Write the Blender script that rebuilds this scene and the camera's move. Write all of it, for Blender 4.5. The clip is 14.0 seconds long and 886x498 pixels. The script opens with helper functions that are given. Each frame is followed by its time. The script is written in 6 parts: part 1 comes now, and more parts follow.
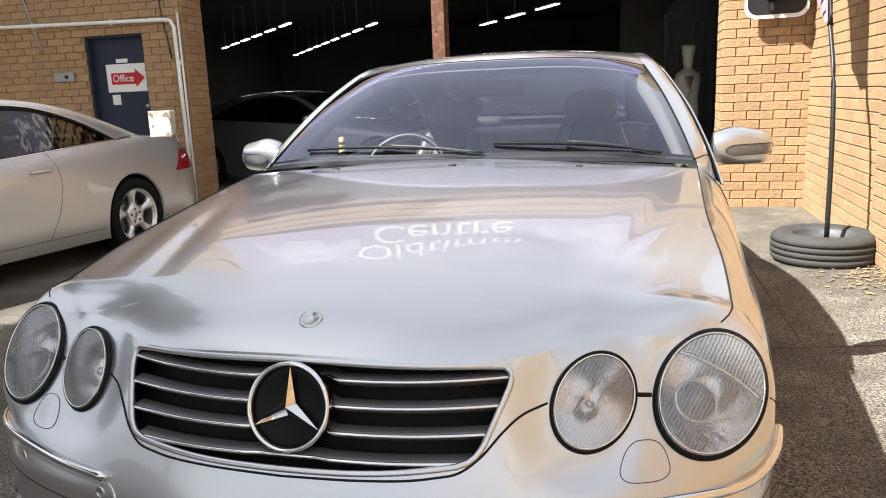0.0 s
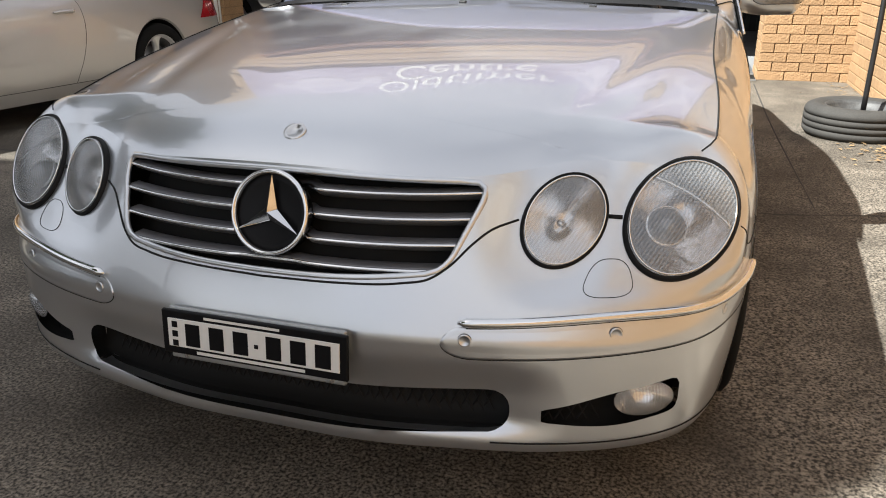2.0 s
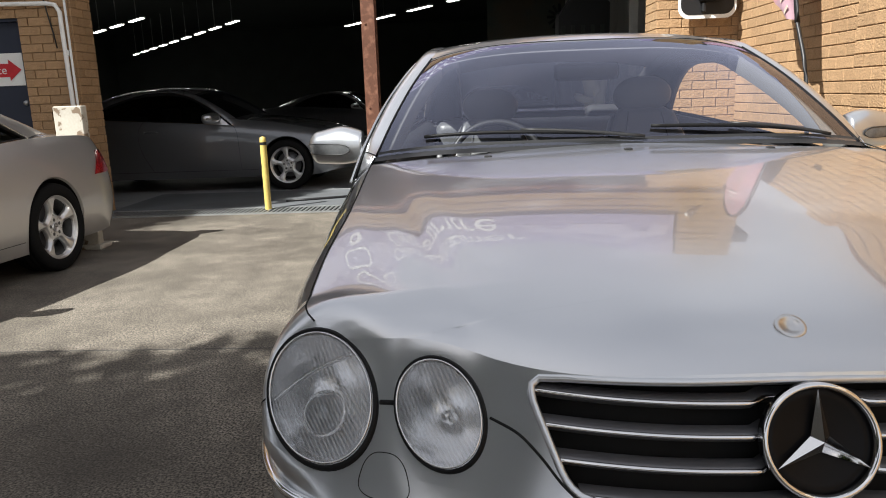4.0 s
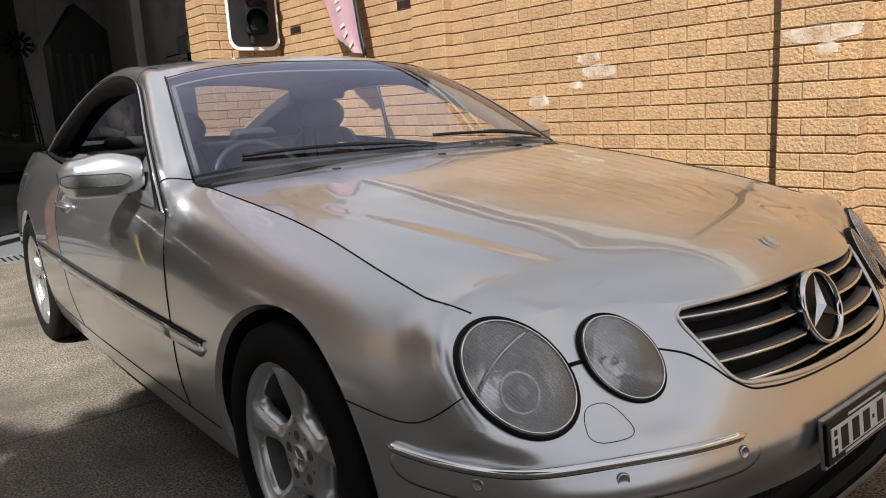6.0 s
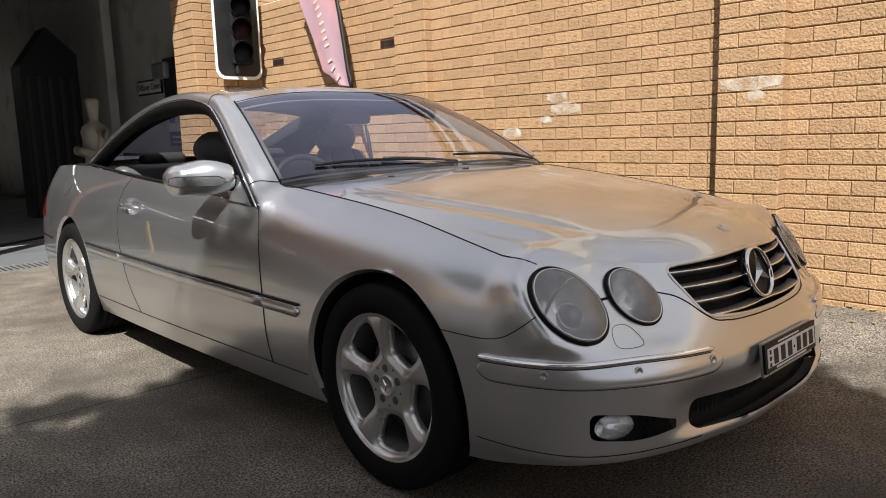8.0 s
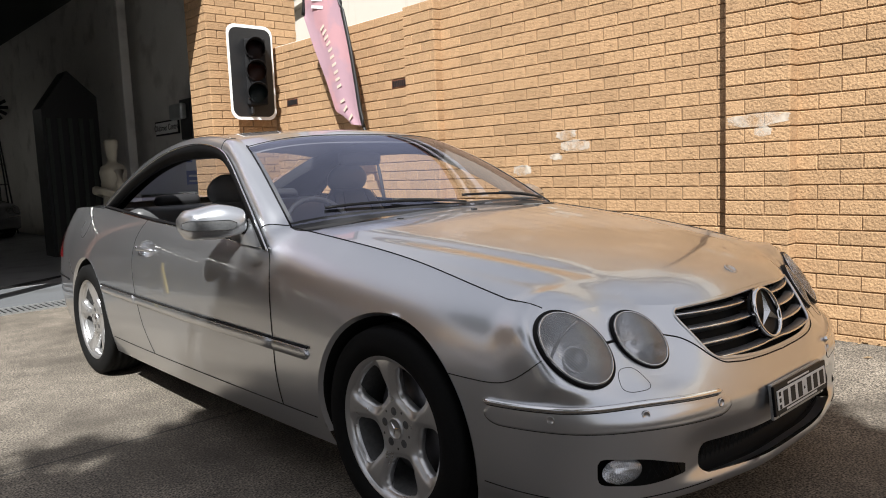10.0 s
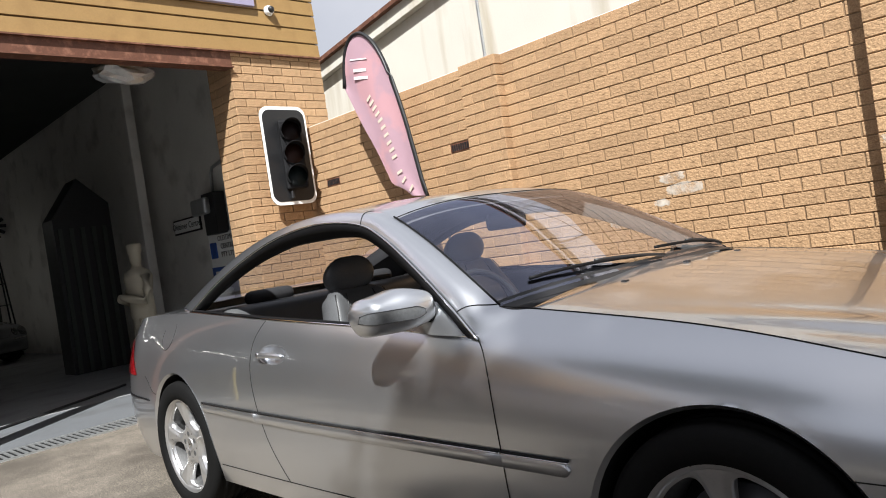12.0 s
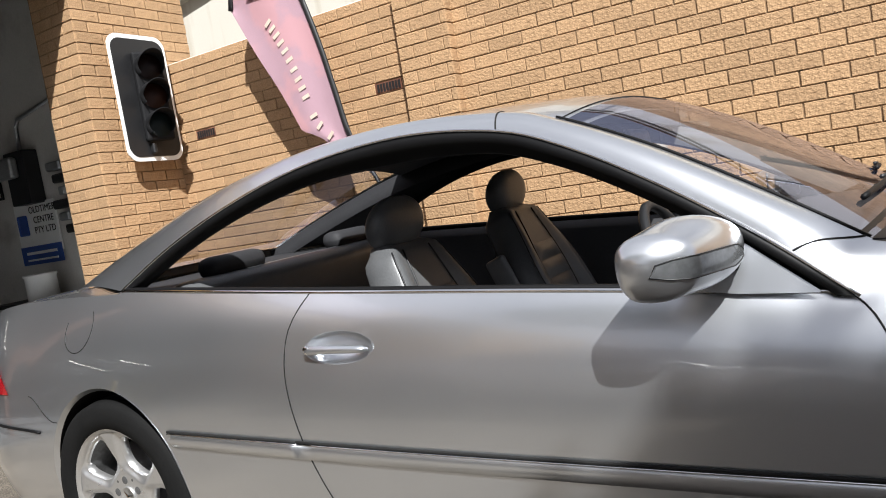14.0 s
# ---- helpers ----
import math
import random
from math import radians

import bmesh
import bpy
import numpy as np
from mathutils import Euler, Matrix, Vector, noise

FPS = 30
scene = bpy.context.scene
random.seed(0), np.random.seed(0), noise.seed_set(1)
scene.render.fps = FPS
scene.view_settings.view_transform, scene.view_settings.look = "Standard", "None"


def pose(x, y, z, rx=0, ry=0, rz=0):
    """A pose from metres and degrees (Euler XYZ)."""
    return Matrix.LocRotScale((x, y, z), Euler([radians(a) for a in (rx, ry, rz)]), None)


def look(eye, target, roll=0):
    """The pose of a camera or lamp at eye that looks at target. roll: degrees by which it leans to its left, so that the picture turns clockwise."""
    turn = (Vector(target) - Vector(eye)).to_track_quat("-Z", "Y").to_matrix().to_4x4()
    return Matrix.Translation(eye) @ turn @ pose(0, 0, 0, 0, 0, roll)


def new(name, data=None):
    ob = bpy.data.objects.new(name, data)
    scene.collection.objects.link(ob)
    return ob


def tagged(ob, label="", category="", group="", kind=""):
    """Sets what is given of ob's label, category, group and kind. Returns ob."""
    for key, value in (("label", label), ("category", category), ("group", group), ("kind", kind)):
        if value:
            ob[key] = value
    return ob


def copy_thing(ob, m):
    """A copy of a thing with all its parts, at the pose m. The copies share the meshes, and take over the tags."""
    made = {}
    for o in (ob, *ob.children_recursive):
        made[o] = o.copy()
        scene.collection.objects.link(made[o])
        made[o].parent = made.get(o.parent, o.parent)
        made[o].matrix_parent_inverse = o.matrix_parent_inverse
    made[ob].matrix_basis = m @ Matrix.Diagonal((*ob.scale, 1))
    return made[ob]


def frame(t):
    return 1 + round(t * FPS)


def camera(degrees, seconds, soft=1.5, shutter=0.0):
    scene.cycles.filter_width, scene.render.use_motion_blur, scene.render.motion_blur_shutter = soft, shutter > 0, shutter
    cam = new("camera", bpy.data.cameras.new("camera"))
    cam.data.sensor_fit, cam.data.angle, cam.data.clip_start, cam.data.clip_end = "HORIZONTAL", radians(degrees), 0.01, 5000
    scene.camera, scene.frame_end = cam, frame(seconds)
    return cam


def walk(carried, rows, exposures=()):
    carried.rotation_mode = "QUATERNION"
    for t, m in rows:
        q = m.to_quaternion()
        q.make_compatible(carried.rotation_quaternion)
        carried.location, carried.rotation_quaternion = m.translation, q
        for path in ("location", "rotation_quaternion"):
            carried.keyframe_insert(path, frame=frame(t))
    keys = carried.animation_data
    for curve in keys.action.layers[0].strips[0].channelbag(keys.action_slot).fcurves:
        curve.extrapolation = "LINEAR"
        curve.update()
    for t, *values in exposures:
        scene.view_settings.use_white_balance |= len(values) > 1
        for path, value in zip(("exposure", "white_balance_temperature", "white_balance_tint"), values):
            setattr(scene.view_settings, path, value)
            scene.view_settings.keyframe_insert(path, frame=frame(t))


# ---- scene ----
cam = camera(62.5, 14.0, soft=1.0)
PATH = [
    (0, (0.598, -1.03, 1.205), (0.09, 0.86, 0.794), -2.3),
    (0.5, (0.64, -1.09, 1.164), (0.179, 0.775, 0.608), -0.6),
    (1, (0.675, -1.084, 1.133), (0.14, 0.737, 0.503), -1.3),
    (1.5, (0.698, -1.069, 1.115), (0.112, 0.719, 0.434), -1.5),
    (2, (0.707, -1.051, 1.106), (0.133, 0.717, 0.368), -0.5),
    (2.5, (0.539, -1.064, 1.142), (0.048, 0.78, 0.544), 3.9),
    (3, (0.204, -1.099, 1.154), (-0.058, 0.79, 0.551), 2.5),
    (3.2, (0.065, -1.054, 1.15), (-0.185, 0.852, 0.6), 1.2),
    (5.3, (-1.271, -0.668, 1.163), (-0.574, 1.178, 0.839), -0.2),
    (5.5, (-1.382, -0.631, 1.156), (-0.483, 1.132, 0.864), 1.8),
    (6, (-1.582, -0.603, 1.144), (-0.361, 0.932, 0.754), -3.3),
    (6.5, (-1.748, -0.751, 1.142), (-0.457, 0.731, 0.772), -5.5),
    (7, (-1.992, -0.807, 1.14), (-0.692, 0.67, 0.787), -5.2),
    (7.5, (-2.226, -0.82, 1.129), (-0.824, 0.575, 0.827), -5.1),
    (8, (-2.276, -0.862, 1.122), (-0.91, 0.566, 0.813), -1.7),
    (8.2, (-2.273, -0.882, 1.127), (-0.907, 0.55, 0.843), -1.5),
    (10.3, (-2.27, -0.894, 1.156), (-0.934, 0.578, 0.938), -2.4),
    (10.5, (-2.285, -0.837, 1.145), (-0.969, 0.653, 0.93), -2.2),
    (11, (-2.437, -0.592, 1.154), (-1.114, 0.905, 1.072), -5.7),
    (11.5, (-2.471, -0.319, 1.169), (-1.037, 1.074, 1.096), -6.9),
    (12, (-2.45, 0.075, 1.181), (-1.057, 1.51, 1.158), -8.6),
    (12.5, (-2.469, 0.434, 1.156), (-0.906, 1.68, 1.085), -8.7),
    (13, (-2.422, 0.813, 1.141), (-0.776, 1.946, 1.075), -8.0),
    (13.2, (-2.383, 0.971, 1.152), (-0.711, 2.062, 1.029), -8.8),
    (13.5, (-2.324, 1.194, 1.152), (-0.707, 2.365, 1.037), -5.2),
    (14, (-2.32, 1.576, 1.17), (-0.6, 2.584, 1.01), -9.3),
]
walk(cam, [(t, look(*r)) for t, *r in PATH], [(0, 1.58, 6460, 7), (1.0, 1.45, 6460, 7), (2.0, 1.38, 6460, 7), (3.2, 1.20, 6420, 7), (5.3, 0.90, 6650, 10), (8.2, 0.86, 6600, 10), (10.3, 0.93, 6400, 10), (14, 0.93, 6300, 10)])

# ---- world, sun, exposure ----
SUN_TRAVEL = Vector((0.6, 0.5, -0.87)).normalized()
elev = math.asin(-SUN_TRAVEL.z)
world = bpy.data.worlds.new("sky")
scene.world = world
world.use_nodes = True
wn = world.node_tree.nodes
sky = wn.new("ShaderNodeTexSky")
sky.sky_type = "NISHITA"
sky.sun_disc = False
sky.sun_elevation = elev
sky.sun_rotation = math.atan2(-SUN_TRAVEL.x, -SUN_TRAVEL.y)
sky.air_density, sky.dust_density = 1.0, 2.5
cloud = wn.new("ShaderNodeTexNoise")
cloud.inputs["Scale"].default_value, cloud.inputs["Detail"].default_value, cloud.inputs["Roughness"].default_value = 1.7, 6.0, 0.5
where = wn.new("ShaderNodeTexCoord")
world.node_tree.links.new(where.outputs["Generated"], cloud.inputs["Vector"])
cover = wn.new("ShaderNodeMapRange")
cover.inputs[1].default_value, cover.inputs[2].default_value, cover.inputs[3].default_value, cover.inputs[4].default_value = 0.36, 0.66, 0.5, 0.92
world.node_tree.links.new(cloud.outputs[0], cover.inputs[0])
blend = wn.new("ShaderNodeMix")
blend.data_type = "RGBA"
world.node_tree.links.new(cover.outputs[0], blend.inputs["Factor"])
world.node_tree.links.new(sky.outputs[0], blend.inputs[6])
blend.inputs[7].default_value = (11.0, 11.0, 11.7, 1)
world.node_tree.links.new(blend.outputs[2], wn["Background"].inputs[0])
wn["Background"].inputs[1].default_value = 0.038
sun = new("sun", bpy.data.lights.new("sun", "SUN"))
sun.data.energy, sun.data.angle, sun.data.color = 5.0, radians(0.6), (1.0, 0.99, 0.955)
sun.matrix_world = look((-20, -20, 25), Vector((-20, -20, 25)) + SUN_TRAVEL)


# ---- materials ----
def material(name, base, rough=0.6, metal=0.0, var=0.12, scale=6.0, fine=80.0, bump=0.0, bump_scale=None,
             coat=0.0, random_tint=0.0, stain=None, runs=1.0, spec=0.5, speck=0.0, speck_scale=300.0, transmission=0.0, ior=1.45, alpha=1.0, rough_var=0.08):
    m = bpy.data.materials.new(name)
    m.use_nodes = True
    n, l = m.node_tree.nodes, m.node_tree.links
    b = n["Principled BSDF"]
    co = n.new("ShaderNodeTexCoord")
    def noise_tex(sc, detail=4.0, tall=1.0):
        t = n.new("ShaderNodeTexNoise")
        t.inputs["Scale"].default_value, t.inputs["Detail"].default_value = sc, detail
        if tall == 1.0:
            l.new(co.outputs["Object"], t.inputs["Vector"])
        else:
            mp = n.new("ShaderNodeMapping")
            mp.inputs["Scale"].default_value = (1.0, 1.0, 1.0 / tall)
            l.new(co.outputs["Object"], mp.inputs["Vector"]); l.new(mp.outputs[0], t.inputs["Vector"])
        return t
    big, small = noise_tex(scale), noise_tex(fine)
    add = n.new("ShaderNodeMath"); add.operation = "ADD"
    l.new(big.outputs[0], add.inputs[0]); l.new(small.outputs[0], add.inputs[1])
    ramp = n.new("ShaderNodeMapRange")
    ramp.inputs[1].default_value, ramp.inputs[2].default_value = 0.55, 1.45
    ramp.inputs[3].default_value, ramp.inputs[4].default_value = 1.0 - var, 1.0 + var
    l.new(add.outputs[0], ramp.inputs[0])
    val = ramp.outputs[0]
    if random_tint:
        info = n.new("ShaderNodeObjectInfo")
        geo = n.new("ShaderNodeNewGeometry")
        s2 = n.new("ShaderNodeMath"); s2.operation = "ADD"
        l.new(info.outputs["Random"], s2.inputs[0]); l.new(geo.outputs["Random Per Island"], s2.inputs[1])
        fr = n.new("ShaderNodeMath"); fr.operation = "FRACT"; l.new(s2.outputs[0], fr.inputs[0])
        mr = n.new("ShaderNodeMapRange")
        mr.inputs[3].default_value, mr.inputs[4].default_value = 1.0 - random_tint, 1.0 + random_tint * 0.6
        l.new(fr.outputs[0], mr.inputs[0])
        mu = n.new("ShaderNodeMath"); mu.operation = "MULTIPLY"
        l.new(val, mu.inputs[0]); l.new(mr.outputs[0], mu.inputs[1])
        val = mu.outputs[0]
    if speck:
        sp = noise_tex(speck_scale, 2.0)
        mr = n.new("ShaderNodeMapRange")
        mr.inputs[1].default_value, mr.inputs[2].default_value = 0.36, 0.64
        mr.inputs[3].default_value, mr.inputs[4].default_value = 1.0 - speck, 1.0 + speck
        l.new(sp.outputs[0], mr.inputs[0])
        mu = n.new("ShaderNodeMath"); mu.operation = "MULTIPLY"
        l.new(val, mu.inputs[0]); l.new(mr.outputs[0], mu.inputs[1])
        val = mu.outputs[0]
    mix = n.new("ShaderNodeVectorMath"); mix.operation = "SCALE"
    mix.inputs[0].default_value = base
    l.new(val, mix.inputs["Scale"])
    col = mix.outputs[0]
    if stain:
        colour, sc, lo, hi, amount = stain
        st = noise_tex(sc, 6.0, runs)
        mr = n.new("ShaderNodeMapRange")
        mr.inputs[1].default_value, mr.inputs[2].default_value, mr.inputs[4].default_value = lo, hi, amount
        l.new(st.outputs[0], mr.inputs[0])
        mx = n.new("ShaderNodeMix"); mx.data_type = "RGBA"
        l.new(mr.outputs[0], mx.inputs["Factor"]); l.new(col, mx.inputs[6]); mx.inputs[7].default_value = (*colour, 1)
        col = mx.outputs[2]
    l.new(col, b.inputs["Base Color"])
    rr = n.new("ShaderNodeMapRange")
    rr.inputs[3].default_value, rr.inputs[4].default_value = max(rough - rough_var, 0.0), rough + rough_var
    l.new(big.outputs[0], rr.inputs[0]); l.new(rr.outputs[0], b.inputs["Roughness"])
    b.inputs["Metallic"].default_value = metal
    b.inputs["Coat Weight"].default_value, b.inputs["Coat Roughness"].default_value = coat, 0.015
    b.inputs["Coat IOR"].default_value = 1.55
    b.inputs["Specular IOR Level"].default_value = spec
    b.inputs["Transmission Weight"].default_value, b.inputs["IOR"].default_value, b.inputs["Alpha"].default_value = transmission, ior, alpha
    if bump:
        bt = noise_tex(bump_scale or fine, 5.0)
        bp = n.new("ShaderNodeBump")
        bp.inputs["Strength"].default_value, bp.inputs["Distance"].default_value = 1.0, bump
        l.new(bt.outputs[0], bp.inputs["Height"]); l.new(bp.outputs[0], b.inputs["Normal"])
    return m


def glowing(name, colour, strength):
    m = bpy.data.materials.new(name)
    m.use_nodes = True
    b = m.node_tree.nodes["Principled BSDF"]
    b.inputs["Base Color"].default_value = (*colour, 1)
    b.inputs["Emission Color"].default_value, b.inputs["Emission Strength"].default_value = (*colour, 1), strength
    return m


def clear_glass(name, tint, rough=0.0, gloss=0.9, ior=1.5, sheen=(1.0, 1.0, 1.0)):
    """Thin glass: see-through, with a mirror film at low angles."""
    m = bpy.data.materials.new(name)
    m.use_nodes = True
    n, l = m.node_tree.nodes, m.node_tree.links
    out = n["Material Output"]
    tr = n.new("ShaderNodeBsdfTransparent"); tr.inputs[0].default_value = (*tint, 1)
    gl = n.new("ShaderNodeBsdfGlossy"); gl.inputs["Roughness"].default_value = rough; gl.inputs["Color"].default_value = (*sheen, 1)
    fr = n.new("ShaderNodeLayerWeight"); fr.inputs[0].default_value = 0.5
    po = n.new("ShaderNodeMath"); po.operation = "POWER"; po.inputs[1].default_value = 3.0
    l.new(fr.outputs["Facing"], po.inputs[0])
    mu = n.new("ShaderNodeMath"); mu.operation = "MULTIPLY_ADD"; mu.inputs[1].default_value, mu.inputs[2].default_value = gloss, ((ior - 1) / (ior + 1)) ** 2
    l.new(po.outputs[0], mu.inputs[0])
    mx = n.new("ShaderNodeMixShader")
    l.new(mu.outputs[0], mx.inputs[0]); l.new(tr.outputs[0], mx.inputs[1]); l.new(gl.outputs[0], mx.inputs[2])
    l.new(mx.outputs[0], out.inputs[0])
    return m


def fluted_glass(name):
    """Lamp lens with fine upright flutes."""
    m = bpy.data.materials.new(name)
    m.use_nodes = True
    n, l = m.node_tree.nodes, m.node_tree.links
    out = n["Material Output"]
    co = n.new("ShaderNodeTexCoord")
    wv = n.new("ShaderNodeTexWave"); wv.bands_direction = "X"
    wv.inputs["Scale"].default_value, wv.inputs["Distortion"].default_value = 48.0, 0.8
    l.new(co.outputs["Object"], wv.inputs["Vector"])
    bp = n.new("ShaderNodeBump"); bp.inputs["Strength"].default_value, bp.inputs["Distance"].default_value = 0.2, 0.001
    l.new(wv.outputs[0], bp.inputs["Height"])
    rf = n.new("ShaderNodeBsdfTransparent")
    fl = n.new("ShaderNodeMapRange"); fl.inputs[3].default_value, fl.inputs[4].default_value = 0.84, 1.0
    l.new(wv.outputs[0], fl.inputs[0]); l.new(fl.outputs[0], rf.inputs[0])
    di = n.new("ShaderNodeBsdfRefraction"); di.inputs["IOR"].default_value = 1.25; di.inputs["Roughness"].default_value = 0.05
    l.new(bp.outputs[0], di.inputs["Normal"])
    m0 = n.new("ShaderNodeMixShader"); m0.inputs[0].default_value = 0.12
    l.new(rf.outputs[0], m0.inputs[1]); l.new(di.outputs[0], m0.inputs[2])
    pr = n.new("ShaderNodeBsdfDiffuse"); pr.inputs["Color"].default_value = (0.82, 0.85, 0.88, 1)
    pf = n.new("ShaderNodeMapRange"); pf.inputs[3].default_value, pf.inputs[4].default_value = 0.27, 0.11
    l.new(wv.outputs[0], pf.inputs[0])
    m1 = n.new("ShaderNodeMixShader")
    l.new(pf.outputs[0], m1.inputs[0]); l.new(m0.outputs[0], m1.inputs[1]); l.new(pr.outputs[0], m1.inputs[2])
    gl = n.new("ShaderNodeBsdfGlossy"); gl.inputs["Roughness"].default_value = 0.02
    fr = n.new("ShaderNodeFresnel"); fr.inputs[0].default_value = 1.85
    mx = n.new("ShaderNodeMixShader")
    l.new(bp.outputs[0], gl.inputs["Normal"])
    l.new(fr.outputs[0], mx.inputs[0]); l.new(m1.outputs[0], mx.inputs[1]); l.new(gl.outputs[0], mx.inputs[2])
    l.new(mx.outputs[0], out.inputs[0])
    return m


PAINT = material("silver metallic paint", (0.63, 0.645, 0.67), 0.295, 0.92, 0.03, 3.0, 900.0, coat=1.0, bump=0.00003, bump_scale=1500, rough_var=0.03)
PAINT_WARM = material("champagne metallic paint", (0.53, 0.515, 0.495), 0.42, 0.7, 0.03, 3.0, 900.0, coat=1.0, rough_var=0.03)
PAINT_GREY = material("grey metallic paint", (0.17, 0.175, 0.185), 0.36, 0.7, 0.03, 3.0, 900.0, coat=1.0, rough_var=0.03)
CHROME = material("chrome", (0.8, 0.8, 0.8), 0.08, 1.0, 0.03, rough_var=0.04)
ALLOY = material("alloy wheel lacquer", (0.62, 0.62, 0.62), 0.3, 0.85, 0.05, 12.0, 200.0, coat=0.6, stain=((0.12, 0.11, 0.10), 30.0, 0.62, 0.8, 0.25))
RUBBER = material("tyre rubber", (0.008, 0.008, 0.008), 0.75, 0.0, 0.25, 9.0, 120.0, bump=0.0005, spec=0.12)
OLD_RUBBER = material("weathered tyre rubber", (0.05, 0.048, 0.045), 0.85, 0.0, 0.3, 9.0, 120.0, bump=0.001)
BLACK = material("black plastic", (0.015, 0.015, 0.016), 0.45, 0.0, 0.2, 10.0)
SEAL = material("black window rubber", (0.004, 0.004, 0.0045), 0.55, 0.0, 0.2, 10.0, spec=0.25)
SLAT = material("grille blade", (0.16, 0.16, 0.17), 0.4, 0.5, 0.1)
DARK = material("dark void plastic", (0.004, 0.004, 0.004), 0.8, 0.0, 0.2)
LEATHER = material("black leather", (0.085, 0.087, 0.090), 0.38, 0.0, 0.2, 8.0, 160.0, bump=0.0006, bump_scale=220)
LEATHER_GREY = material("grey leather", (0.16, 0.165, 0.17), 0.45, 0.0, 0.15, 8.0, 160.0, bump=0.0006, bump_scale=220)
CABIN = material("dark cabin trim", (0.018, 0.018, 0.02), 0.7, 0.0, 0.2, 8.0, bump=0.0004)
TRIM = material("grey pillar cloth", (0.09, 0.088, 0.084), 0.9, 0.0, 0.1, 8.0, 300.0)
HEADLINER = material("grey headliner cloth", (0.10, 0.10, 0.105), 0.9, 0.0, 0.1, 8.0, 300.0)
WINDSCREEN = clear_glass("windscreen glass", (0.93, 0.95, 0.97), 0.0, 0.9, 1.95, (0.76, 0.79, 1.0))
LENS = fluted_glass("fluted headlamp glass")
REFLECTOR = material("lamp reflector", (0.92, 0.93, 0.95), 0.20, 1.0, 0.05, 25.0, 90.0, bump=0.003, bump_scale=30)
# Shade behind the spokes is put into this grey; also the old rim's colour.
BARREL = material("dark wheel metal and barrel shade", (0.10, 0.10, 0.10), 0.6, 0.5, 0.3, 20.0)
PROJECTOR = material("projector lens", (0.25, 0.27, 0.30), 0.05, 0.3, 0.05, coat=1.0)
RED_LENS = material("red tail lamp", (0.28, 0.008, 0.012), 0.2, 0.0, 0.1, coat=1.0)
GREY_LENS = material("smoked indicator lens", (0.14, 0.145, 0.15), 0.2, 0.3, 0.2, 60.0, 120.0, coat=1.0)
PLATE_WHITE = material("white number plate", (0.72, 0.72, 0.70), 0.45, 0.0, 0.05)
BRICK = material("cream face brick", (0.375, 0.235, 0.125), 0.9, 0.0, 0.14, 14.0, 90.0, bump=0.009, bump_scale=62, speck=0.14, speck_scale=110.0, random_tint=0.12, stain=((0.27, 0.165, 0.085), 9.0, 0.6, 0.75, 0.5), rough_var=0.04)
MORTAR = material("raked mortar", (0.25, 0.165, 0.092), 0.95, 0.0, 0.2, 20.0, 150.0, bump=0.003)
CONCRETE = material("worn exposed concrete", (0.150, 0.130, 0.105), 0.92, 0.0, 0.55, 6.0, 48.0, bump=0.0036, bump_scale=85, speck=0.8, speck_scale=120.0, stain=((0.05, 0.042, 0.033), 1.3, 0.42, 0.66, 0.7))
JOINT = material("tar joint", (0.06, 0.055, 0.05), 0.9)
FLOOR_IN = material("painted grey floor", (0.30, 0.305, 0.31), 0.6, 0.0, 0.15, 1.0, 60.0, stain=((0.10, 0.10, 0.10), 2.0, 0.5, 0.7, 0.5))
APRON = material("smooth grey apron", (0.13, 0.137, 0.145), 0.6, 0.0, 0.15, 1.4, 60.0, stain=((0.08, 0.08, 0.08), 2.0, 0.5, 0.7, 0.5))
STEEL = material("galvanised steel", (0.42, 0.43, 0.43), 0.5, 0.8, 0.2, 12.0)
YELLOW = material("ochre cladding board", (0.27, 0.165, 0.06), 0.6, 0.0, 0.10, 4.0, 60.0, stain=((0.20, 0.115, 0.04), 6.0, 0.5, 0.75, 0.5))
REDOX = material("red oxide steel", (0.115, 0.047, 0.027), 0.6, 0.1, 0.25, 9.0, 80.0, stain=((0.33, 0.16, 0.10), 14.0, 0.5, 0.7, 0.6))
RENDER_WALL = material("cream rendered wall", (0.54, 0.51, 0.45), 0.9, 0.0, 0.06, 2.0, 60.0, stain=((0.30, 0.24, 0.15), 3.2, 0.52, 0.72, 0.6), runs=9.0)
CHIPPED = material("chipped white paint", (0.40, 0.37, 0.31), 0.8, 0.0, 0.12, 9.0, 60.0, stain=((0.12, 0.07, 0.035), 11.0, 0.58, 0.62, 0.85))
# Unseen closing wall; its dark tone deepens what the car's paint reflects.
CLOSING = material("closing wall dark for reflections", (0.14, 0.14, 0.135), 0.9, 0.0, 0.1, 2.0, 60.0)
WALL_IN = material("grey interior wall", (0.62, 0.60, 0.56), 0.9, 0.0, 0.12, 1.5, 60.0, stain=((0.15, 0.14, 0.13), 2.0, 0.55, 0.75, 0.5))
# Teal blotches put the bluish light of the deep interior into the colour.
PARTITION = material("brown partition with painted teal light", (0.12, 0.10, 0.075), 0.9, 0.0, 0.2, 1.5, 60.0, stain=((0.05, 0.10, 0.10), 0.9, 0.45, 0.7, 0.7))
# Near-black stands in for the dimness of the deep workshop.
DARK_WALL = material("interior with shade in its colour", (0.05, 0.055, 0.05), 0.9, 0.0, 0.3, 1.5, 60.0)
DOOR_BLUE = material("dark blue door paint", (0.018, 0.024, 0.045), 0.5, 0.0, 0.15, 4.0)
WHITE = material("white paint", (0.78, 0.78, 0.76), 0.5, 0.0, 0.05)
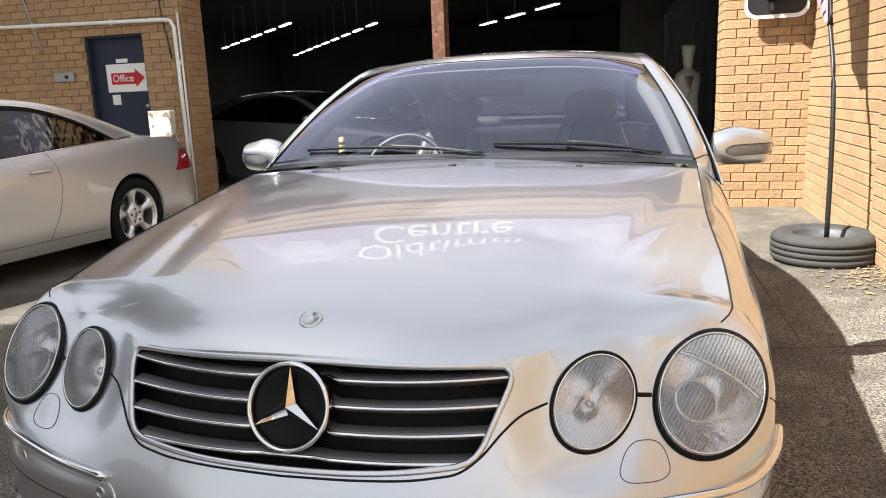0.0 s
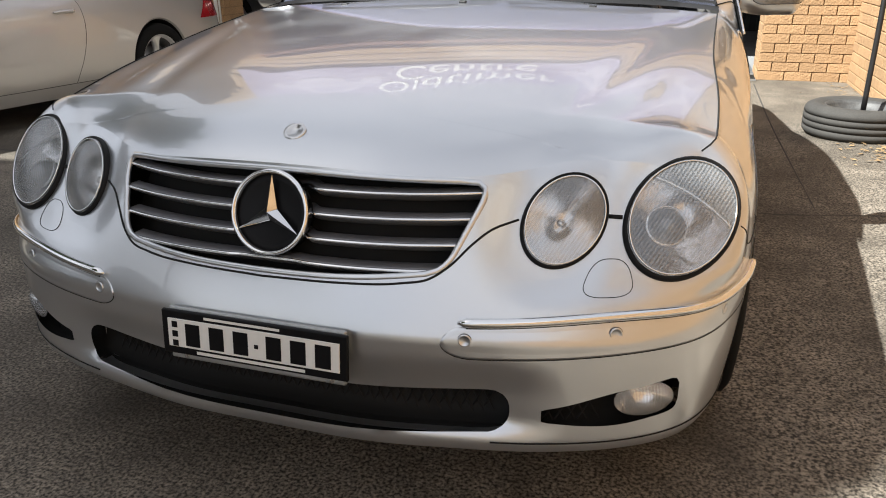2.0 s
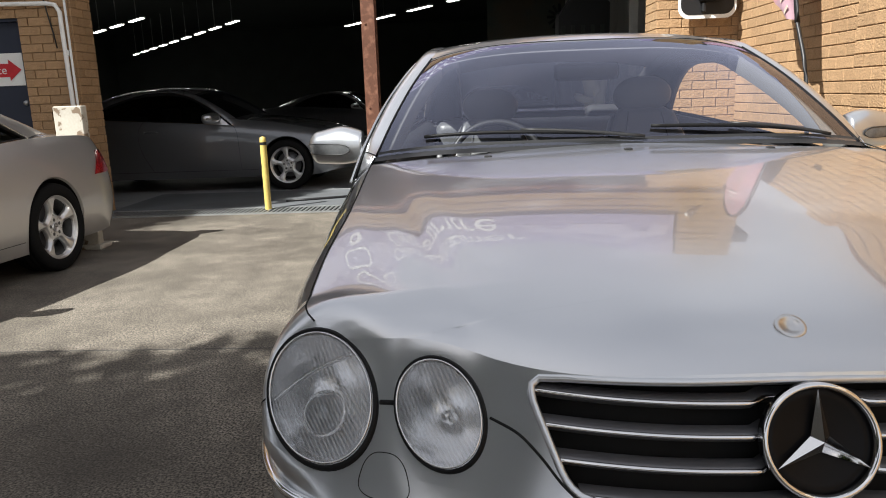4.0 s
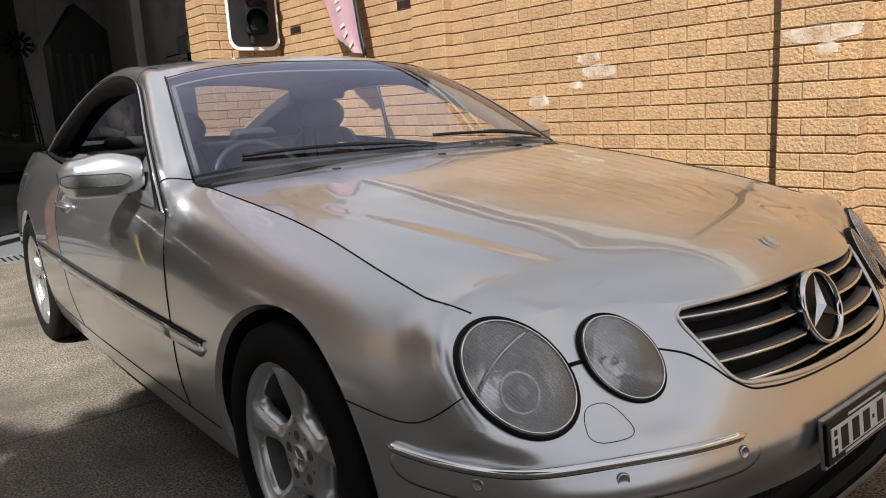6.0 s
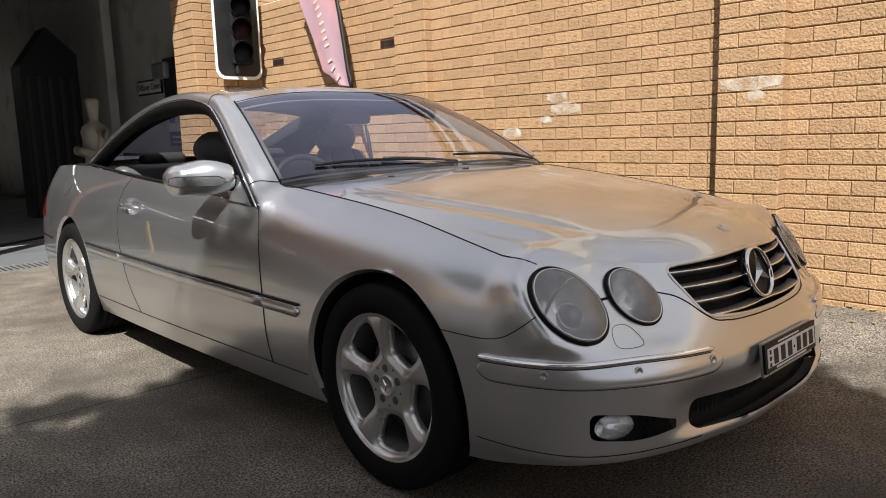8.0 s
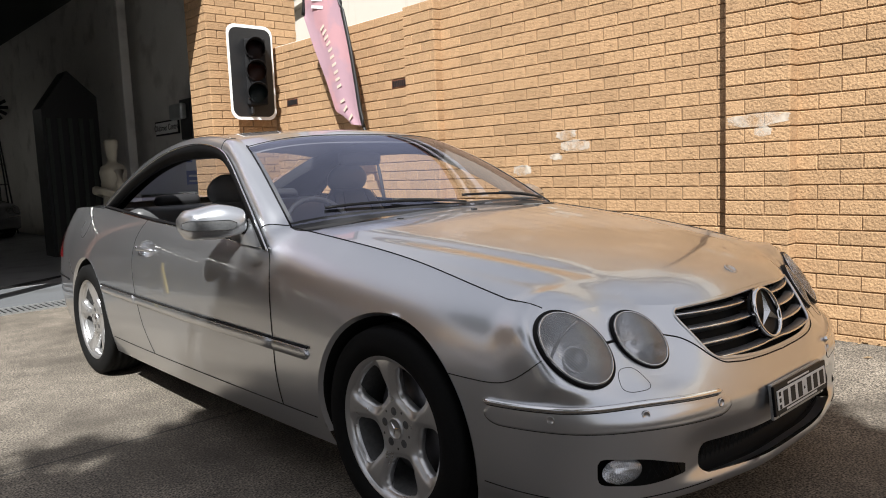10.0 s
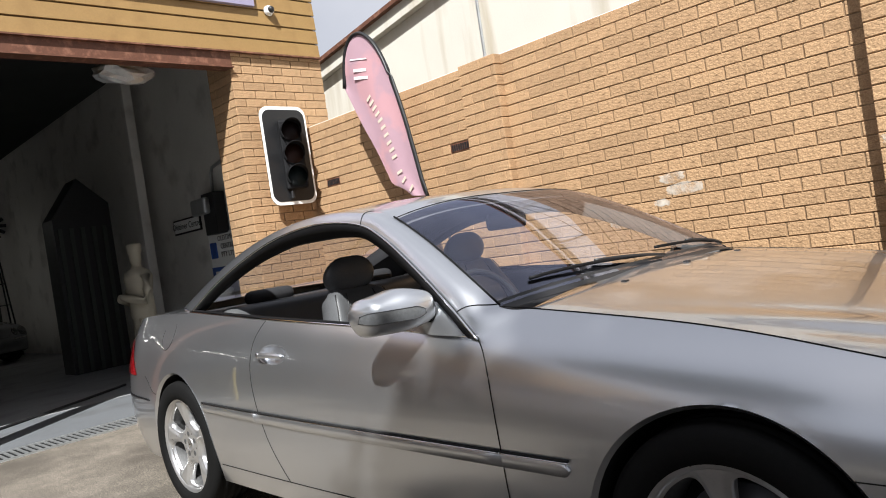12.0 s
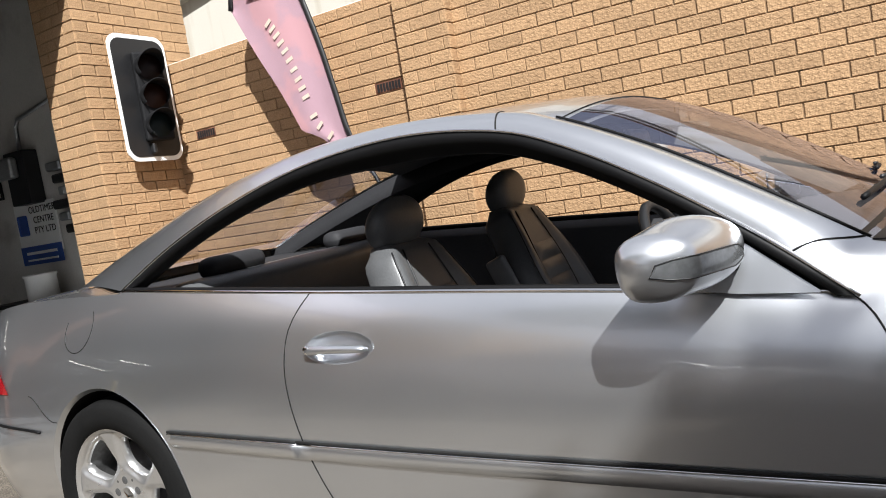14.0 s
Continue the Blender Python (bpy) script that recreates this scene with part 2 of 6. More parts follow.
SIGN_RED = material("red sign vinyl", (0.50, 0.02, 0.03), 0.4)
SIGN_PURPLE = material("purple sign vinyl", (0.29, 0.26, 0.37), 0.4, 0.0, 0.08)
SIGN_LILAC = material("pale lilac sign vinyl", (0.42, 0.39, 0.48), 0.4, 0.0, 0.08)
SIGN_BLUE = material("blue sign vinyl", (0.03, 0.08, 0.30), 0.4)
BLACK_PAINT = material("black gloss paint", (0.005, 0.005, 0.006), 0.4, spec=0.2)
FLAG_PINK = material("faded pink flag cloth", (0.37, 0.235, 0.275), 0.85, 0.0, 0.1, 3.0, 300.0, stain=((0.50, 0.26, 0.27), 2.6, 0.5, 0.58, 0.6))
FLAG_INK = material("pale yellow flag print", (0.56, 0.46, 0.38), 0.85)
FLAG_WHITE = material("white flag print", (0.75, 0.68, 0.68), 0.85)
SIGNAL = material("dull black signal plastic", (0.012, 0.012, 0.013), 0.7, 0.0, 0.2, spec=0.15)
AMBER = material("dull amber lens", (0.02, 0.006, 0.003), 0.4, spec=0.2)
DULL_GREEN = material("dull green lens", (0.004, 0.008, 0.008), 0.4, spec=0.2)
DULL_RED = material("dull red lens", (0.008, 0.003, 0.003), 0.4, spec=0.2)
STATUE = material("cream plaster", (0.40, 0.36, 0.28), 0.8, 0.0, 0.1)
LEAF = material("green leaves", (0.06, 0.10, 0.03), 0.6, 0.0, 0.3, random_tint=0.4)
BARK = material("bark", (0.14, 0.10, 0.07), 0.95, 0.0, 0.3, bump=0.01)
DRY_LEAF = material("dry leaf litter", (0.30, 0.20, 0.10), 0.9, 0.0, 0.2, random_tint=0.4)
CHALK = material("white paint smear", (0.74, 0.70, 0.62), 0.9, 0.0, 0.1, 30.0)
_n, _l = CHALK.node_tree.nodes, CHALK.node_tree.links
_t, _r, _c = _n.new("ShaderNodeTexNoise"), _n.new("ShaderNodeMapRange"), _n.new("ShaderNodeTexCoord")
_t.inputs["Scale"].default_value, _t.inputs["Detail"].default_value = 11.0, 3.0
_r.inputs[1].default_value, _r.inputs[2].default_value, _r.inputs[4].default_value = 0.3, 0.75, 0.7
_l.new(_c.outputs["Object"], _t.inputs["Vector"]); _l.new(_t.outputs[0], _r.inputs[0]); _l.new(_r.outputs[0], _n["Principled BSDF"].inputs["Alpha"])
FLUORO = glowing("rooflight strip", (1.0, 0.97, 0.9), 5.5)
GUARD_YELLOW = material("yellow bollard paint", (0.55, 0.42, 0.12), 0.5)


# ---- building helpers ----
def part(name, bm, mat, parent=None, label="", smooth=False, kind=""):
    """Links a bmesh as one mesh object."""
    me = bpy.data.meshes.new(name)
    bm.to_mesh(me)
    bm.free()
    me.materials.append(mat)
    if smooth:
        for p in me.polygons:
            p.use_smooth = True
    ob = new(name, me)
    if parent is not None:
        ob.parent = parent
    return tagged(ob, label, kind=kind)


def thing(name, label, category, group="", m=None):
    ob = new(name)
    if m is not None:
        ob.matrix_world = m
    return tagged(ob, label, category, group)


def box(bm, x0, x1, y0, y1, z0, z1, m=None):
    r = bmesh.ops.create_cube(bm, size=1.0)
    for v in r["verts"]:
        v.co = Vector((x0 + (v.co.x + 0.5) * (x1 - x0), y0 + (v.co.y + 0.5) * (y1 - y0), z0 + (v.co.z + 0.5) * (z1 - z0)))
        if m is not None:
            v.co = m @ v.co
    return r["verts"]


def solid(x0, x1, y0, y1, z0, z1, bevel=0.0, segments=2, m=None):
    bm = bmesh.new()
    box(bm, x0, x1, y0, y1, z0, z1)
    if bevel:
        bmesh.ops.bevel(bm, geom=list(bm.edges), offset=bevel, segments=segments, affect="EDGES", profile=0.5)
    if m is not None:
        bmesh.ops.transform(bm, matrix=m, verts=list(bm.verts))
    return bm


def grid_mesh(rows, closed_u=False, closed_v=False):
    """A bmesh from rows of points."""
    bm = bmesh.new()
    vs = [[bm.verts.new(p) for p in row] for row in rows]
    nu, nv = len(vs), len(vs[0])
    for i in range(nu if closed_u else nu - 1):
        for j in range(nv if closed_v else nv - 1):
            quad = (vs[i][j], vs[(i + 1) % nu][j], vs[(i + 1) % nu][(j + 1) % nv], vs[i][(j + 1) % nv])
            bm.faces.new(quad)
    return bm


def tube(points, radius, sides=8, closed=False, flat=1.0):
    """A bmesh tube along points."""
    pts = [Vector(p) for p in points]
    rows = []
    up = Vector((0, 0, 1))
    for i, p in enumerate(pts):
        a = pts[(i - 1) % len(pts)] if closed or i else pts[0]
        b = pts[(i + 1) % len(pts)] if closed or i < len(pts) - 1 else pts[-1]
        d = (b - a).normalized()
        u = d.cross(up if abs(d.z) < 0.95 else Vector((1, 0, 0))).normalized()
        w = d.cross(u)
        r = radius(i / max(len(pts) - 1, 1)) if callable(radius) else radius
        rows.append([p + r * (math.cos(2 * math.pi * k / sides) * u + flat * math.sin(2 * math.pi * k / sides) * w) for k in range(sides)])
    bm = grid_mesh(rows, closed_u=closed, closed_v=True)
    if not closed:
        bm.faces.new([v for v in list(bm.verts)[:sides]][::-1])
        bm.faces.new([v for v in list(bm.verts)[-sides:]])
    bmesh.ops.recalc_face_normals(bm, faces=list(bm.faces))
    return bm


def lathe(profile, steps=48, axis="x"):
    """A bmesh turned about an axis; profile of (along, radius)."""
    rows = []
    for k in range(steps):
        c, s = math.cos(2 * math.pi * k / steps), math.sin(2 * math.pi * k / steps)
        rows.append([{"x": (a, r * c, r * s), "y": (r * c, a, r * s), "z": (r * c, r * s, a)}[axis] for a, r in profile])
    bm = grid_mesh(rows, closed_u=True)
    bmesh.ops.recalc_face_normals(bm, faces=list(bm.faces))
    return bm


def curve(table):
    """A smooth curve through rows of (t, value, ...)."""
    t = np.array([r[0] for r in table], float)
    v = np.array([r[1:] for r in table], float)
    d = np.gradient(v, t, axis=0)
    def at(x):
        x = min(max(x, t[0]), t[-1])
        i = min(int(np.searchsorted(t, x, side="right")) - 1, len(t) - 2)
        h = t[i + 1] - t[i]
        u = (x - t[i]) / h
        out = ((1 + 2 * u) * (1 - u) ** 2) * v[i] + u * (1 - u) ** 2 * h * d[i] + u * u * (3 - 2 * u) * v[i + 1] + u * u * (u - 1) * h * d[i + 1]
        return out if len(out) > 1 else float(out[0])
    return at


def eased(table, sigma, n=2400):
    """The curve through a table, with its small ripples smoothed away over sigma."""
    f = curve(table)
    lo, hi = table[0][0], table[-1][0]
    t = np.linspace(lo, hi, n)
    v = np.array([np.atleast_1d(f(x)) for x in t])
    k = int(max(3 * sigma / (hi - lo) * n, 1))
    w = np.exp(-0.5 * (np.arange(-k, k + 1) / (k / 3)) ** 2)
    w /= w.sum()
    pad = np.concatenate([2 * v[0] - v[k:0:-1], v, 2 * v[-1] - v[-2:-k - 2:-1]])
    out = np.stack([np.convolve(pad[:, c], w, "valid") for c in range(v.shape[1])], 1)
    if out.shape[1] == 1:
        return lambda x: float(np.interp(x, t, out[:, 0]))
    return lambda x: np.array([np.interp(x, t, out[:, c]) for c in range(out.shape[1])])


def smoothstep(a, b, x):
    u = min(max((x - a) / (b - a), 0.0), 1.0)
    return u * u * (3 - 2 * u)


def lettering(name, text, size, mat, m, parent=None, depth=0.003, label=""):
    """Words in the built-in font as a mesh."""
    cu = bpy.data.curves.new(name, "FONT")
    cu.body, cu.size, cu.extrude, cu.align_x, cu.align_y = text, size, depth, "CENTER", "CENTER"
    tmp = bpy.data.objects.new(name, cu)
    me = bpy.data.meshes.new_from_object(tmp)
    bpy.data.objects.remove(tmp)
    me.materials.append(mat)
    ob = new(name, me)
    if parent is not None:
        ob.parent = parent
    ob.matrix_local = m
    return tagged(ob, label)


# ---- the car body: smooth contours ----
OUTLINE = [(0.0, 0.0), (0.2, 0.003), (0.39, 0.035), (0.55, 0.07), (0.68, 0.125), (0.79, 0.215), (0.855, 0.35), (0.89, 0.55), (0.905, 0.9), (0.92, 1.3),
           (0.925, 1.6), (0.93, 2.1), (0.93, 2.7), (0.92, 3.3), (0.905, 3.8), (0.87, 4.25), (0.82, 4.6), (0.7, 4.86), (0.4, 4.97), (0.0, 5.0)]
TOP_INSET = [0.130, 0.133, 0.146, 0.205, 0.205, 0.135, 0.09, 0.105, 0.13, 0.135, 0.13, 0.11, 0.10, 0.12, 0.14, 0.15, 0.14, 0.12, 0.1, 0.1]
TOP_Z = [0.751, 0.748, 0.736, 0.749, 0.757, 0.759, 0.767, 0.810, 0.877, 0.928, 0.958, 0.97, 0.98, 0.995, 1.0, 1.0, 0.985, 0.955, 0.945, 0.94]
POWER = [1.15, 1.15, 1.12, 1.09, 1.12, 1.35, 2.5, 3.0, 3.5, 4.0, 4.4, 4.2, 4.2, 3.8, 3.2, 2.6, 2.4, 2.2, 2.0, 2.0]
BELT = curve([(1.6, 0.872), (2.2, 0.915), (2.87, 0.955), (3.4, 0.985), (3.75, 1.003)])


def nose_roll(d):
    """The bonnet's rise at d behind its front edge."""
    return 0.0522 * (1 - math.exp(-d / 0.074)) + 0.19 * d - 0.042 * d * d


BOOT_Z = curve([(4.2, 1.025), (4.5, 1.012), (4.75, 0.985), (4.9, 0.945)])
ZREF, ZLOW = 0.48, 0.19
_len = [0.0]
for _a, _b in zip(OUTLINE, OUTLINE[1:]):
    _len.append(_len[-1] + math.dist(_a, _b))
plan = eased([(s, *p) for s, p in zip(_len, OUTLINE)], 0.035)
top_inset = eased(list(zip(_len, TOP_INSET)), 0.06)
top_z = eased(list(zip(_len, TOP_Z)), 0.07)
power = eased(list(zip(_len, POWER)), 0.10)
S_END = _len[-1]
S_NOSE = _len[6]


def shell(s, z):
    """A place on the body's side at the contour length s and the height z."""
    p, a, b = plan(s), plan(s - 0.004), plan(s + 0.004)
    d = Vector((b[0] - a[0], b[1] - a[1])).normalized()
    nx, ny = -d.y, d.x
    if s < 0.004:
        nx, ny = 0.0, 1.0
    if z >= ZREF:
        u = (z - ZREF) / (top_z(s) - ZREF)
        inset = top_inset(s) * max(u, 0.0) ** power(s)
    else:
        u = (ZREF - z) / (ZREF - ZLOW)
        front = 1.0 - smoothstep(S_NOSE - 0.25, S_NOSE + 0.3, s)
        mid = 1.0 - smoothstep(0.40, 0.60, p[0])
        inset = 0.055 * u * u * (1 - front) + front * (mid * (0.020 * smoothstep(0.1, 0.4, u) - 0.024 * smoothstep(0.55, 0.70, u)) + 0.035 * smoothstep(0.72, 0.95, u))
    return Vector((p[0] + nx * inset, p[1] + ny * inset, z))


FRONT_EDGE = [shell(k * 0.01, top_z(k * 0.01)) for k in range(160)]
FRONT_EDGE = [p for p in FRONT_EDGE if p.y < 0.40]


def bonnet_front(x):
    """Where the bonnet begins at x: y and z."""
    xs = [p.x for p in FRONT_EDGE]
    return float(np.interp(abs(x), xs, [p.y for p in FRONT_EDGE])), float(np.interp(abs(x), xs, [p.z for p in FRONT_EDGE]))


def bonnet_at(x, y, xe, ze):
    q = min(abs(x) / max(xe, 0.02), 1.0)
    y0, z0 = bonnet_front(x)
    d = max(y - y0, 0.0)
    y1, z1 = bonnet_front(xe)
    nose = z0 + nose_roll(d) - (z1 + nose_roll(max(y - y1, 0.0)) - ze) * q ** 4
    yc, zc = bonnet_front(0.0)
    mid = zc + nose_roll(max(y - yc, 0.0))
    w = smoothstep(0.26, 0.62, y)
    z = nose * (1 - w) + (mid - (mid - ze) * q ** 2.3) * w
    fade = (1.0 - smoothstep(0.5, 1.45, y)) * (1 - q ** 6) * smoothstep(0.04, 0.30, d)
    for x0, run, amp, w in RIDGES:
        z += fade * amp * math.exp(-(((abs(x) - x0 - run * (y - 0.25)) / w) ** 2))
    return z


# ridges and hollows that run back from the lamps: start, drift outwards, height, width
RIDGES = ((0.70, 0.15, 0.005, 0.045), (0.525, 0.26, 0.009, 0.045), (0.610, 0.24, -0.006, 0.030), (0.450, 0.25, -0.006, 0.030))


def find(fn, goal, lo, hi):
    """The argument between lo and hi at which a growing fn reaches goal."""
    for _ in range(40):
        mid = (lo + hi) / 2
        lo, hi = (mid, hi) if fn(mid) < goal else (lo, mid)
    return (lo + hi) / 2


def side_point(y, z, out=0.0):
    p = shell(find(lambda s: shell(s, z).y, y, _len[5], _len[16]), z)
    return Vector((p.x + out, p.y, p.z))


def front_point(x, z, out=0.0):
    s = find(lambda k: shell(k, z).x, x, 0.0, _len[8])
    p, n = shell(s, z), shell_normal(s, z)
    return p + n * out


def shell_normal(s, z):
    a = shell(s + 0.01, z) - shell(max(s - 0.01, 0.0), z)
    if s < 0.012:
        a = Vector((1, 0, 0))
    b = shell(s, z + 0.01) - shell(s, z - 0.01)
    return a.cross(b).normalized()


def smax(a, b, k=0.02):
    h = max(k - abs(a - b), 0.0) / k
    return max(a, b) + h * h * k * 0.25


def round_box(px, pz, cx, cz, hx, hz, r):
    dx, dz = abs(px - cx) - hx + r, abs(pz - cz) - hz + r
    return math.hypot(max(dx, 0), max(dz, 0)) + min(max(dx, dz), 0) - r


def grille_distance(x, z):
    w = 0.345 + (z - 0.597) * 0.44
    low = 0.570 + 0.018 * (x / 0.33) ** 2
    return smax(smax(abs(x) - w, low - z, 0.03), z - 0.742 + 0.012 * (x / 0.39) ** 2, 0.04)


LAMPS = {"outer": (Vector((0.7345, 0.270, 0.669)), Vector((0.242, -0.79, 0.580)).normalized(), 0.0925, 0.1225),
         "inner": (Vector((0.533, 0.200, 0.667)), Vector((0.283, -0.79, 0.521)).normalized(), 0.0695, 0.0935)}


def lamp_axes(n, sg=1, lean=radians(36.5)):
    """The short and the long axis of a lamp's oval, which leans outwards at its top."""
    r = Vector((0, 0, 1)).cross(n).normalized()
    u = n.cross(r)
    return r * math.cos(lean) - u * (sg * math.sin(lean)), u * math.cos(lean) + r * (sg * math.sin(lean))


def lamp_distance(key, p):
    c, n, a, b = LAMPS[key]
    r, u = lamp_axes(n)
    d = p - c
    if abs(d.dot(n)) > 0.13:
        return 1.0
    x, y = d.dot(r) / a, d.dot(u) / b
    return (math.hypot(x, y) - 1.0) * (a + b) / 2


def nacelle(p):
    """Brings a place on the body near a headlamp to the level of the lamp's rim."""
    moves = []
    for c, n, a, b in LAMPS.values():
        r, u = lamp_axes(n)
        d = Vector((abs(p.x), p.y, p.z)) - c
        rho, h = math.hypot(d.dot(r) / a, d.dot(u) / b), d.dot(n)
        w = (1.0 - smoothstep(1.05, 2.3 - 0.45 * smoothstep(-0.4, 0.6, d.dot(u) / b), rho)) * (1.0 - smoothstep(0.05, 0.15, abs(h))) * smoothstep(0.525, 0.565, p.z) * (1.0 if h < -0.010 else 0.6)
        moves.append((1.0 / max(rho - 0.95, 0.04) ** 3, n * (w * (-0.010 - h))))
    total = sum(g for g, _ in moves)
    m = sum((v * (g / total) for g, v in moves), Vector())
    return Vector((p.x + (m.x if p.x >= 0 else -m.x), p.y + m.y, p.z + m.z))


def off_lamps(p):
    """Whether a place on the body lies outside the lamps' rims."""
    return all(lamp_distance(key, Vector((abs(p.x), p.y, p.z))) > 0.004 for key in LAMPS)


HUB_F, HUB_R, HUB_Z = 0.89, 3.775, 0.335
ARCH = 0.368
HANDLE_Y, HANDLE_Z = 2.752, 0.822


def openings(hero):
    """Signed distances of the body's openings, each with the region of the contour in which it counts."""
    arch = lambda y0: lambda p: math.hypot(p.y - y0, p.z - HUB_Z - 0.012) - ARCH if p.x > 0.6 else 1.0
    cuts = [arch(HUB_F), arch(HUB_R)]
    if hero:
        cuts.append(lambda p: grille_distance(p.x, p.z) if p.y < 0.4 and p.z > 0.5 else 1.0)
        cuts.append(lambda p: round_box(p.x, p.z, 0.0, 0.336 - 0.014 * (1 - min(p.x / 0.45, 1) ** 2), 0.470, 0.041, 0.036) if p.y < 0.4 and p.z < 0.45 else 1.0)
        cuts.append(lambda p: smax(abs(p.z - 0.341 - 0.11 * (p.x - 0.62)) - 0.012 - 0.024 * smoothstep(0.50, 0.68, p.x), abs(p.x - 0.640) - 0.122, 0.02) if p.y < 0.5 and p.z < 0.45 else 1.0)
        cuts.append(lambda p: (math.hypot((p.y - HANDLE_Y) / 0.110, (p.z - HANDLE_Z) / 0.040) - 1.0) * 0.055 if p.x > 0.7 and p.z > 0.7 and 2.5 < p.y < 3.0 else 1.0)
    cuts += [lambda p: lamp_distance("outer", p), lambda p: lamp_distance("inner", p)]
    return cuts


def cut_grid(rows, cuts):
    """Marks the cells of a half grid that lie in openings and pulls the rest onto the openings' edges."""
    nu, nv = len(rows), len(rows[0])
    inside = [[None] * nv for _ in range(nu)]
    for i in range(nu):
        for j in range(nv):
            for c in cuts:
                if c(rows[i][j]) < 0.0:
                    inside[i][j] = c
                    break
    gone = set()
    for i in range(nu - 1):
        for j in range(nv - 1):
            if all(inside[a][b] for a in (i, i + 1) for b in (j, j + 1)):
                gone.add((i, j))
    for i in range(nu):
        for j in range(nv):
            c = inside[i][j]
            if not c:
                continue
            cells = [(a, b) for a in (i - 1, i) for b in (j - 1, j) if 0 <= a < nu - 1 and 0 <= b < nv - 1]
            if all(k in gone for k in cells):
                continue
            p = rows[i][j]
            tu = rows[min(i + 1, nu - 1)][j] - rows[max(i - 1, 0)][j]
            tv = rows[i][min(j + 1, nv - 1)] - rows[i][max(j - 1, 0)]
            tu, tv = tu.normalized(), tv.normalized()
            q = p.copy()
            for _ in range(5):
                d = c(q)
                gu = (c(q + tu * 0.002) - d) / 0.002
                gv = (c(q + tv * 0.002) - d) / 0.002
                g = gu * gu + gv * gv
                if g < 1e-6 or abs(gu) > 20 or abs(gv) > 20:
                    break
                q -= (tu * gu + tv * gv) * (d / g)
                if (q - p).length > 0.06:
                    q = p.copy()
                    break
            rows[i][j] = q
    return gone


def panel_of(p):
    """Which panel of the side a place belongs to."""
    if p.y < 0.53 and p.z < 0.575:
        return "front_bumper"
    if p.y > 4.28 and p.z < 0.60:
        return "rear_bumper"
    if p.z < 0.285 and 1.15 < p.y < 3.5:
        return "sill"
    if p.y < 1.56:
        return "front_wing"
    return "door" if p.y < 2.935 else "rear_quarter"


def halves(bm_name, cells, mat, parent, joined, label=""):
    """Builds a panel from quads of the +x half and their mirror image: one mesh, or one for each side."""
    made = []
    for sign_set in (((1, -1),) if joined else ((1,), (-1,))):
        bm = bmesh.new()
        cache = {}
        for sg in sign_set:
            for quad in cells:
                vs = []
                for p in quad:
                    if p.y < 0.9 and p.z > 0.4:
                        p = nacelle(p)
                    key = (round(sg * p.x, 5) + 0.0, round(p.y, 5), round(p.z, 5))
                    if key not in cache:
                        cache[key] = bm.verts.new((sg * p.x, p.y, p.z))
                    if cache[key] not in vs:
                        vs.append(cache[key])
                if len(vs) >= 3:
                    try:
                        bm.faces.new(vs if sg > 0 else vs[::-1])
                    except ValueError:
                        pass
        made.append(part(bm_name, bm, mat, parent, label, smooth=True))
    return made


RAIL_D = eased([(0, 0.872, 1.606, 0.872), (1, 0.838, 1.75, 0.985), (2, 0.785, 1.95, 1.115), (3, 0.725, 2.15, 1.22), (4, 0.68, 2.336, 1.287), (5, 0.66, 2.62, 1.322),
                (6, 0.662, 2.95, 1.30), (7, 0.68, 3.25, 1.228), (8, 0.712, 3.52, 1.125), (9, 0.748, 3.753, 1.003)], 0.12)
RAIL_R = eased([(0, 0.793, 1.575, 0.957), (1, 0.75, 1.75, 1.068), (2, 0.69, 1.97, 1.193), (3, 0.625, 2.2, 1.297), (4, 0.598, 2.34, 1.338), (5, 0.565, 2.68, 1.368),
                (6, 0.56, 3.05, 1.35), (7, 0.56, 3.45, 1.282), (8, 0.56, 3.88, 1.155), (9, 0.56, 4.28, 1.013)], 0.12)
SPINE = eased([(0, 1.485, 0.985), (1, 1.69, 1.12), (2, 1.91, 1.252), (3, 2.12, 1.348), (4, 2.28, 1.380), (5, 2.68, 1.400), (6, 3.08, 1.388), (7, 3.45, 1.335), (8, 3.86, 1.195), (9, 4.26, 1.022)], 0.12)


def foot(f):
    """Where the pillar begins, from the window's edge to the windscreen's."""
    return 0.72 - 0.67 * f


def rail_at(t, f):
    d, r = Vector(RAIL_D(t)), Vector(RAIL_R(t))
    return d.lerp(r, f) + Vector((0.6, 0, 0.8)).normalized() * (0.022 * smoothstep(-0.3, 0.9, t) * math.sin(math.pi * f))


def roof_point(t, q):
    r, c = RAIL_R(t), SPINE(t)
    flat = 1.0 - smoothstep(2.6, 3.4, t)
    return Vector((r[0] * q, c[0] + (r[1] - c[0]) * q ** (2.0 + 1.2 * flat), c[1] - (c[1] - r[2]) * q ** (2.4 + 1.8 * flat)))


WHEEL_MESH = {}


def wheel_hole(y, z, spokes=5):
    """Signed distance to the nearest opening of the wheel's face."""
    r, a = math.hypot(y, z), math.atan2(y, z)
    step = 2 * math.pi / spokes
    phi = (a + step / 2) % step - step / 2
    half = 0.043 + (r - 0.09) / 0.11 * 0.042
    return smax(smax(abs(phi * r) - half, r - 0.2105, 0.036), 0.094 - r, 0.05)


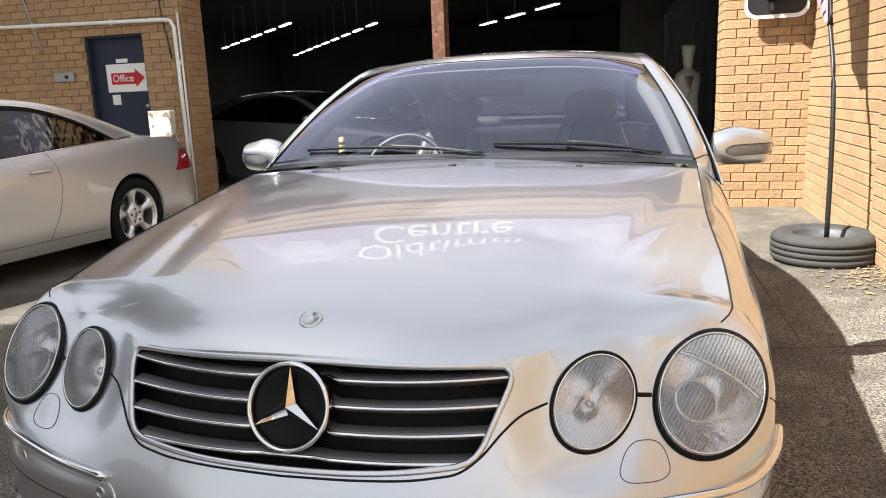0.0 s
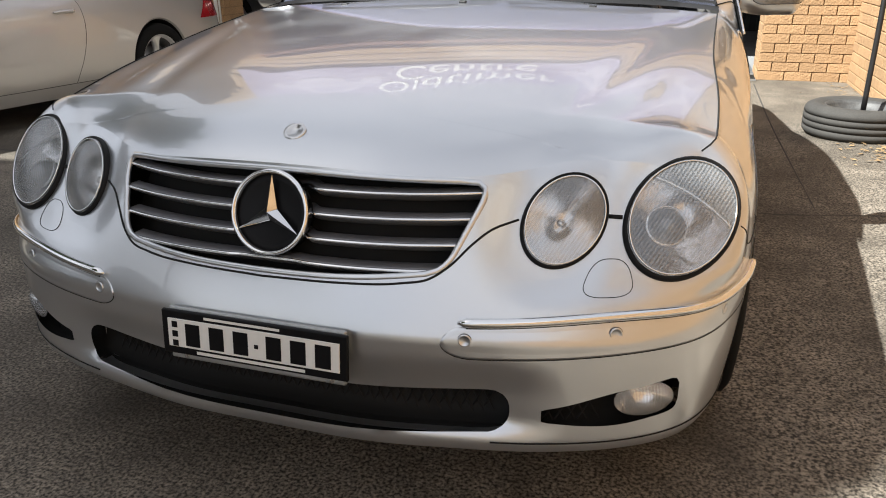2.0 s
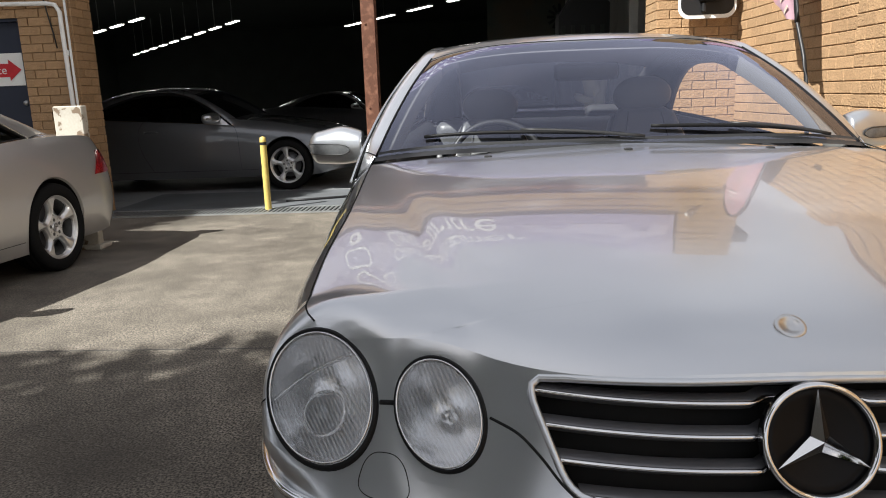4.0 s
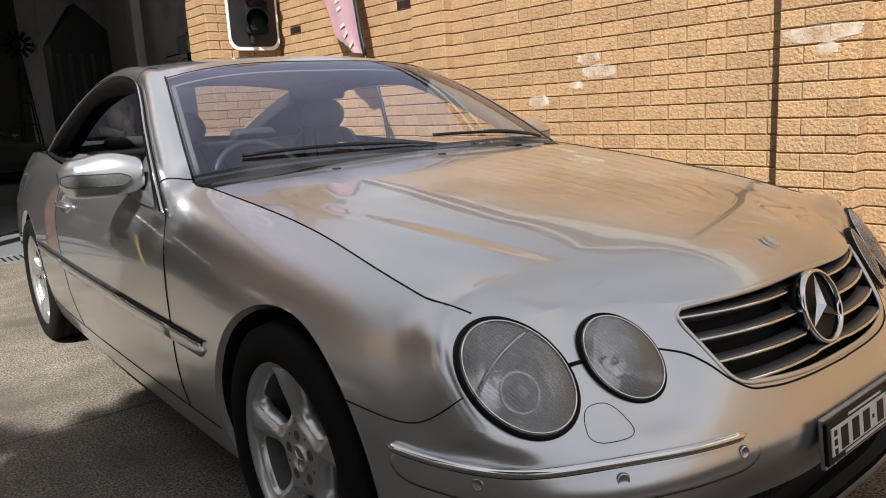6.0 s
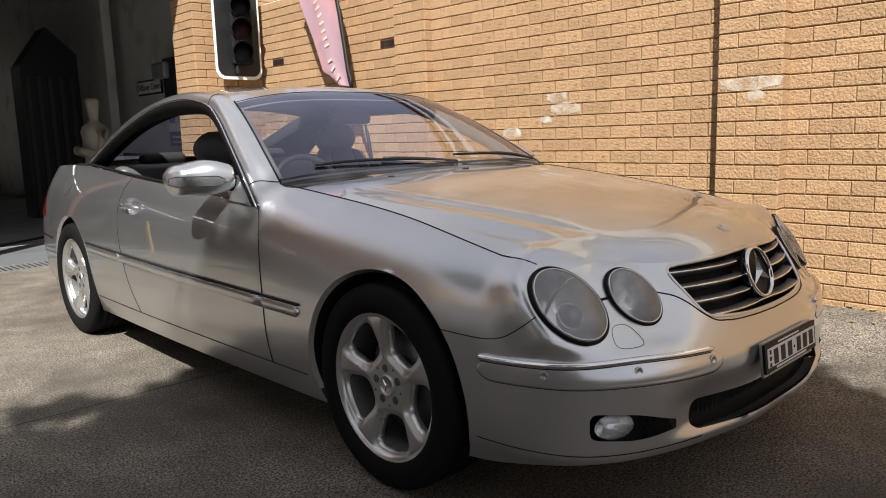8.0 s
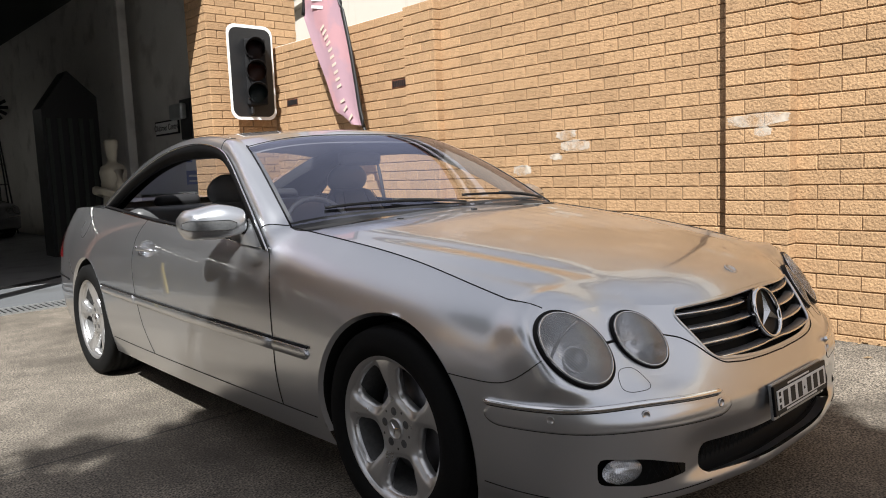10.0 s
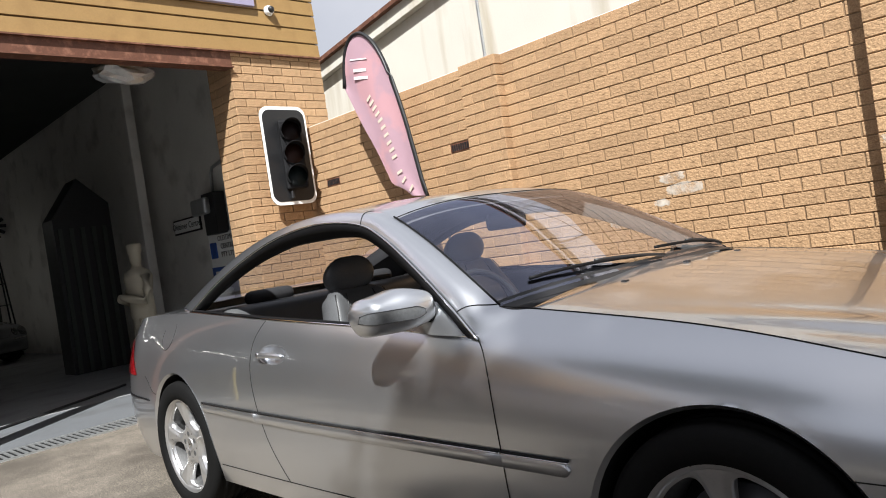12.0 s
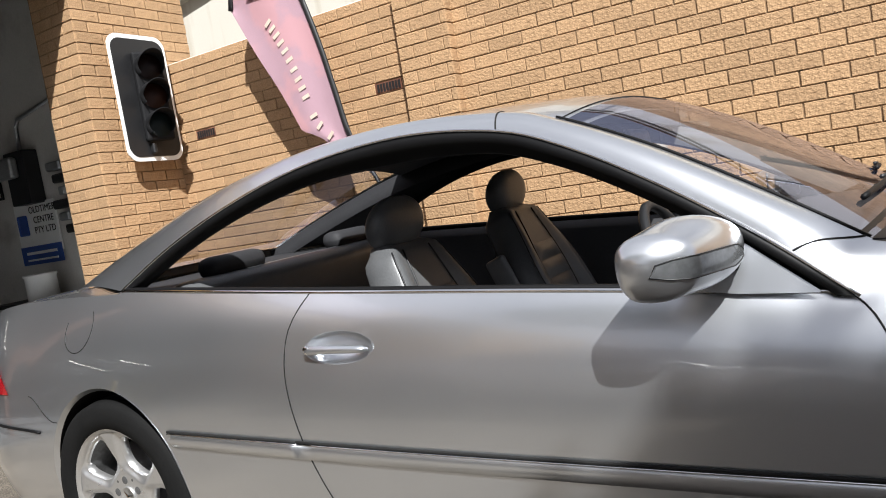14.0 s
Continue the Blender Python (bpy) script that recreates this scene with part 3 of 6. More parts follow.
def wheel_meshes():
    R, h = HUB_Z, 0.1175
    tyre = [(-h * 0.8, 0.236), (-h, 0.25), (-h * 1.03, 0.28), (-h * 0.98, 0.312), (-h * 0.88, R - 0.006), (-h * 0.62, R), (-h * 0.6, R - 0.007), (-h * 0.5, R - 0.007), (-h * 0.48, R), (-0.03, R), (-0.028, R - 0.007), (-0.018, R - 0.007), (-0.016, R),
            (0.016, R), (0.018, R - 0.007), (0.028, R - 0.007), (0.03, R), (h * 0.48, R), (h * 0.5, R - 0.007), (h * 0.6, R - 0.007), (h * 0.62, R), (h * 0.88, R - 0.006), (h * 0.98, 0.312), (h * 1.03, 0.28), (h * 1.0, 0.256), (h * 0.97, 0.252), (h * 0.96, 0.244), (h * 0.8, 0.236)]
    f = h * 0.90
    rim = [(-f, 0.238), (-f, 0.21), (-0.02, 0.196), (f - 0.06, 0.200), (f - 0.035, 0.212), (f - 0.016, 0.218), (f - 0.006, 0.224), (f - 0.002, 0.232), (f + 0.004, 0.240), (f, 0.2445), (f - 0.015, 0.244)]
    rows = []
    for k in range(220):
        a = 2 * math.pi * k / 220
        line = []
        for i in range(45):
            r = 0.030 + (0.2215 - 0.030) * i / 44
            y, z = r * math.sin(a), r * math.cos(a)
            d = wheel_hole(y, z)
            dish = f - 0.026 + 0.018 * smoothstep(0.07, 0.215, r) - 0.012 * (1 - smoothstep(0.0, 0.019, max(d, 0.0)))
            line.append(Vector((dish, y, z)))
        rows.append(line)
    rows.append([p.copy() for p in rows[0]])
    gone = cut_grid(rows, [lambda p: wheel_hole(p.y, p.z)])
    bm = bmesh.new()
    vs = [[bm.verts.new(p) for p in row] for row in rows]
    for i in range(len(rows) - 1):
        for j in range(44):
            if (i, j) not in gone:
                bm.faces.new((vs[i][j], vs[i][j + 1], vs[i + 1][j + 1], vs[i + 1][j]))
    bmesh.ops.remove_doubles(bm, verts=list(bm.verts), dist=0.0005)
    rim_edges = [e for e in bm.edges if e.is_boundary and 0.05 < (e.verts[0].co.yz.length) < 0.212]
    ext = bmesh.ops.extrude_edge_only(bm, edges=rim_edges)
    for v in ext["geom"]:
        if isinstance(v, bmesh.types.BMVert):
            v.co.x -= 0.030
            v.co.y *= 1.02
            v.co.z *= 1.02
    bmesh.ops.recalc_face_normals(bm, faces=list(bm.faces))
    cap = lathe([(f - 0.04, 0.035), (f - 0.023, 0.035), (f - 0.020, 0.033), (f - 0.020, 0.030), (f - 0.023, 0.029), (f - 0.021, 0.0)], 32)
    bolt = lathe([(f - 0.0255, 0.0135), (f - 0.0245, 0.0125), (f - 0.0255, 0.0105), (f - 0.024, 0.007), (f - 0.024, 0.0)], 14)
    pip = lathe([(f - 0.0255, 0.0045), (f - 0.0250, 0.0), (f - 0.0255, 0.0)], 8)
    arm = bmesh.new()
    for k in range(3):
        a = 2 * math.pi * k / 3
        tip, u, w, c = [arm.verts.new((x, y * math.cos(a) - z * math.sin(a), y * math.sin(a) + z * math.cos(a))) for x, y, z in ((f - 0.0215, 0, 0.028), (f - 0.021, 0.005, 0.003), (f - 0.021, -0.005, 0.003), (f - 0.018, 0, 0))]
        arm.faces.new((tip, u, c)); arm.faces.new((tip, c, w))
    disc = lathe([(-0.02, 0.03), (-0.02, 0.16), (0.002, 0.162), (0.002, 0.03)], 40)
    made = {}
    # the dark grey barrel and the near-black disc stand in for shade
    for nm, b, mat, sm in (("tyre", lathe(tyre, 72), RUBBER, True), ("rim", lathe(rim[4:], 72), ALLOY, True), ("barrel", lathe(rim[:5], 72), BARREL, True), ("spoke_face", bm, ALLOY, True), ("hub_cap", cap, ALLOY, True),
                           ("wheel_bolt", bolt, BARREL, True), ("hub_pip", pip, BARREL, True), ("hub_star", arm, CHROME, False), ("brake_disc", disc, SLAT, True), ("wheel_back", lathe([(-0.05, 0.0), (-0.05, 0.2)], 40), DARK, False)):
        me = bpy.data.meshes.new(nm)
        b.to_mesh(me); b.free()
        me.materials.append(mat)
        if sm:
            for p in me.polygons:
                p.use_smooth = True
        if nm != "tyre":
            me.transform(Matrix.Diagonal((1, 1.025, 1.025, 1)))
        made[nm] = me
    return made


def build_wheel(parent, x, y, sign, tilt=0.0):
    """A wheel with its parts; the face looks along sign * x."""
    if not WHEEL_MESH:
        WHEEL_MESH.update(wheel_meshes())
    w = new("wheel")
    w.parent = parent
    w.location = (x, y, HUB_Z)
    w.rotation_euler = (tilt, 0, 0 if sign > 0 else math.pi)
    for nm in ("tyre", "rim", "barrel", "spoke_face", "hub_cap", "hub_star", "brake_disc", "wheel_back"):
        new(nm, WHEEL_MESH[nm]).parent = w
    for k in range(5):
        a = (k + 0.5) * 2 * math.pi / 5
        b = new("wheel_bolt", WHEEL_MESH["wheel_bolt"])
        b.parent = w
        b.location = (0, 0.056 * math.sin(a), 0.056 * math.cos(a))
        b = new("hub_pip", WHEEL_MESH["hub_pip"])
        b.parent = w
        a += math.pi / 5
        b.location = (0, 0.066 * math.sin(a), 0.066 * math.cos(a))
    return w


def facing_out(bm):
    """Turns the faces of an open dish so that they look along +z."""
    bm.normal_update()
    if sum(f.normal.z * f.calc_area() for f in bm.faces) < 0:
        bmesh.ops.reverse_faces(bm, faces=list(bm.faces))
    return bm


def build_lamp(parent, key, sg):
    """A headlamp: rim, reflector bowl, projector and fluted lens."""
    c, n, a, b = LAMPS[key]
    c, n = Vector((sg * c.x, c.y, c.z)), Vector((sg * n.x, n.y, n.z))
    r, u = lamp_axes(n, sg)
    m = Matrix((r, u, n)).transposed().to_4x4()
    m.translation = c
    lamp = new("headlamp")
    lamp.parent = parent
    lamp.matrix_local = m
    e = lambda k, s: Vector((a * s * math.cos(k), b * s * math.sin(k), 0))
    N = 48
    def dome(depth, scale, lift, rings=10):
        rows = []
        for i in range(N):
            k = 2 * math.pi * i / N
            rows.append([e(k, scale * q / rings) + Vector((0, 0, lift + depth * (1 - (q / rings) ** 2))) for q in range(rings + 1)])
        bm = grid_mesh(rows, closed_u=True)
        bmesh.ops.remove_doubles(bm, verts=list(bm.verts), dist=1e-5)
        return facing_out(bm)
    part("lens", dome(0.017, 0.975, 0.001), LENS, lamp, "clear fluted glass lens", smooth=True)
    part("reflector", dome(-0.075, 0.97, 0.0), REFLECTOR, lamp, smooth=True)
    rows, skirt = [], []
    for i in range(N):
        k = 2 * math.pi * i / N
        skirt.append([e(k, 1.05) + Vector((0, 0, -0.06)), e(k, 1.052) + Vector((0, 0, -0.014))])
        rows.append([e(k, 1.055) + Vector((0, 0, -0.016)), e(k, 1.045) + Vector((0, 0, -0.002)), e(k, 1.0) + Vector((0, 0, 0.004)), e(k, 0.965) + Vector((0, 0, 0.000)), e(k, 0.96) + Vector((0, 0, -0.03))])
    bm = grid_mesh(rows, closed_u=True)
    part("rubber_rim", bm, SEAL, lamp, smooth=True)
    part("lamp_surround", grid_mesh(skirt, closed_u=True), PAINT, lamp, smooth=True)
    chrome = [e(2 * math.pi * i / N, 0.945) + Vector((0, 0, 0.004)) for i in range(N)]
    part("chrome_rim", tube(chrome, 0.0018, 6, closed=True), CHROME, lamp, smooth=True)
    if key == "outer":
        bm = bmesh.new()
        bmesh.ops.create_uvsphere(bm, u_segments=24, v_segments=14, radius=0.036)
        bmesh.ops.translate(bm, verts=list(bm.verts), vec=(-0.012, -0.022, -0.03))
        part("projector", bm, PROJECTOR, lamp, smooth=True)
        ring = [Vector((-0.012 + 0.037 * math.cos(k * math.pi / 16), -0.022 + 0.037 * math.sin(k * math.pi / 16), -0.022)) for k in range(32)]
        part("projector_ring", tube(ring, 0.003, 6, closed=True), REFLECTOR, lamp, smooth=True)
        bar = [Vector((x * 0.9 * a, 0.035 + 0.012 * (1 - x * x), -0.004)) for x in [i / 8 - 1 for i in range(17)]]
        part("divider", tube(bar, 0.005, 6), CHROME, lamp, smooth=True)
    else:
        bm = lathe([(-0.06, 0.012), (-0.04, 0.011), (-0.032, 0.008), (-0.03, 0.0)], 20, "z")
        part("bulb_shield", bm, CHROME, lamp, smooth=True)
    return lamp


def build_seat(parent, x, y, lean, lift=0.0, mat=LEATHER):
    """A sculpted leather front seat: cushion, bolstered backrest, ribbed insert and pillow headrest."""
    seat = new("front_seat")
    seat.parent = parent
    seat.location = (x, y, lift)
    part("seat_cushion", solid(-0.26, 0.26, -0.55, 0.02, 0.42, 0.62, 0.06, 3), mat, seat, smooth=True)
    m = pose(0, 0, 0.55, lean, 0, 0)
    front = lambda u, v: -0.062 - 0.020 * math.sin(v * 2.6) - (1 - v) * 0.055 * smoothstep(0.50, 0.72, abs(u)) * (1 - 0.75 * smoothstep(0.86, 1.0, abs(u))) + 0.05 * smoothstep(0.88, 1.0, abs(u))
    wide = lambda v: 0.262 - 0.035 * v - 0.072 * smoothstep(0.45, 0.97, v) - 0.05 * smoothstep(0.9, 1.0, v)
    rows = []
    for i in range(29):
        v = i / 28
        z, half = v * 0.60, wide(v)
        thin = 1.0 - 0.55 * smoothstep(0.93, 1.0, v)
        us = [k / 12 - 1 for k in range(25)]
        face = [m @ Vector((half * u, front(u, v) * thin, z)) for u in us]
        back = [m @ Vector((half * u * 0.985, (0.070 - 0.045 * abs(u) ** 4) * thin, z)) for u in reversed(us)]
        rows.append(face + back)
    bm = grid_mesh(rows, closed_v=True)
    bm.faces.new(list(bm.verts)[-50:])
    bmesh.ops.recalc_face_normals(bm, faces=list(bm.faces))
    part("backrest", bm, mat, seat, smooth=True)
    for sg in (-1, 1):
        for u0, r in ((0.50, 0.003), (0.90, 0.0025)):
            pts = [m @ Vector((sg * wide(v) * u0, front(u0, v) - 0.002, v * 0.60)) for v in [0.05 + 0.87 * k / 16 for k in range(17)]]
            part("seam_piping", tube(pts, r, 6), BLACK, seat, smooth=True)
    for k in range(5):
        v0 = 0.06 + 0.125 * k
        rib = []
        for j in range(9):
            v = v0 + 0.115 * j / 8
            rib.append([m @ Vector((wide(v) * u * 0.47, front(0.0, v) - 0.003 - 0.009 * math.sin(math.pi * j / 8) * (1 - u ** 6), v * 0.60)) for u in [q / 6 - 1 for q in range(13)]])
        part("insert_rib", grid_mesh(rib), mat, seat, smooth=True)
    rows = []
    for i in range(17):
        v = i / 16
        r = max(math.sin(math.pi * (0.05 + 0.90 * v)), 0.0) ** 0.38
        tilt = -0.055 * v
        rows.append([m @ Vector((0.140 * r * math.copysign(abs(math.cos(a)) ** 0.55, math.cos(a)), -0.022 + tilt + (0.050 if math.sin(a) < 0 else 0.058) * r * math.copysign(abs(math.sin(a)) ** 0.8, math.sin(a)), 0.572 + 0.150 * v)) for a in [2 * math.pi * k / 32 for k in range(32)]])
    bm = grid_mesh(rows, closed_v=True)
    bm.faces.new(list(bm.verts)[-32:])
    bm.faces.new(list(bm.verts)[:32][::-1])
    bmesh.ops.recalc_face_normals(bm, faces=list(bm.faces))
    part("headrest", bm, mat, seat, smooth=True)
    for sg in (-1, 1):
        part("headrest_post", tube([m @ Vector((sg * 0.06, -0.01, 0.56)), m @ Vector((sg * 0.06, -0.02, 0.66))], 0.007, 8), CHROME, seat, smooth=True)
    part("side_panel", solid(-0.275, -0.245, -0.03, 0.055, 0.10, 0.42, 0.012, 2, m), LEATHER_GREY, seat, "pale grey side panel of the seat", smooth=True)
    return seat


def build_mirror(parent, sg):
    mir = new("door_mirror")
    mir.parent = parent
    def at(x, y, z):
        return Vector((sg * x, y, z))
    def section(v):
        """Centre and half sizes of the housing, from its root to its tip."""
        body = math.sin(math.pi * min(0.20 + 0.62 * v, 0.5)) ** 0.6 * (1 - smoothstep(0.80, 1.04, v) ** 2 * 0.72)
        return 0.868 + 0.216 * v, 1.842 + 0.092 * v, 0.984 + 0.004 * v, 0.086 * body, 0.073 * body
    rows = []
    for i in range(25):
        x, cy, cz, hy, hz = section(i / 24)
        row = []
        for k in range(32):
            a = 2 * math.pi * k / 32
            py = hy * math.copysign(abs(math.cos(a)) ** 0.8, math.cos(a))
            fall = 1.0 - 0.34 * smoothstep(0.30, 1.0, i / 24)
            row.append(at(x, cy + (py if py < 0 else py * 0.6), cz - 0.004 + hz * math.copysign(abs(math.sin(a)) ** 0.8, math.sin(a)) * (0.96 if math.sin(a) < 0 else fall)))
        rows.append(row)
    bm = grid_mesh(rows, closed_v=True)
    bm.faces.new(list(bm.verts)[:32])
    bm.faces.new(list(bm.verts)[-32:])
    bmesh.ops.recalc_face_normals(bm, faces=list(bm.faces))
    part("housing", bm, PAINT, mir, smooth=True)
    rows = []
    for i in range(17):
        v = 0.20 + 0.80 * i / 16
        x, cy, cz, hy, hz = section(v)
        th = 0.019 * min(1.0, (i + 0.3) / 3.0, (16.6 - i) / 2.0) ** 0.5
        line = []
        for w in (-1, -0.5, 0, 0.5, 1):
            dz = -0.014 + th * w
            sa = min(abs(dz) / max(hz, 0.01), 1.0) ** (1 / 0.72)
            ca = max(1 - sa * sa, 0.0) ** 0.5
            line.append(at(x, cy - hy * ca ** 0.8 - 0.006, cz + dz))
        rows.append(line)
    bm = grid_mesh(rows)
    bmesh.ops.recalc_face_normals(bm, faces=list(bm.faces))
    part("indicator", bm, GREY_LENS, mir, "clear indicator strip", smooth=True)
    part("lens_edge", tube([r[-1] for r in rows] + [r[0] for r in rows[::-1]], 0.0014, 6, closed=True), BLACK, mir, smooth=True)
    part("mirror_glass", solid(0.92, 1.045, 1.912, 1.920, 0.950, 1.025, 0.003, 1, Matrix.Diagonal((sg, 1, 1, 1))), CHROME, mir)
    part("gaiter", solid(0.835, 0.885, 1.79, 1.87, 0.925, 0.985, 0.02, 2, Matrix.Diagonal((sg, 1, 1, 1))), SEAL, mir, smooth=True)
    bm = bmesh.new()
    for lay in (0.0, 0.012):
        bm.faces.new([bm.verts.new(at(x - lay, y, z)) for x, y, z in ((0.887, 1.66, 0.882), (0.846, 1.80, 0.990), (0.858, 1.90, 0.96), (0.872, 1.98, 0.912), (0.884, 1.80, 0.888))])
    part("sail_panel", bm, PAINT, mir)
    return mir


SIDE_GLASS = clear_glass("tinted side glass", (0.10, 0.11, 0.11), 0.0, 1.0)


def build_car(name, label, paint, hero, m, glass=WINDSCREEN):
    car = thing(name, label, "car")
    # side grid of the +x half
    ss, s = [0.0], 0.0
    while s < S_END - 1e-6:
        yy = plan(s)[1]
        stepw = (0.011 if yy < 0.45 else 0.018 if yy < 4.3 else 0.05) if hero else (0.022 if yy < 0.45 else 0.03 if yy < 4.3 else 0.06)
        s = min(s + stepw, S_END)
        ss.append(s)
    lowers, uppers = (22, 30) if hero else (10, 16)
    rows = []
    for s in ss:
        zt = top_z(s)
        y = plan(s)[1]
        zl = ZLOW + 0.064 * (1.0 - smoothstep(0.1, 0.6, y))
        cut = zt
        if 1.0 < y < 3.9:
            yt = shell(s, zt).y
            if 1.45 < yt <= 1.606:
                cut = zt + (BELT(1.606) - zt) * (yt - 1.45) / 0.156
            elif 1.606 < yt < 3.75:
                cut = BELT(max(yt, 1.606))
        zs = [zl + (ZREF - zl) * j / lowers for j in range(lowers)] + [ZREF + (cut - ZREF) * j / uppers for j in range(uppers + 1)]
        rows.append([shell(s, z) for z in zs])
    top_edge = [r[-1].copy() for r in rows]
    gone = cut_grid(rows, openings(hero))
    panels = {}
    for i in range(len(rows) - 1):
        for j in range(len(rows[0]) - 1):
            if (i, j) in gone:
                continue
            quad = [rows[i][j], rows[i + 1][j], rows[i + 1][j + 1], rows[i][j + 1]]
            panels.setdefault(panel_of(sum(quad, Vector()) / 4), []).append(quad)
    for key, cells in panels.items():
        halves(key, cells, paint, car, key in ("front_bumper", "rear_bumper"))
    # bonnet and boot lid
    def lid(indices, height, bow):
        out = []
        for i in indices:
            e = rows[i][-1] if not 1.4 < top_edge[i].y < 1.7 else top_edge[i]
            line = []
            for k in range(33):
                q = 1 - k / 32
                y = e.y - bow(e.y) * (1 - q * q)
                line.append(Vector((e.x * q, y, e.z if k == 0 else height(e.x * q, y, top_edge[i].x, e.z))))
            out.append(line)
        return out
    front = [i for i in range(len(rows)) if top_edge[i].y <= 1.575 and ss[i] < _len[12]]
    hood = lid(front, bonnet_at, lambda y: 0.085 * smoothstep(0.8, 1.575, y))
    hood_gone = cut_grid(hood, openings(hero)[-2:])
    halves("bonnet", [[hood[i][j], hood[i + 1][j], hood[i + 1][j + 1], hood[i][j + 1]] for i in range(1, len(hood) - 1) for j in range(32) if (i, j) not in hood_gone], paint, car, True)
    rear = [i for i in range(len(rows)) if top_edge[i].y >= 3.74 and ss[i] > _len[12]]
    def boot(x, y, xe, ze):
        zc = BOOT_Z(y)
        return zc - (zc - ze) * min(abs(x) / max(xe, 0.02), 1) ** 2.3
    deck = lid(rear, boot, lambda y: 0.0)
    cells = []
    for i in range(len(deck) - 1):
        for j in range(32):
            quad = [deck[i][j], deck[i + 1][j], deck[i + 1][j + 1], deck[i][j + 1]]
            mid = sum(quad, Vector()) / 4
            if mid.y > 4.24 or mid.x > 0.56 + 0.22 * (1 - smoothstep(3.7, 4.25, mid.y)) * 0.9:
                cells.append(quad)
    halves("boot_lid", cells, paint, car, True)
    # wheel houses
    for sg in (1, -1):
        for y0 in (HUB_F, HUB_R):
            pts_o, pts_i, pts_w = [], [], []
            for k in range(37):
                a = math.radians(-16 + 212 * k / 36)
                y, z = y0 + ARCH * math.cos(a), HUB_Z + 0.012 + ARCH * math.sin(a)
                p = side_point(y, max(z, 0.2))
                pts_o.append(Vector((sg * (p.x + 0.002), y, z)))
                pts_i.append(Vector((sg * (p.x - 0.013), y0 + (ARCH - 0.012) * math.cos(a), HUB_Z + 0.012 + (ARCH - 0.012) * math.sin(a))))
                pts_w.append(Vector((sg * 0.5, y0 + (ARCH + 0.02) * math.cos(a), HUB_Z + 0.012 + (ARCH + 0.02) * math.sin(a))))
            bm = grid_mesh([pts_o, pts_i])
            part("arch_lip", bm, paint, car, smooth=True)
            bm = grid_mesh([pts_i, pts_w])
            bm.faces.new([bm.verts.new((v.x - sg * 0.001, v.y, v.z)) for v in pts_w])
            part("wheel_house", bm, DARK, car)
            build_wheel(car, sg * 0.785, y0, sg, tilt=0.75)
    part("underbody", solid(-0.66, 0.66, 0.50, 4.5, 0.19, 0.24), DARK, car)
    part("inner_panel", solid(-0.78, 0.78, 1.3, 1.42, 0.24, 0.86), DARK, car)
    # roof, pillars and glass
    n = 72 if hero else 36
    band, top = [], []
    root = []
    for k in range(13):
        f = k / 12
        y0, z0 = 1.606 - 0.156 * f, None
        sc = find(lambda v: shell(v, top_z(v)).y, y0, _len[6], _len[12])
        z0 = top_z(sc) + (BELT(1.606) - top_z(sc)) * (1 - f)
        a, b = shell(sc, z0), rail_at(foot(f), f)
        ta = (shell(sc + 0.01, z0) - shell(sc - 0.01, z0)).normalized()
        tb = (rail_at(foot(f) + 0.06, f) - b).normalized()
        ln = (b - a).length
        root.append([a * (2 * u ** 3 - 3 * u * u + 1) + ta * (ln * (u ** 3 - 2 * u * u + u)) + b * (3 * u * u - 2 * u ** 3) + tb * (ln * (u ** 3 - u * u)) for u in [j / 10 for j in range(11)]])
    halves("wing_root", [[root[i][j], root[i][j + 1], root[i + 1][j + 1], root[i + 1][j]] for i in range(12) for j in range(10)], paint, car, False)
    for i in range(n + 1):
        t = 9 * i / n
        band.append([rail_at(foot(k / 8) + (9 - foot(k / 8)) * i / n, k / 8) for k in range(9)])
        top.append([roof_point(t, 1 - k / 20) for k in range(21)])
    q = lambda g, i, j: [g[i][j], g[i + 1][j], g[i + 1][j + 1], g[i][j + 1]]
    halves("roof_rail", [q(band, i, j) for i in range(n) for j in range(8)], paint, car, False)
    i1, i2 = round(n * 2.92 / 9), round(n * 6.85 / 9)
    halves("roof", [q(top, i, j) for i in range(i1, i2) for j in range(20)], paint, car, True)
    for nm, a, b in (("windscreen", 0, i1), ("rear_window", i2, n)):
        ob = halves(nm, [q(top, i, j) for i in range(a, b) for j in range(20)], glass, car, True, "clear laminated windscreen" if a == 0 else "")[0]
        ob.visible_shadow = False
    lining = []
    for i in range(n + 1):
        t = 9 * i / n
        lining.append([roof_point(t, 0.985 * (1 - k / 12)) + Vector((0, 0, -0.035)) for k in range(13)])
    halves("headlining", [q(lining, i, j) for i in range(i1, i2) for j in range(12)], HEADLINER, car, True)
    for sg in (1, -1):
        flip = Matrix.Diagonal((sg, 1, 1, 1))
        mid = Vector((0.80, 2.65, 0.98))
        rows2 = []
        for i in range(n + 1):
            d = Vector(RAIL_D(9 * i / n))
            to = (mid - d); to.x = 0; to.normalize()
            rows2.append([flip @ (d - to * 0.004 + Vector((0.004, 0, 0))), flip @ (d + Vector((0.013, 0, 0))), flip @ (d + to * 0.034 + Vector((0.012, 0, 0))), flip @ (d + to * 0.037 + Vector((-0.002, 0, 0))), flip @ (d + to * 0.060 + Vector((-0.006, 0, 0))), flip @ (d + to * 0.066 + Vector((-0.03, 0, 0))), flip @ (d + to * 0.02 + Vector((-0.05, 0, 0)))])
        bm = grid_mesh(rows2)
        part("window_seal", bm, SEAL, car, smooth=True)
        line = []
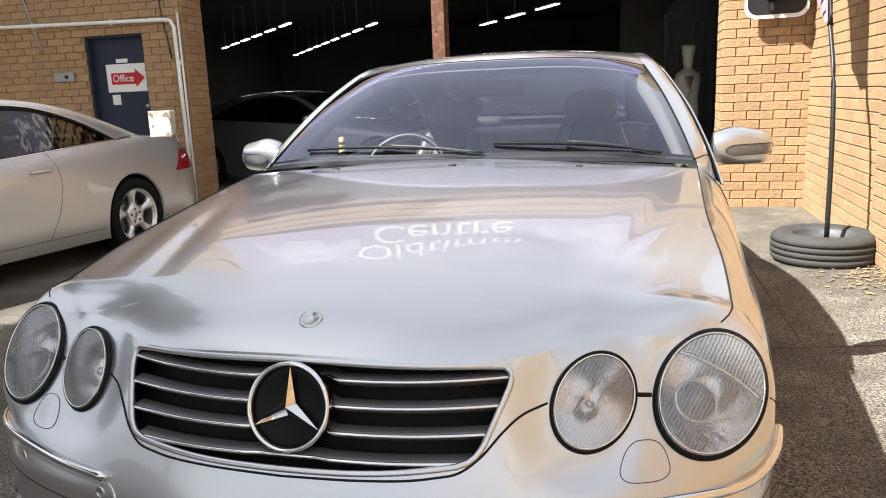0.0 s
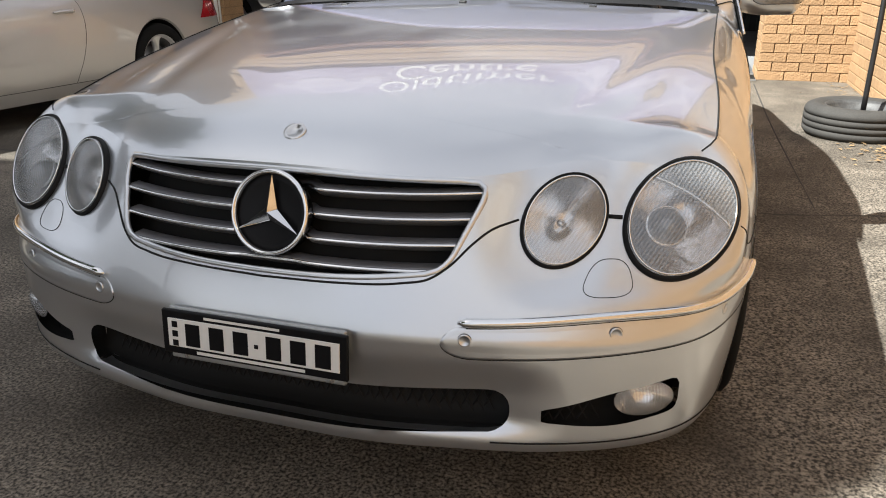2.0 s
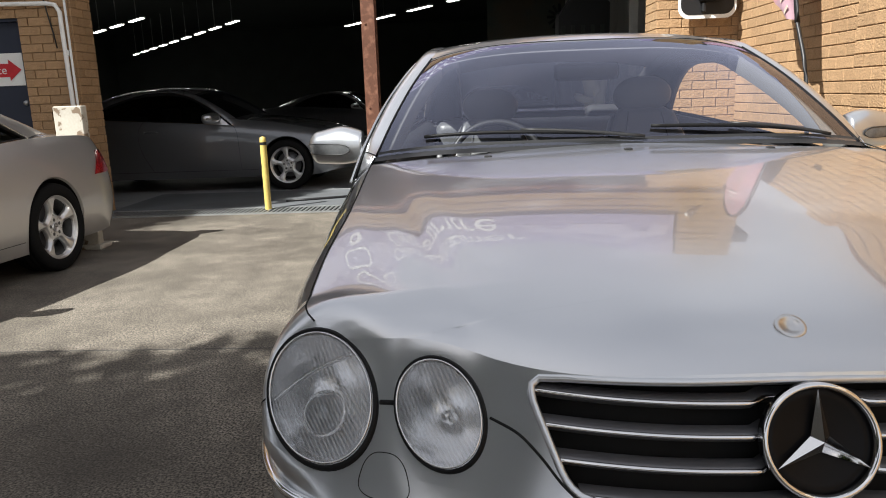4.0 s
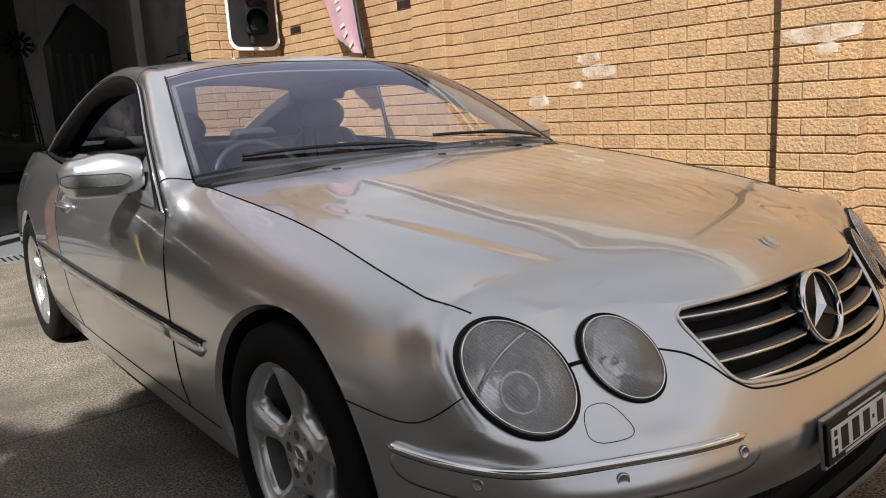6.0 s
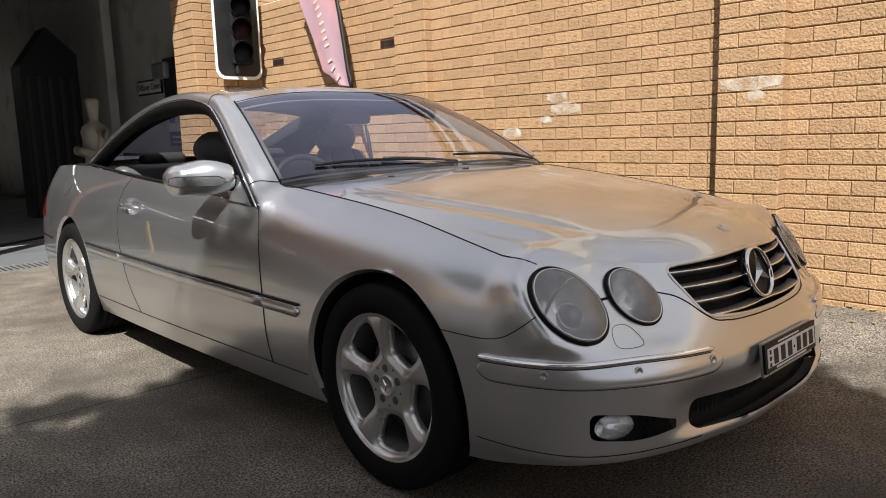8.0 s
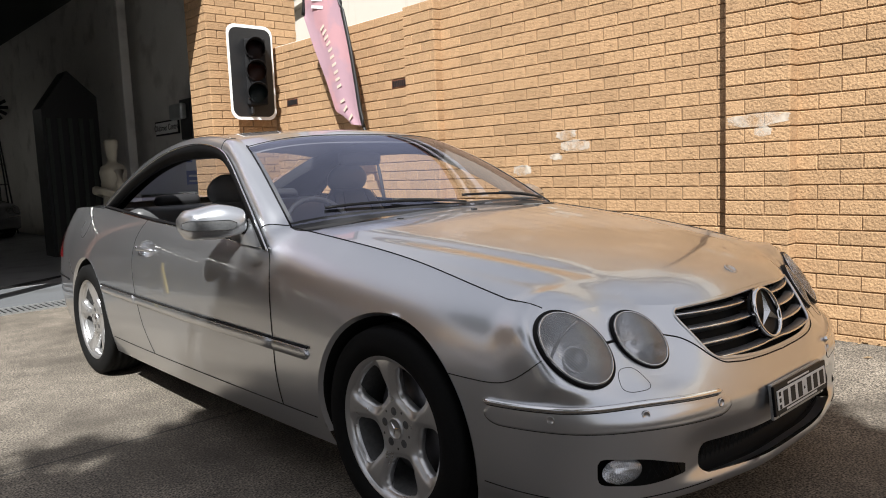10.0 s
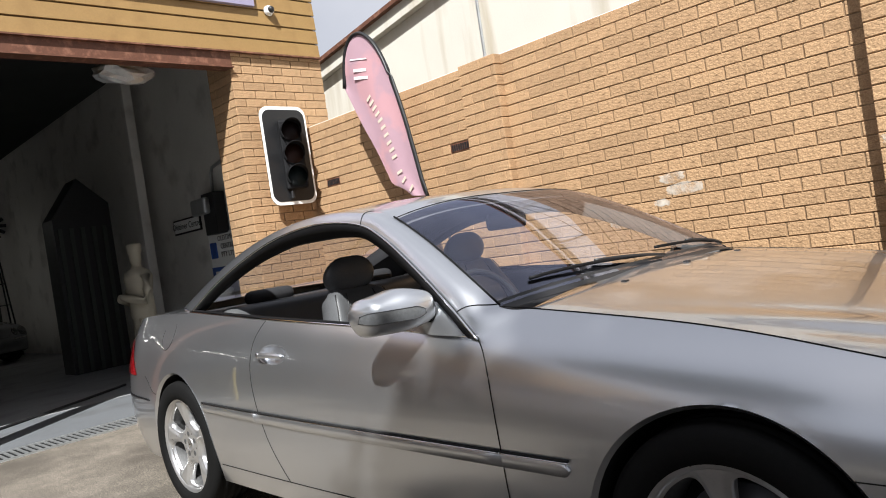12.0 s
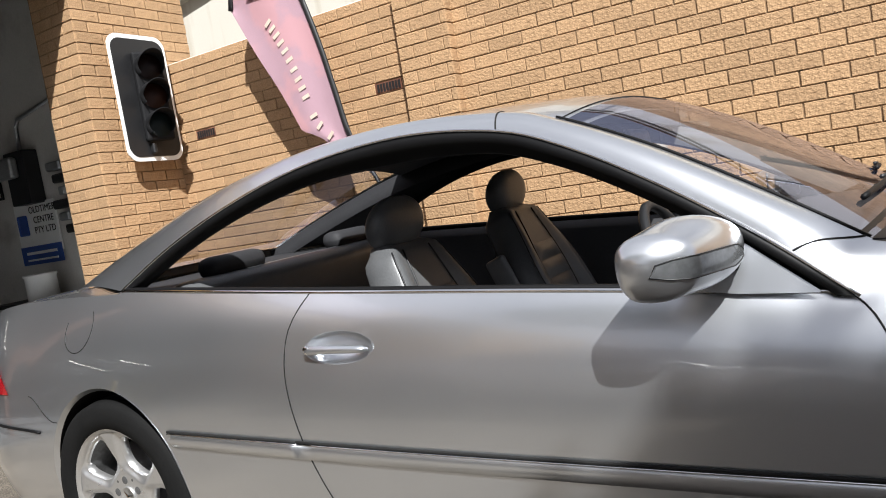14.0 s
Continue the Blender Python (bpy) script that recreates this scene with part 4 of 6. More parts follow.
        for i in range(n + 1):
            d = Vector(RAIL_D(9 * i / n))
            to = mid - d
            to.x = 0
            line.append(flip @ (d - to.normalized() * 0.005 + Vector((0.013, 0, 0))))
        part("chrome_trim", tube(line, 0.0042, 6), CHROME, car, smooth=True)
        pil = []
        for i in range(n + 1):
            t = 9 * i / n
            d, r = Vector(RAIL_D(t)), Vector(RAIL_R(t))
            pil.append([flip @ (d.lerp(r, k / 3) + Vector((-0.035, 0, -0.03))) for k in range(4)])
            pil[-1] = [p + Vector((0, 0, 0.012)) for p in pil[-1]] + [flip @ (r + Vector((-0.032, 0, -0.018 - 0.075 * smoothstep(0.0, 0.6, t))))]
        cut_at = round(n * 3.2 / 9)
        bm = grid_mesh(pil[:cut_at + 1])
        part("pillar_trim", bm, TRIM, car, smooth=True)
        part("quarter_trim", grid_mesh(pil[cut_at:]), CABIN, car, smooth=True)
        belt = [(flip @ (Vector((top_edge[i].x, rows[i][-1].y, rows[i][-1].z)) + Vector((-0.002, 0, 0.003)))) for i in range(len(rows)) if 1.6 < top_edge[i].y < 3.76 and ss[i] < _len[16]]
        belt = [flip @ Vector((abs(p.x), p.y, p.z)) for p in belt]
        belt = [Vector((sg * (rows[i][-1].x - 0.004), rows[i][-1].y, rows[i][-1].z + 0.004)) for i in range(len(rows)) if 1.6 < rows[i][-1].y < 3.76 and ss[i] < _len[16]]
        part("belt_trim", tube(belt, 0.006, 6), CHROME, car, smooth=True)
        part("belt_seal", tube([p + Vector((-sg * 0.014, 0, 0.002)) for p in belt], 0.010, 6), SEAL, car, smooth=True)
        edge = [flip @ (Vector(RAIL_R(3 * i / 20)) + Vector((-0.004, 0, 0.003))) for i in range(21)]
        part("glass_seal", tube(edge, 0.0035, 6), SEAL, car, smooth=True)
        inner = [[Vector((p.x - sg * 0.03, p.y, p.z - 0.01)), Vector((p.x - sg * 0.10, p.y, p.z - 0.04)), Vector((p.x - sg * 0.11, p.y, 0.35))] for p in belt]
        part("door_card", grid_mesh(inner), CABIN, car, smooth=True)
        if not hero:
            side_rows = []
            for p in belt[::2]:
                t = find(lambda k: RAIL_D(k)[1], p.y, 0.0, 9.0)
                d = Vector(RAIL_D(t))
                side_rows.append([Vector((p.x - sg * 0.006, p.y, p.z)), Vector((sg * (d.x - 0.006), d.y, d.z))])
            part("side_window", grid_mesh(side_rows), SIDE_GLASS, car)
    part("header_seal", tube([roof_point(2.94, q2 / 10) if q2 >= 0 else Matrix.Diagonal((-1, 1, 1, 1)) @ roof_point(2.94, -q2 / 10) for q2 in range(-10, 11)], 0.003, 6), SEAL, car, smooth=True)
    scuttle = []
    for k in range(-16, 17):
        q2 = abs(k) / 16
        p = roof_point(0.0, q2)
        w = roof_point(0.10, q2)
        sg = 1 if k >= 0 else -1
        scuttle.append([Vector((sg * p.x, p.y - 0.03, p.z - 0.012)), Vector((sg * p.x, p.y + 0.005, p.z + 0.001)), Vector((sg * w.x, w.y, w.z + 0.003))])
    part("scuttle", grid_mesh(scuttle), BLACK, car, smooth=True)
    # cabin
    part("cabin_floor", solid(-0.78, 0.78, 1.42, 4.2, 0.24, 0.30), CABIN, car)
    bm = grid_mesh([[Vector((x, y, z - 0.03 * (x / 0.78) ** 2)) for x in [k / 10 * 0.78 - 0.78 for k in range(21)]] for y, z in ((1.43, 0.93), (1.6, 0.955), (1.78, 0.95), (1.88, 0.90), (1.90, 0.80), (1.84, 0.5))])
    part("dashboard", bm, CABIN, car, smooth=True)
    part("parcel_shelf", solid(-0.70, 0.70, 3.62, 4.26, 0.93, 0.975, 0.01), CABIN, car)
    part("rear_bench", solid(-0.68, 0.68, 3.05, 3.62, 0.35, 0.60, 0.06, 3), LEATHER, car, smooth=True)
    part("rear_backrest", solid(-0.68, 0.68, 3.50, 3.68, 0.55, 1.0, 0.06, 3), LEATHER, car, smooth=True)
    for x in (-0.36, 0.36):
        part("rear_headrest", solid(x - 0.14, x + 0.14, 3.58, 3.69, 0.985, 1.065, 0.038, 3), CABIN, car, smooth=True)
    if hero:
        build_seat(car, -0.37, 2.69, -21, -0.085)
        build_seat(car, 0.37, 2.62, -22, -0.05)
        wheel_m = pose(-0.37, 2.0, 0.87, 66, 0, 0)
        part("steering_wheel", tube([wheel_m @ Vector((0.185 * math.cos(k * math.pi / 24), 0.185 * math.sin(k * math.pi / 24), 0)) for k in range(48)], 0.014, 8, closed=True), BLACK, car, smooth=True)
        part("steering_hub", solid(-0.17, 0.17, -0.06, 0.05, -0.03, 0.015, 0.015, 2, wheel_m), LEATHER, car, smooth=True)
        part("rear_view_mirror", solid(-0.13, 0.13, 2.16, 2.19, 1.19, 1.26, 0.02, 2), BLACK, car, smooth=True)
    else:
        for x in (-0.37, 0.37):
            part("front_seat", solid(x - 0.24, x + 0.24, 2.6, 2.75, 0.5, 1.12, 0.06, 2), LEATHER, car, smooth=True)
    part("centre_console", solid(-0.11, 0.11, 1.85, 3.0, 0.35, 0.66, 0.03, 2), CABIN, car, smooth=True)
    # lamps and tail lamps
    for sg in (1, -1):
        for key in LAMPS:
            build_lamp(car, key, sg)
        tail = []
        for i in range(9):
            z = 0.675 + 0.185 * i / 8
            sa = find(lambda k: shell(k, z).y, 4.40 + (z - 0.675) * 1.0, _len[13], _len[17])
            tail.append([Vector((sg * (p.x + 0.004), p.y + 0.004, p.z)) for p in [shell(sa + (_len[18] - 0.12 - sa) * k / 20, z) for k in range(21)]])
        part("tail_lamp", grid_mesh(tail), RED_LENS, car, "red tail lamp cluster", smooth=True)
    details(car, hero, paint)
    car.matrix_world = m
    return car


def seam(car, points, r=0.0022, mat=None, name="panel_gap"):
    points = [nacelle(p) if p.y < 0.9 and p.z > 0.4 else p for p in points if p.y > 0.6 or p.z < 0.5 or off_lamps(p)]
    return part(name, tube(points, r, 6), mat or DARK, car, smooth=True)


def details(car, hero, paint):
    flip = lambda p, sg: Vector((sg * p.x, p.y, p.z))
    # dark panel gaps, both sides
    for sg in (1, -1):
        door_f = curve([(0.29, 1.526), (0.40, 1.528), (0.50, 1.531), (0.60, 1.536), (0.70, 1.544), (0.77, 1.556), (0.82, 1.573), (0.85, 1.590), (0.872, 1.611)])
        seam(car, [flip(side_point(door_f(z), z, 0.0008), sg) for z in np.linspace(0.29, 0.872, 36)], 0.0019)
        door_r = curve([(0.29, 2.765), (0.36, 2.80), (0.45, 2.85), (0.56, 2.90), (0.68, 2.93), (0.8, 2.935), (0.88, 2.918), (0.93, 2.888), (0.958, 2.865)])
        seam(car, [flip(side_point(door_r(z), z, 0.0003), sg) for z in np.linspace(0.29, 0.955, 24)], 0.0018)
        seam(car, [flip(side_point(y, 0.288, 0.0005), sg) for y in np.linspace(1.30, 3.38, 30)], 0.0022)
        edge = []
        for k in range(50):
            s = find(lambda q: shell(q, top_z(q)).y, 0.365 + (1.573 - 0.365) * k / 49, _len[4], _len[12])
            p = shell(s, top_z(s))
            edge.append(flip(p + Vector((0, 0, 0.001)), sg))
        seam(car, edge, 0.0019)
        pil = [flip(rail_at(foot(k / 10), k / 10) + Vector((0.0006, 0, 0.0006)), sg) for k in range(11)]
        seam(car, pil, 0.002)
        roofj = [flip(Vector(RAIL_D(4.0)).lerp(Vector(RAIL_R(4.0)), k / 8) + Vector((0.6, 0, 0.8)).normalized() * (0.0225 * math.sin(math.pi * k / 8)), sg) for k in range(9)]
        seam(car, roofj, 0.0022)
        bump_z = curve([(0.29, 0.675), (0.315, 0.646), (0.34, 0.622), (0.36, 0.604), (0.385, 0.588), (0.42, 0.577), (0.46, 0.5725), (0.52, 0.573), (0.603, 0.576)])
        seam(car, [flip(side_point(y, bump_z(y), 0.0005), sg) for y in np.linspace(0.29, 0.603, 28)], 0.0016)
        # rubbing strip with chrome line, in two lengths
        for a, b in ((1.295, 1.534), (1.540, 2.926), (2.931, 3.447)) if hero else ():
            ys = np.linspace(a, b, 24)
            zc = lambda y: 0.522 + (y - 1.295) * 0.018
            pad = []
            for y in ys:
                c = min(y - 1.295, 3.447 - y)
                hh = 0.024 * min(1.0, (max(c, 0.0) / 0.03) ** 0.5 + 0.15)
                p = side_point(y, zc(y))
                pad.append([Vector((sg * (p.x + o), y, zc(y) + w * hh)) for o, w in ((-0.004, -1), (0.006, -0.8), (0.010, 0.0), (0.009, 0.6), (0.006, 0.85), (-0.004, 1))])
            bm = grid_mesh(pad)
            bm.faces.new([v for v in list(bm.verts)[:6]]); bm.faces.new([v for v in list(bm.verts)[-6:]])
            part("rub_strip", bm, paint, car, smooth=True)
            part("chrome_line", tube([flip(side_point(y, zc(y) + 0.021, 0.008), sg) for y in ys], 0.002, 6), CHROME, car, smooth=True)
            seam(car, [flip(side_point(y, zc(y) + 0.0265, 0.005), sg) for y in ys], 0.0042)
        # door handle in its dish
        cy, cz = HANDLE_Y, HANDLE_Z
        if hero:
            dish = []
            for k in range(33):
                a = 2 * math.pi * k / 32
                dish.append([flip(side_point(cy + 0.110 * q * math.cos(a), cz + 0.040 * q * math.sin(a), d), sg) for q, d in ((1.03, 0.0006), (1.0, 0.0), (0.96, -0.003), (0.85, -0.012), (0.65, -0.021), (0.4, -0.025), (0.02, -0.026))])
            part("handle_dish", grid_mesh(dish), paint, car, smooth=True)
        bar = [flip(side_point(cy - 0.098 + 0.198 * k / 14, cz - 0.004 + 0.004 * math.sin(math.pi * k / 14), 0.004 + 0.013 * math.sin(math.pi * k / 14) ** 0.6), sg) for k in range(15)]
        handle = part("door_handle", tube(bar, lambda u: (0.0125 + 0.0045 * u) * min(1.0, 0.45 + 8 * u, 0.6 + 5 * (1 - u)), 12, flat=0.75), paint, car, "painted pull handle with a chrome insert", smooth=True)
        part("chrome_insert", tube([p + Vector((sg * 0.0085, 0, 0.001)) for p in bar[2:-3]], 0.0042, 8), CHROME, handle, smooth=True)
        part("door_lock", lathe([(0.0, 0.012), (0.004, 0.011), (0.005, 0.006), (0.004, 0.0)], 16), CHROME, handle, smooth=True).matrix_local = Matrix.Translation(flip(side_point(cy + 0.086, cz, 0.020), sg)) @ pose(0, 0, 0, 0, 0, 0 if sg > 0 else 180)
        build_mirror(car, sg)
        flap = [flip(side_point(3.93 + 0.085 * math.cos(a), 0.90 + 0.075 * math.sin(a), 0.0003), sg) for a in [math.pi * (0.75 + 1.35 * k / 20) for k in range(21)]]
        if sg < 0:
            seam(car, flap, 0.0016)
        if hero:
            seam(car, [flip(side_point(y, 0.675 - 0.085 * (1 - smoothstep(4.08, 4.25, y)), 0.0004), sg) for y in np.linspace(4.06, 4.25, 12)], 0.0018)
            seam(car, [flip(side_point(y, 0.548 + 0.02 * (y - 4.2), 0.003), sg) for y in np.linspace(4.19, 4.6, 14)], 0.005, SEAL, "bumper_strip")
        # bumper trim: chrome strip and pad
        s0, s1 = find(lambda k: shell(k, 0.5).x, 0.378, 0, _len[8]), find(lambda k: shell(k, 0.5).y, 0.475, _len[5], _len[9])
        rise = lambda s: 0.009 + 0.011 * smoothstep(s0, s0 + 0.35, s)
        strip = [shell(q, 0.502 + rise(q)) + shell_normal(q, 0.502) * 0.006 for q in np.linspace(s0, s1, 51)]
        part("bumper_chrome", tube([flip(p, sg) for p in strip], lambda u: 0.0092 * min(1, (min(u, 1 - u) / 0.03) ** 0.5 + 0.3), 8), CHROME, car, "bright chrome bumper strip", smooth=True)
        seam(car, [flip(p + Vector((0, 0, -0.0095)), sg) for p in strip[1:-1]], 0.0022)
        padrows = []
        for k in range(51):
            u = 0.5 - 0.5 * math.cos(math.pi * k / 50)
            s = s0 - 0.03 + (s1 - s0 + 0.03) * u
            hh = 0.031 * max(1 - (1 - min(min(u, 1 - u) / 0.075, 1.0)) ** 2, 0.003) ** 0.5
            padrows.append([flip(shell(s, 0.468 + rise(s) + w * hh) + shell_normal(s, 0.468) * o, sg) for o, w in ((-0.003, -1), (0.0008, -0.97), (0.0018, -0.8), (0.0018, 0.8), (0.0008, 0.97), (-0.003, 1))])
        part("bumper_pad", grid_mesh(padrows), paint, car, smooth=True)
        seam(car, [r[0] + (r[1] - r[0]) * 0.8 for r in padrows], 0.0014)
        for x, z in ((0.392, 0.474), (0.648, 0.476), (0.829, 0.472)):
            s = find(lambda k: shell(k, z).x, x, 0, _len[8])
            nn = shell_normal(s, z)
            c = flip(shell(s, z + rise(s)) + nn * 0.0022, sg)
            nn = flip(nn, sg)
            ob = part("parking_sensor", lathe([(-0.003, 0.012), (-0.0005, 0.0115), (-0.0005, 0.009), (-0.001, 0.0088), (-0.001, 0.0)], 20, "z"), paint, car, smooth=True)
            ob.matrix_local = Matrix.Translation(c) @ nn.to_track_quat("Z", "Y").to_matrix().to_4x4()
            ring = [c - nn * 0.0035 + v for v in [nn.orthogonal().normalized() * 0.0125 * math.cos(a) + nn.cross(nn.orthogonal().normalized()) * 0.0125 * math.sin(a) for a in [2 * math.pi * k / 20 for k in range(20)]]]
            part("sensor_gap", tube(ring, 0.0006, 5, closed=True), SLAT, car)
        # washer flap outline
        loop = []
        for k in range(40):
            a = 2 * math.pi * k / 40
            dx, dz = 0.043 * math.copysign(abs(math.cos(a)) ** 0.7, math.cos(a)), 0.032 * math.copysign(abs(math.sin(a)) ** 0.7, math.sin(a))
            dx *= 1 - 0.25 * dz / 0.032
            loop.append(nacelle(flip(front_point(0.622 + dx * 0.90, 0.578 + dz * 0.90, 0.0004), sg)))
        part("washer_flap_gap", tube(loop, 0.0008, 5, closed=True), DARK, car)
        # gap from the grille surround to the lamps
        line = curve([(0.0, 0.0, 0.560), (0.15, 0.15, 0.564), (0.27, 0.27, 0.5705), (0.32, 0.316, 0.578), (0.36, 0.348, 0.598), (0.41, 0.383, 0.633), (0.45, 0.412, 0.655), (0.49, 0.447, 0.667), (0.53, 0.485, 0.676)])
        seam(car, [flip(front_point(*line(0.53 * k / 66), 0.0003), sg) for k in range(67)], 0.0022)
        seam(car, [flip(front_point(0.56 + 0.012 * k, 0.670, 0.002), sg) for k in range(11)], 0.004)
    if not hero:
        return
    # grille: recess, blades, surround
    back = [[front_point(x if x >= 0 else -x, z, -0.06) for z in np.linspace(0.555, 0.745, 8)] for x in np.linspace(-0.40, 0.40, 41)]
    back = [[Vector((math.copysign(p.x, x), p.y, p.z)) for p in row] for x, row in zip(np.linspace(-0.40, 0.40, 41), back)]
    part("grille_back", grid_mesh(back), DARK, car, smooth=True)
    for z in (0.714, 0.673, 0.632, 0.591):
        xs = [x for x in np.linspace(-0.42, 0.42, 85) if grille_distance(x, z) < 0.003]
        blade, lead = [], []
        for x in xs:
            p = front_point(abs(x), z, -0.010)
            p = Vector((math.copysign(p.x, x), p.y + (0.022 if z > 0.60 else 0.004) * (1 - smoothstep(0.055, 0.085, abs(x))), p.z))
            lead.append(p)
            blade.append([p + Vector((0, 0.030, 0.004)), p + Vector((0, 0.004, 0.005)), p + Vector((0, -0.001, 0.002)), p + Vector((0, -0.001, -0.003)), p + Vector((0, 0.010, -0.012)), p + Vector((0, 0.030, -0.022))])
        bl = part("grille_blade", grid_mesh(blade), SLAT, car, "grey blade with a chrome edge", smooth=True)
        part("chrome_edge", tube([p + Vector((0, -0.0025, 0.001)) for p in lead], 0.0042, 8, flat=0.8), CHROME, bl, smooth=True)
    ring = []
    for k in range(120):
        a = 2 * math.pi * k / 120
        c = Vector((0.0, 0.645))
        lo, hi = 0.0, 0.6
        for _ in range(30):
            mid = (lo + hi) / 2
            lo, hi = (mid, hi) if grille_distance(c.x + mid * math.cos(a), c.y + mid * math.sin(a) * 0.5) < 0 else (lo, mid)
        x, z = lo * math.cos(a), c.y + lo * math.sin(a) * 0.5
        def lifted(x, z, out):
            p = front_point(abs(x), z, out)
            return Vector((math.copysign(p.x, x), p.y, p.z))
        ring.append(lifted(x, z, -0.004))
    part("grille_rim", tube(ring, 0.0065, 10, closed=True), paint, car, smooth=True)
    star = new("front_emblem")
    star.parent = car
    star.matrix_local = pose(0, 0.083, 0.668, 71, 0, 0)
    part("emblem_dish", lathe([(-0.02, 0.078), (0.0, 0.076), (-0.006, 0.06), (-0.008, 0.0)], 48, "z"), BLACK_PAINT, star, smooth=True)
    part("emblem_ring", lathe([(0.000, 0.0715), (0.008, 0.0735), (0.010, 0.0765), (0.007, 0.0805), (-0.008, 0.0815), (-0.008, 0.0715)], 64, "z"), CHROME, star, smooth=True)
    for k in range(3):
        a = math.pi / 2 + k * 2 * math.pi / 3
        d, w = Vector((math.cos(a), math.sin(a), 0)), Vector((-math.sin(a), math.cos(a), 0))
        bm = bmesh.new()
        tip, l, r, mid, back = [bm.verts.new(v) for v in (d * 0.072 + Vector((0, 0, 0.006)), w * 0.0125 + d * 0.008, w * -0.0125 + d * 0.008, Vector((0, 0, 0.014)), d * -0.006)]
        for f in ((tip, l, mid), (tip, mid, r), (l, back, mid), (back, r, mid), (tip, r, l), (l, r, back)):
            bm.faces.new(f)
        bmesh.ops.recalc_face_normals(bm, faces=list(bm.faces))
        part("emblem_arm", bm, CHROME, star)
    nb = Vector((0, -0.52, 0.85)).normalized()
    badge = part("bonnet_badge", lathe([(0.0, 0.023), (0.002, 0.0225), (0.0025, 0.016), (0.001, 0.0155), (0.001, 0.0)], 36, "z"), ALLOY, car, "small round silver bonnet badge", smooth=True)
    badge.matrix_local = Matrix.Translation((0, 0.199, bonnet_at(0, 0.199, 0.4, 0.74) + 0.001)) @ nb.to_track_quat("Z", "Y").to_matrix().to_4x4()
    # lower intake and fog lamps
    for x0, x1, z0, z1, nm in ((-0.485, 0.485, 0.255, 0.40, "intake_back"), (0.487, 0.80, 0.28, 0.41, "fog_back"), (-0.80, -0.487, 0.28, 0.41, "fog_back")):
        xs = np.linspace(x0, x1, 33)
        steps = [(z0, -0.004), (z0 + 0.004, -0.03)] + [(z, -0.055) for z in np.linspace(z0 + 0.006, z1, 5)] + [(z1 + 0.002, -0.004)]
        rows = [[Vector((math.copysign(p.x, x), p.y, p.z)) for p in [front_point(abs(x), z, out) for z, out in steps]] for x in xs]
        part(nm, grid_mesh(rows), DARK, car, smooth=True)
    sill = [[Vector((math.copysign(p.x, x), p.y, p.z)) for p in [front_point(abs(x), z, out) for z, out in ((0.290, -0.001), (0.293, -0.012), (0.296, -0.030), (0.304, -0.052))]] for x in np.linspace(-0.46, 0.46, 33)]
    part("intake_sill", grid_mesh(sill), paint, car, smooth=True)
    for sg in (1, -1):
        lip = [find(lambda k: shell(k, 0.276).x, 0.44, 0, _len[8]), find(lambda k: shell(k, 0.276).y, 0.50, _len[5], _len[9])]
        seam(car, [flip(shell(q, 0.276) + shell_normal(q, 0.276) * 0.0004, sg) for q in np.linspace(lip[0], lip[1], 40)], 0.0016, name="spoiler_gap")
        mesh_bars = bmesh.new()
        for k in range(5):
            x = 0.53 + 0.022 * k
            for dz in (-1, 1):
                pts = [flip(front_point(x + 0.02 * v, 0.345 + dz * 0.036 * v, -0.03), sg) for v in (-1, 0, 1)]
                seg = tube(pts, 0.002, 4)
                tmp = bpy.data.meshes.new("tmp"); seg.to_mesh(tmp); seg.free(); mesh_bars.from_mesh(tmp); bpy.data.meshes.remove(tmp)
        part("intake_mesh", mesh_bars, DARK, car)
        c = front_point(0.708, 0.352, -0.010)
        fog = new("fog_lamp"); fog.parent = car
        fog.matrix_local = Matrix.Translation(flip(c, sg)) @ flip(Vector((0.45, -0.88, 0.12)), sg).to_track_quat("Z", "Y").to_matrix().to_4x4()
        rows = [[Vector((0.058 * q * math.cos(a), 0.034 * q * math.sin(a), 0.014 * (1 - q * q))) for q in (1, 0.75, 0.5, 0.25, 0.01)] for a in [2 * math.pi * k / 32 for k in range(33)]]
        part("fog_lens", facing_out(grid_mesh(rows)), LENS, fog, smooth=True)
        rows = [[Vector((0.058 * q * math.cos(a), 0.034 * q * math.sin(a), -0.03 * (1 - q * q))) for q in (1, 0.75, 0.5, 0.25, 0.01)] for a in [2 * math.pi * k / 32 for k in range(33)]]
        part("fog_reflector", grid_mesh(rows), REFLECTOR, fog, smooth=True)
    mesh_bars = bmesh.new()
    for k in range(-20, 21):
        for dz in (-1, 1):
            x = k * 0.021
            pts = [Vector((x + 0.025 * v, front_point(abs(x), 0.325, -0.048).y, 0.325 + dz * 0.05 * v)) for v in (-1, 1)]
            seg = tube(pts, 0.002, 4)
            tmp = bpy.data.meshes.new("tmp"); seg.to_mesh(tmp); seg.free(); mesh_bars.from_mesh(tmp); bpy.data.meshes.remove(tmp)
    part("intake_mesh", mesh_bars, DARK, car)
    # number plate in a dealer frame; the writing is left as bars
    plate = new("number_plate"); plate.parent = car
    plate.matrix_local = pose(0, -0.018, 0.443, 84, 0, 0)
    part("plate_backing", solid(-0.186, 0.186, -0.056, 0.050, -0.012, 0.0, 0.004), STEEL, plate)
    part("plate_frame", solid(-0.195, 0.195, -0.042, 0.047, 0.001, 0.010, 0.003), BLACK_PAINT, plate)
    part("plate_face", solid(-0.180, 0.180, -0.026, 0.031, 0.008, 0.0125, 0.001), PLATE_WHITE, plate)
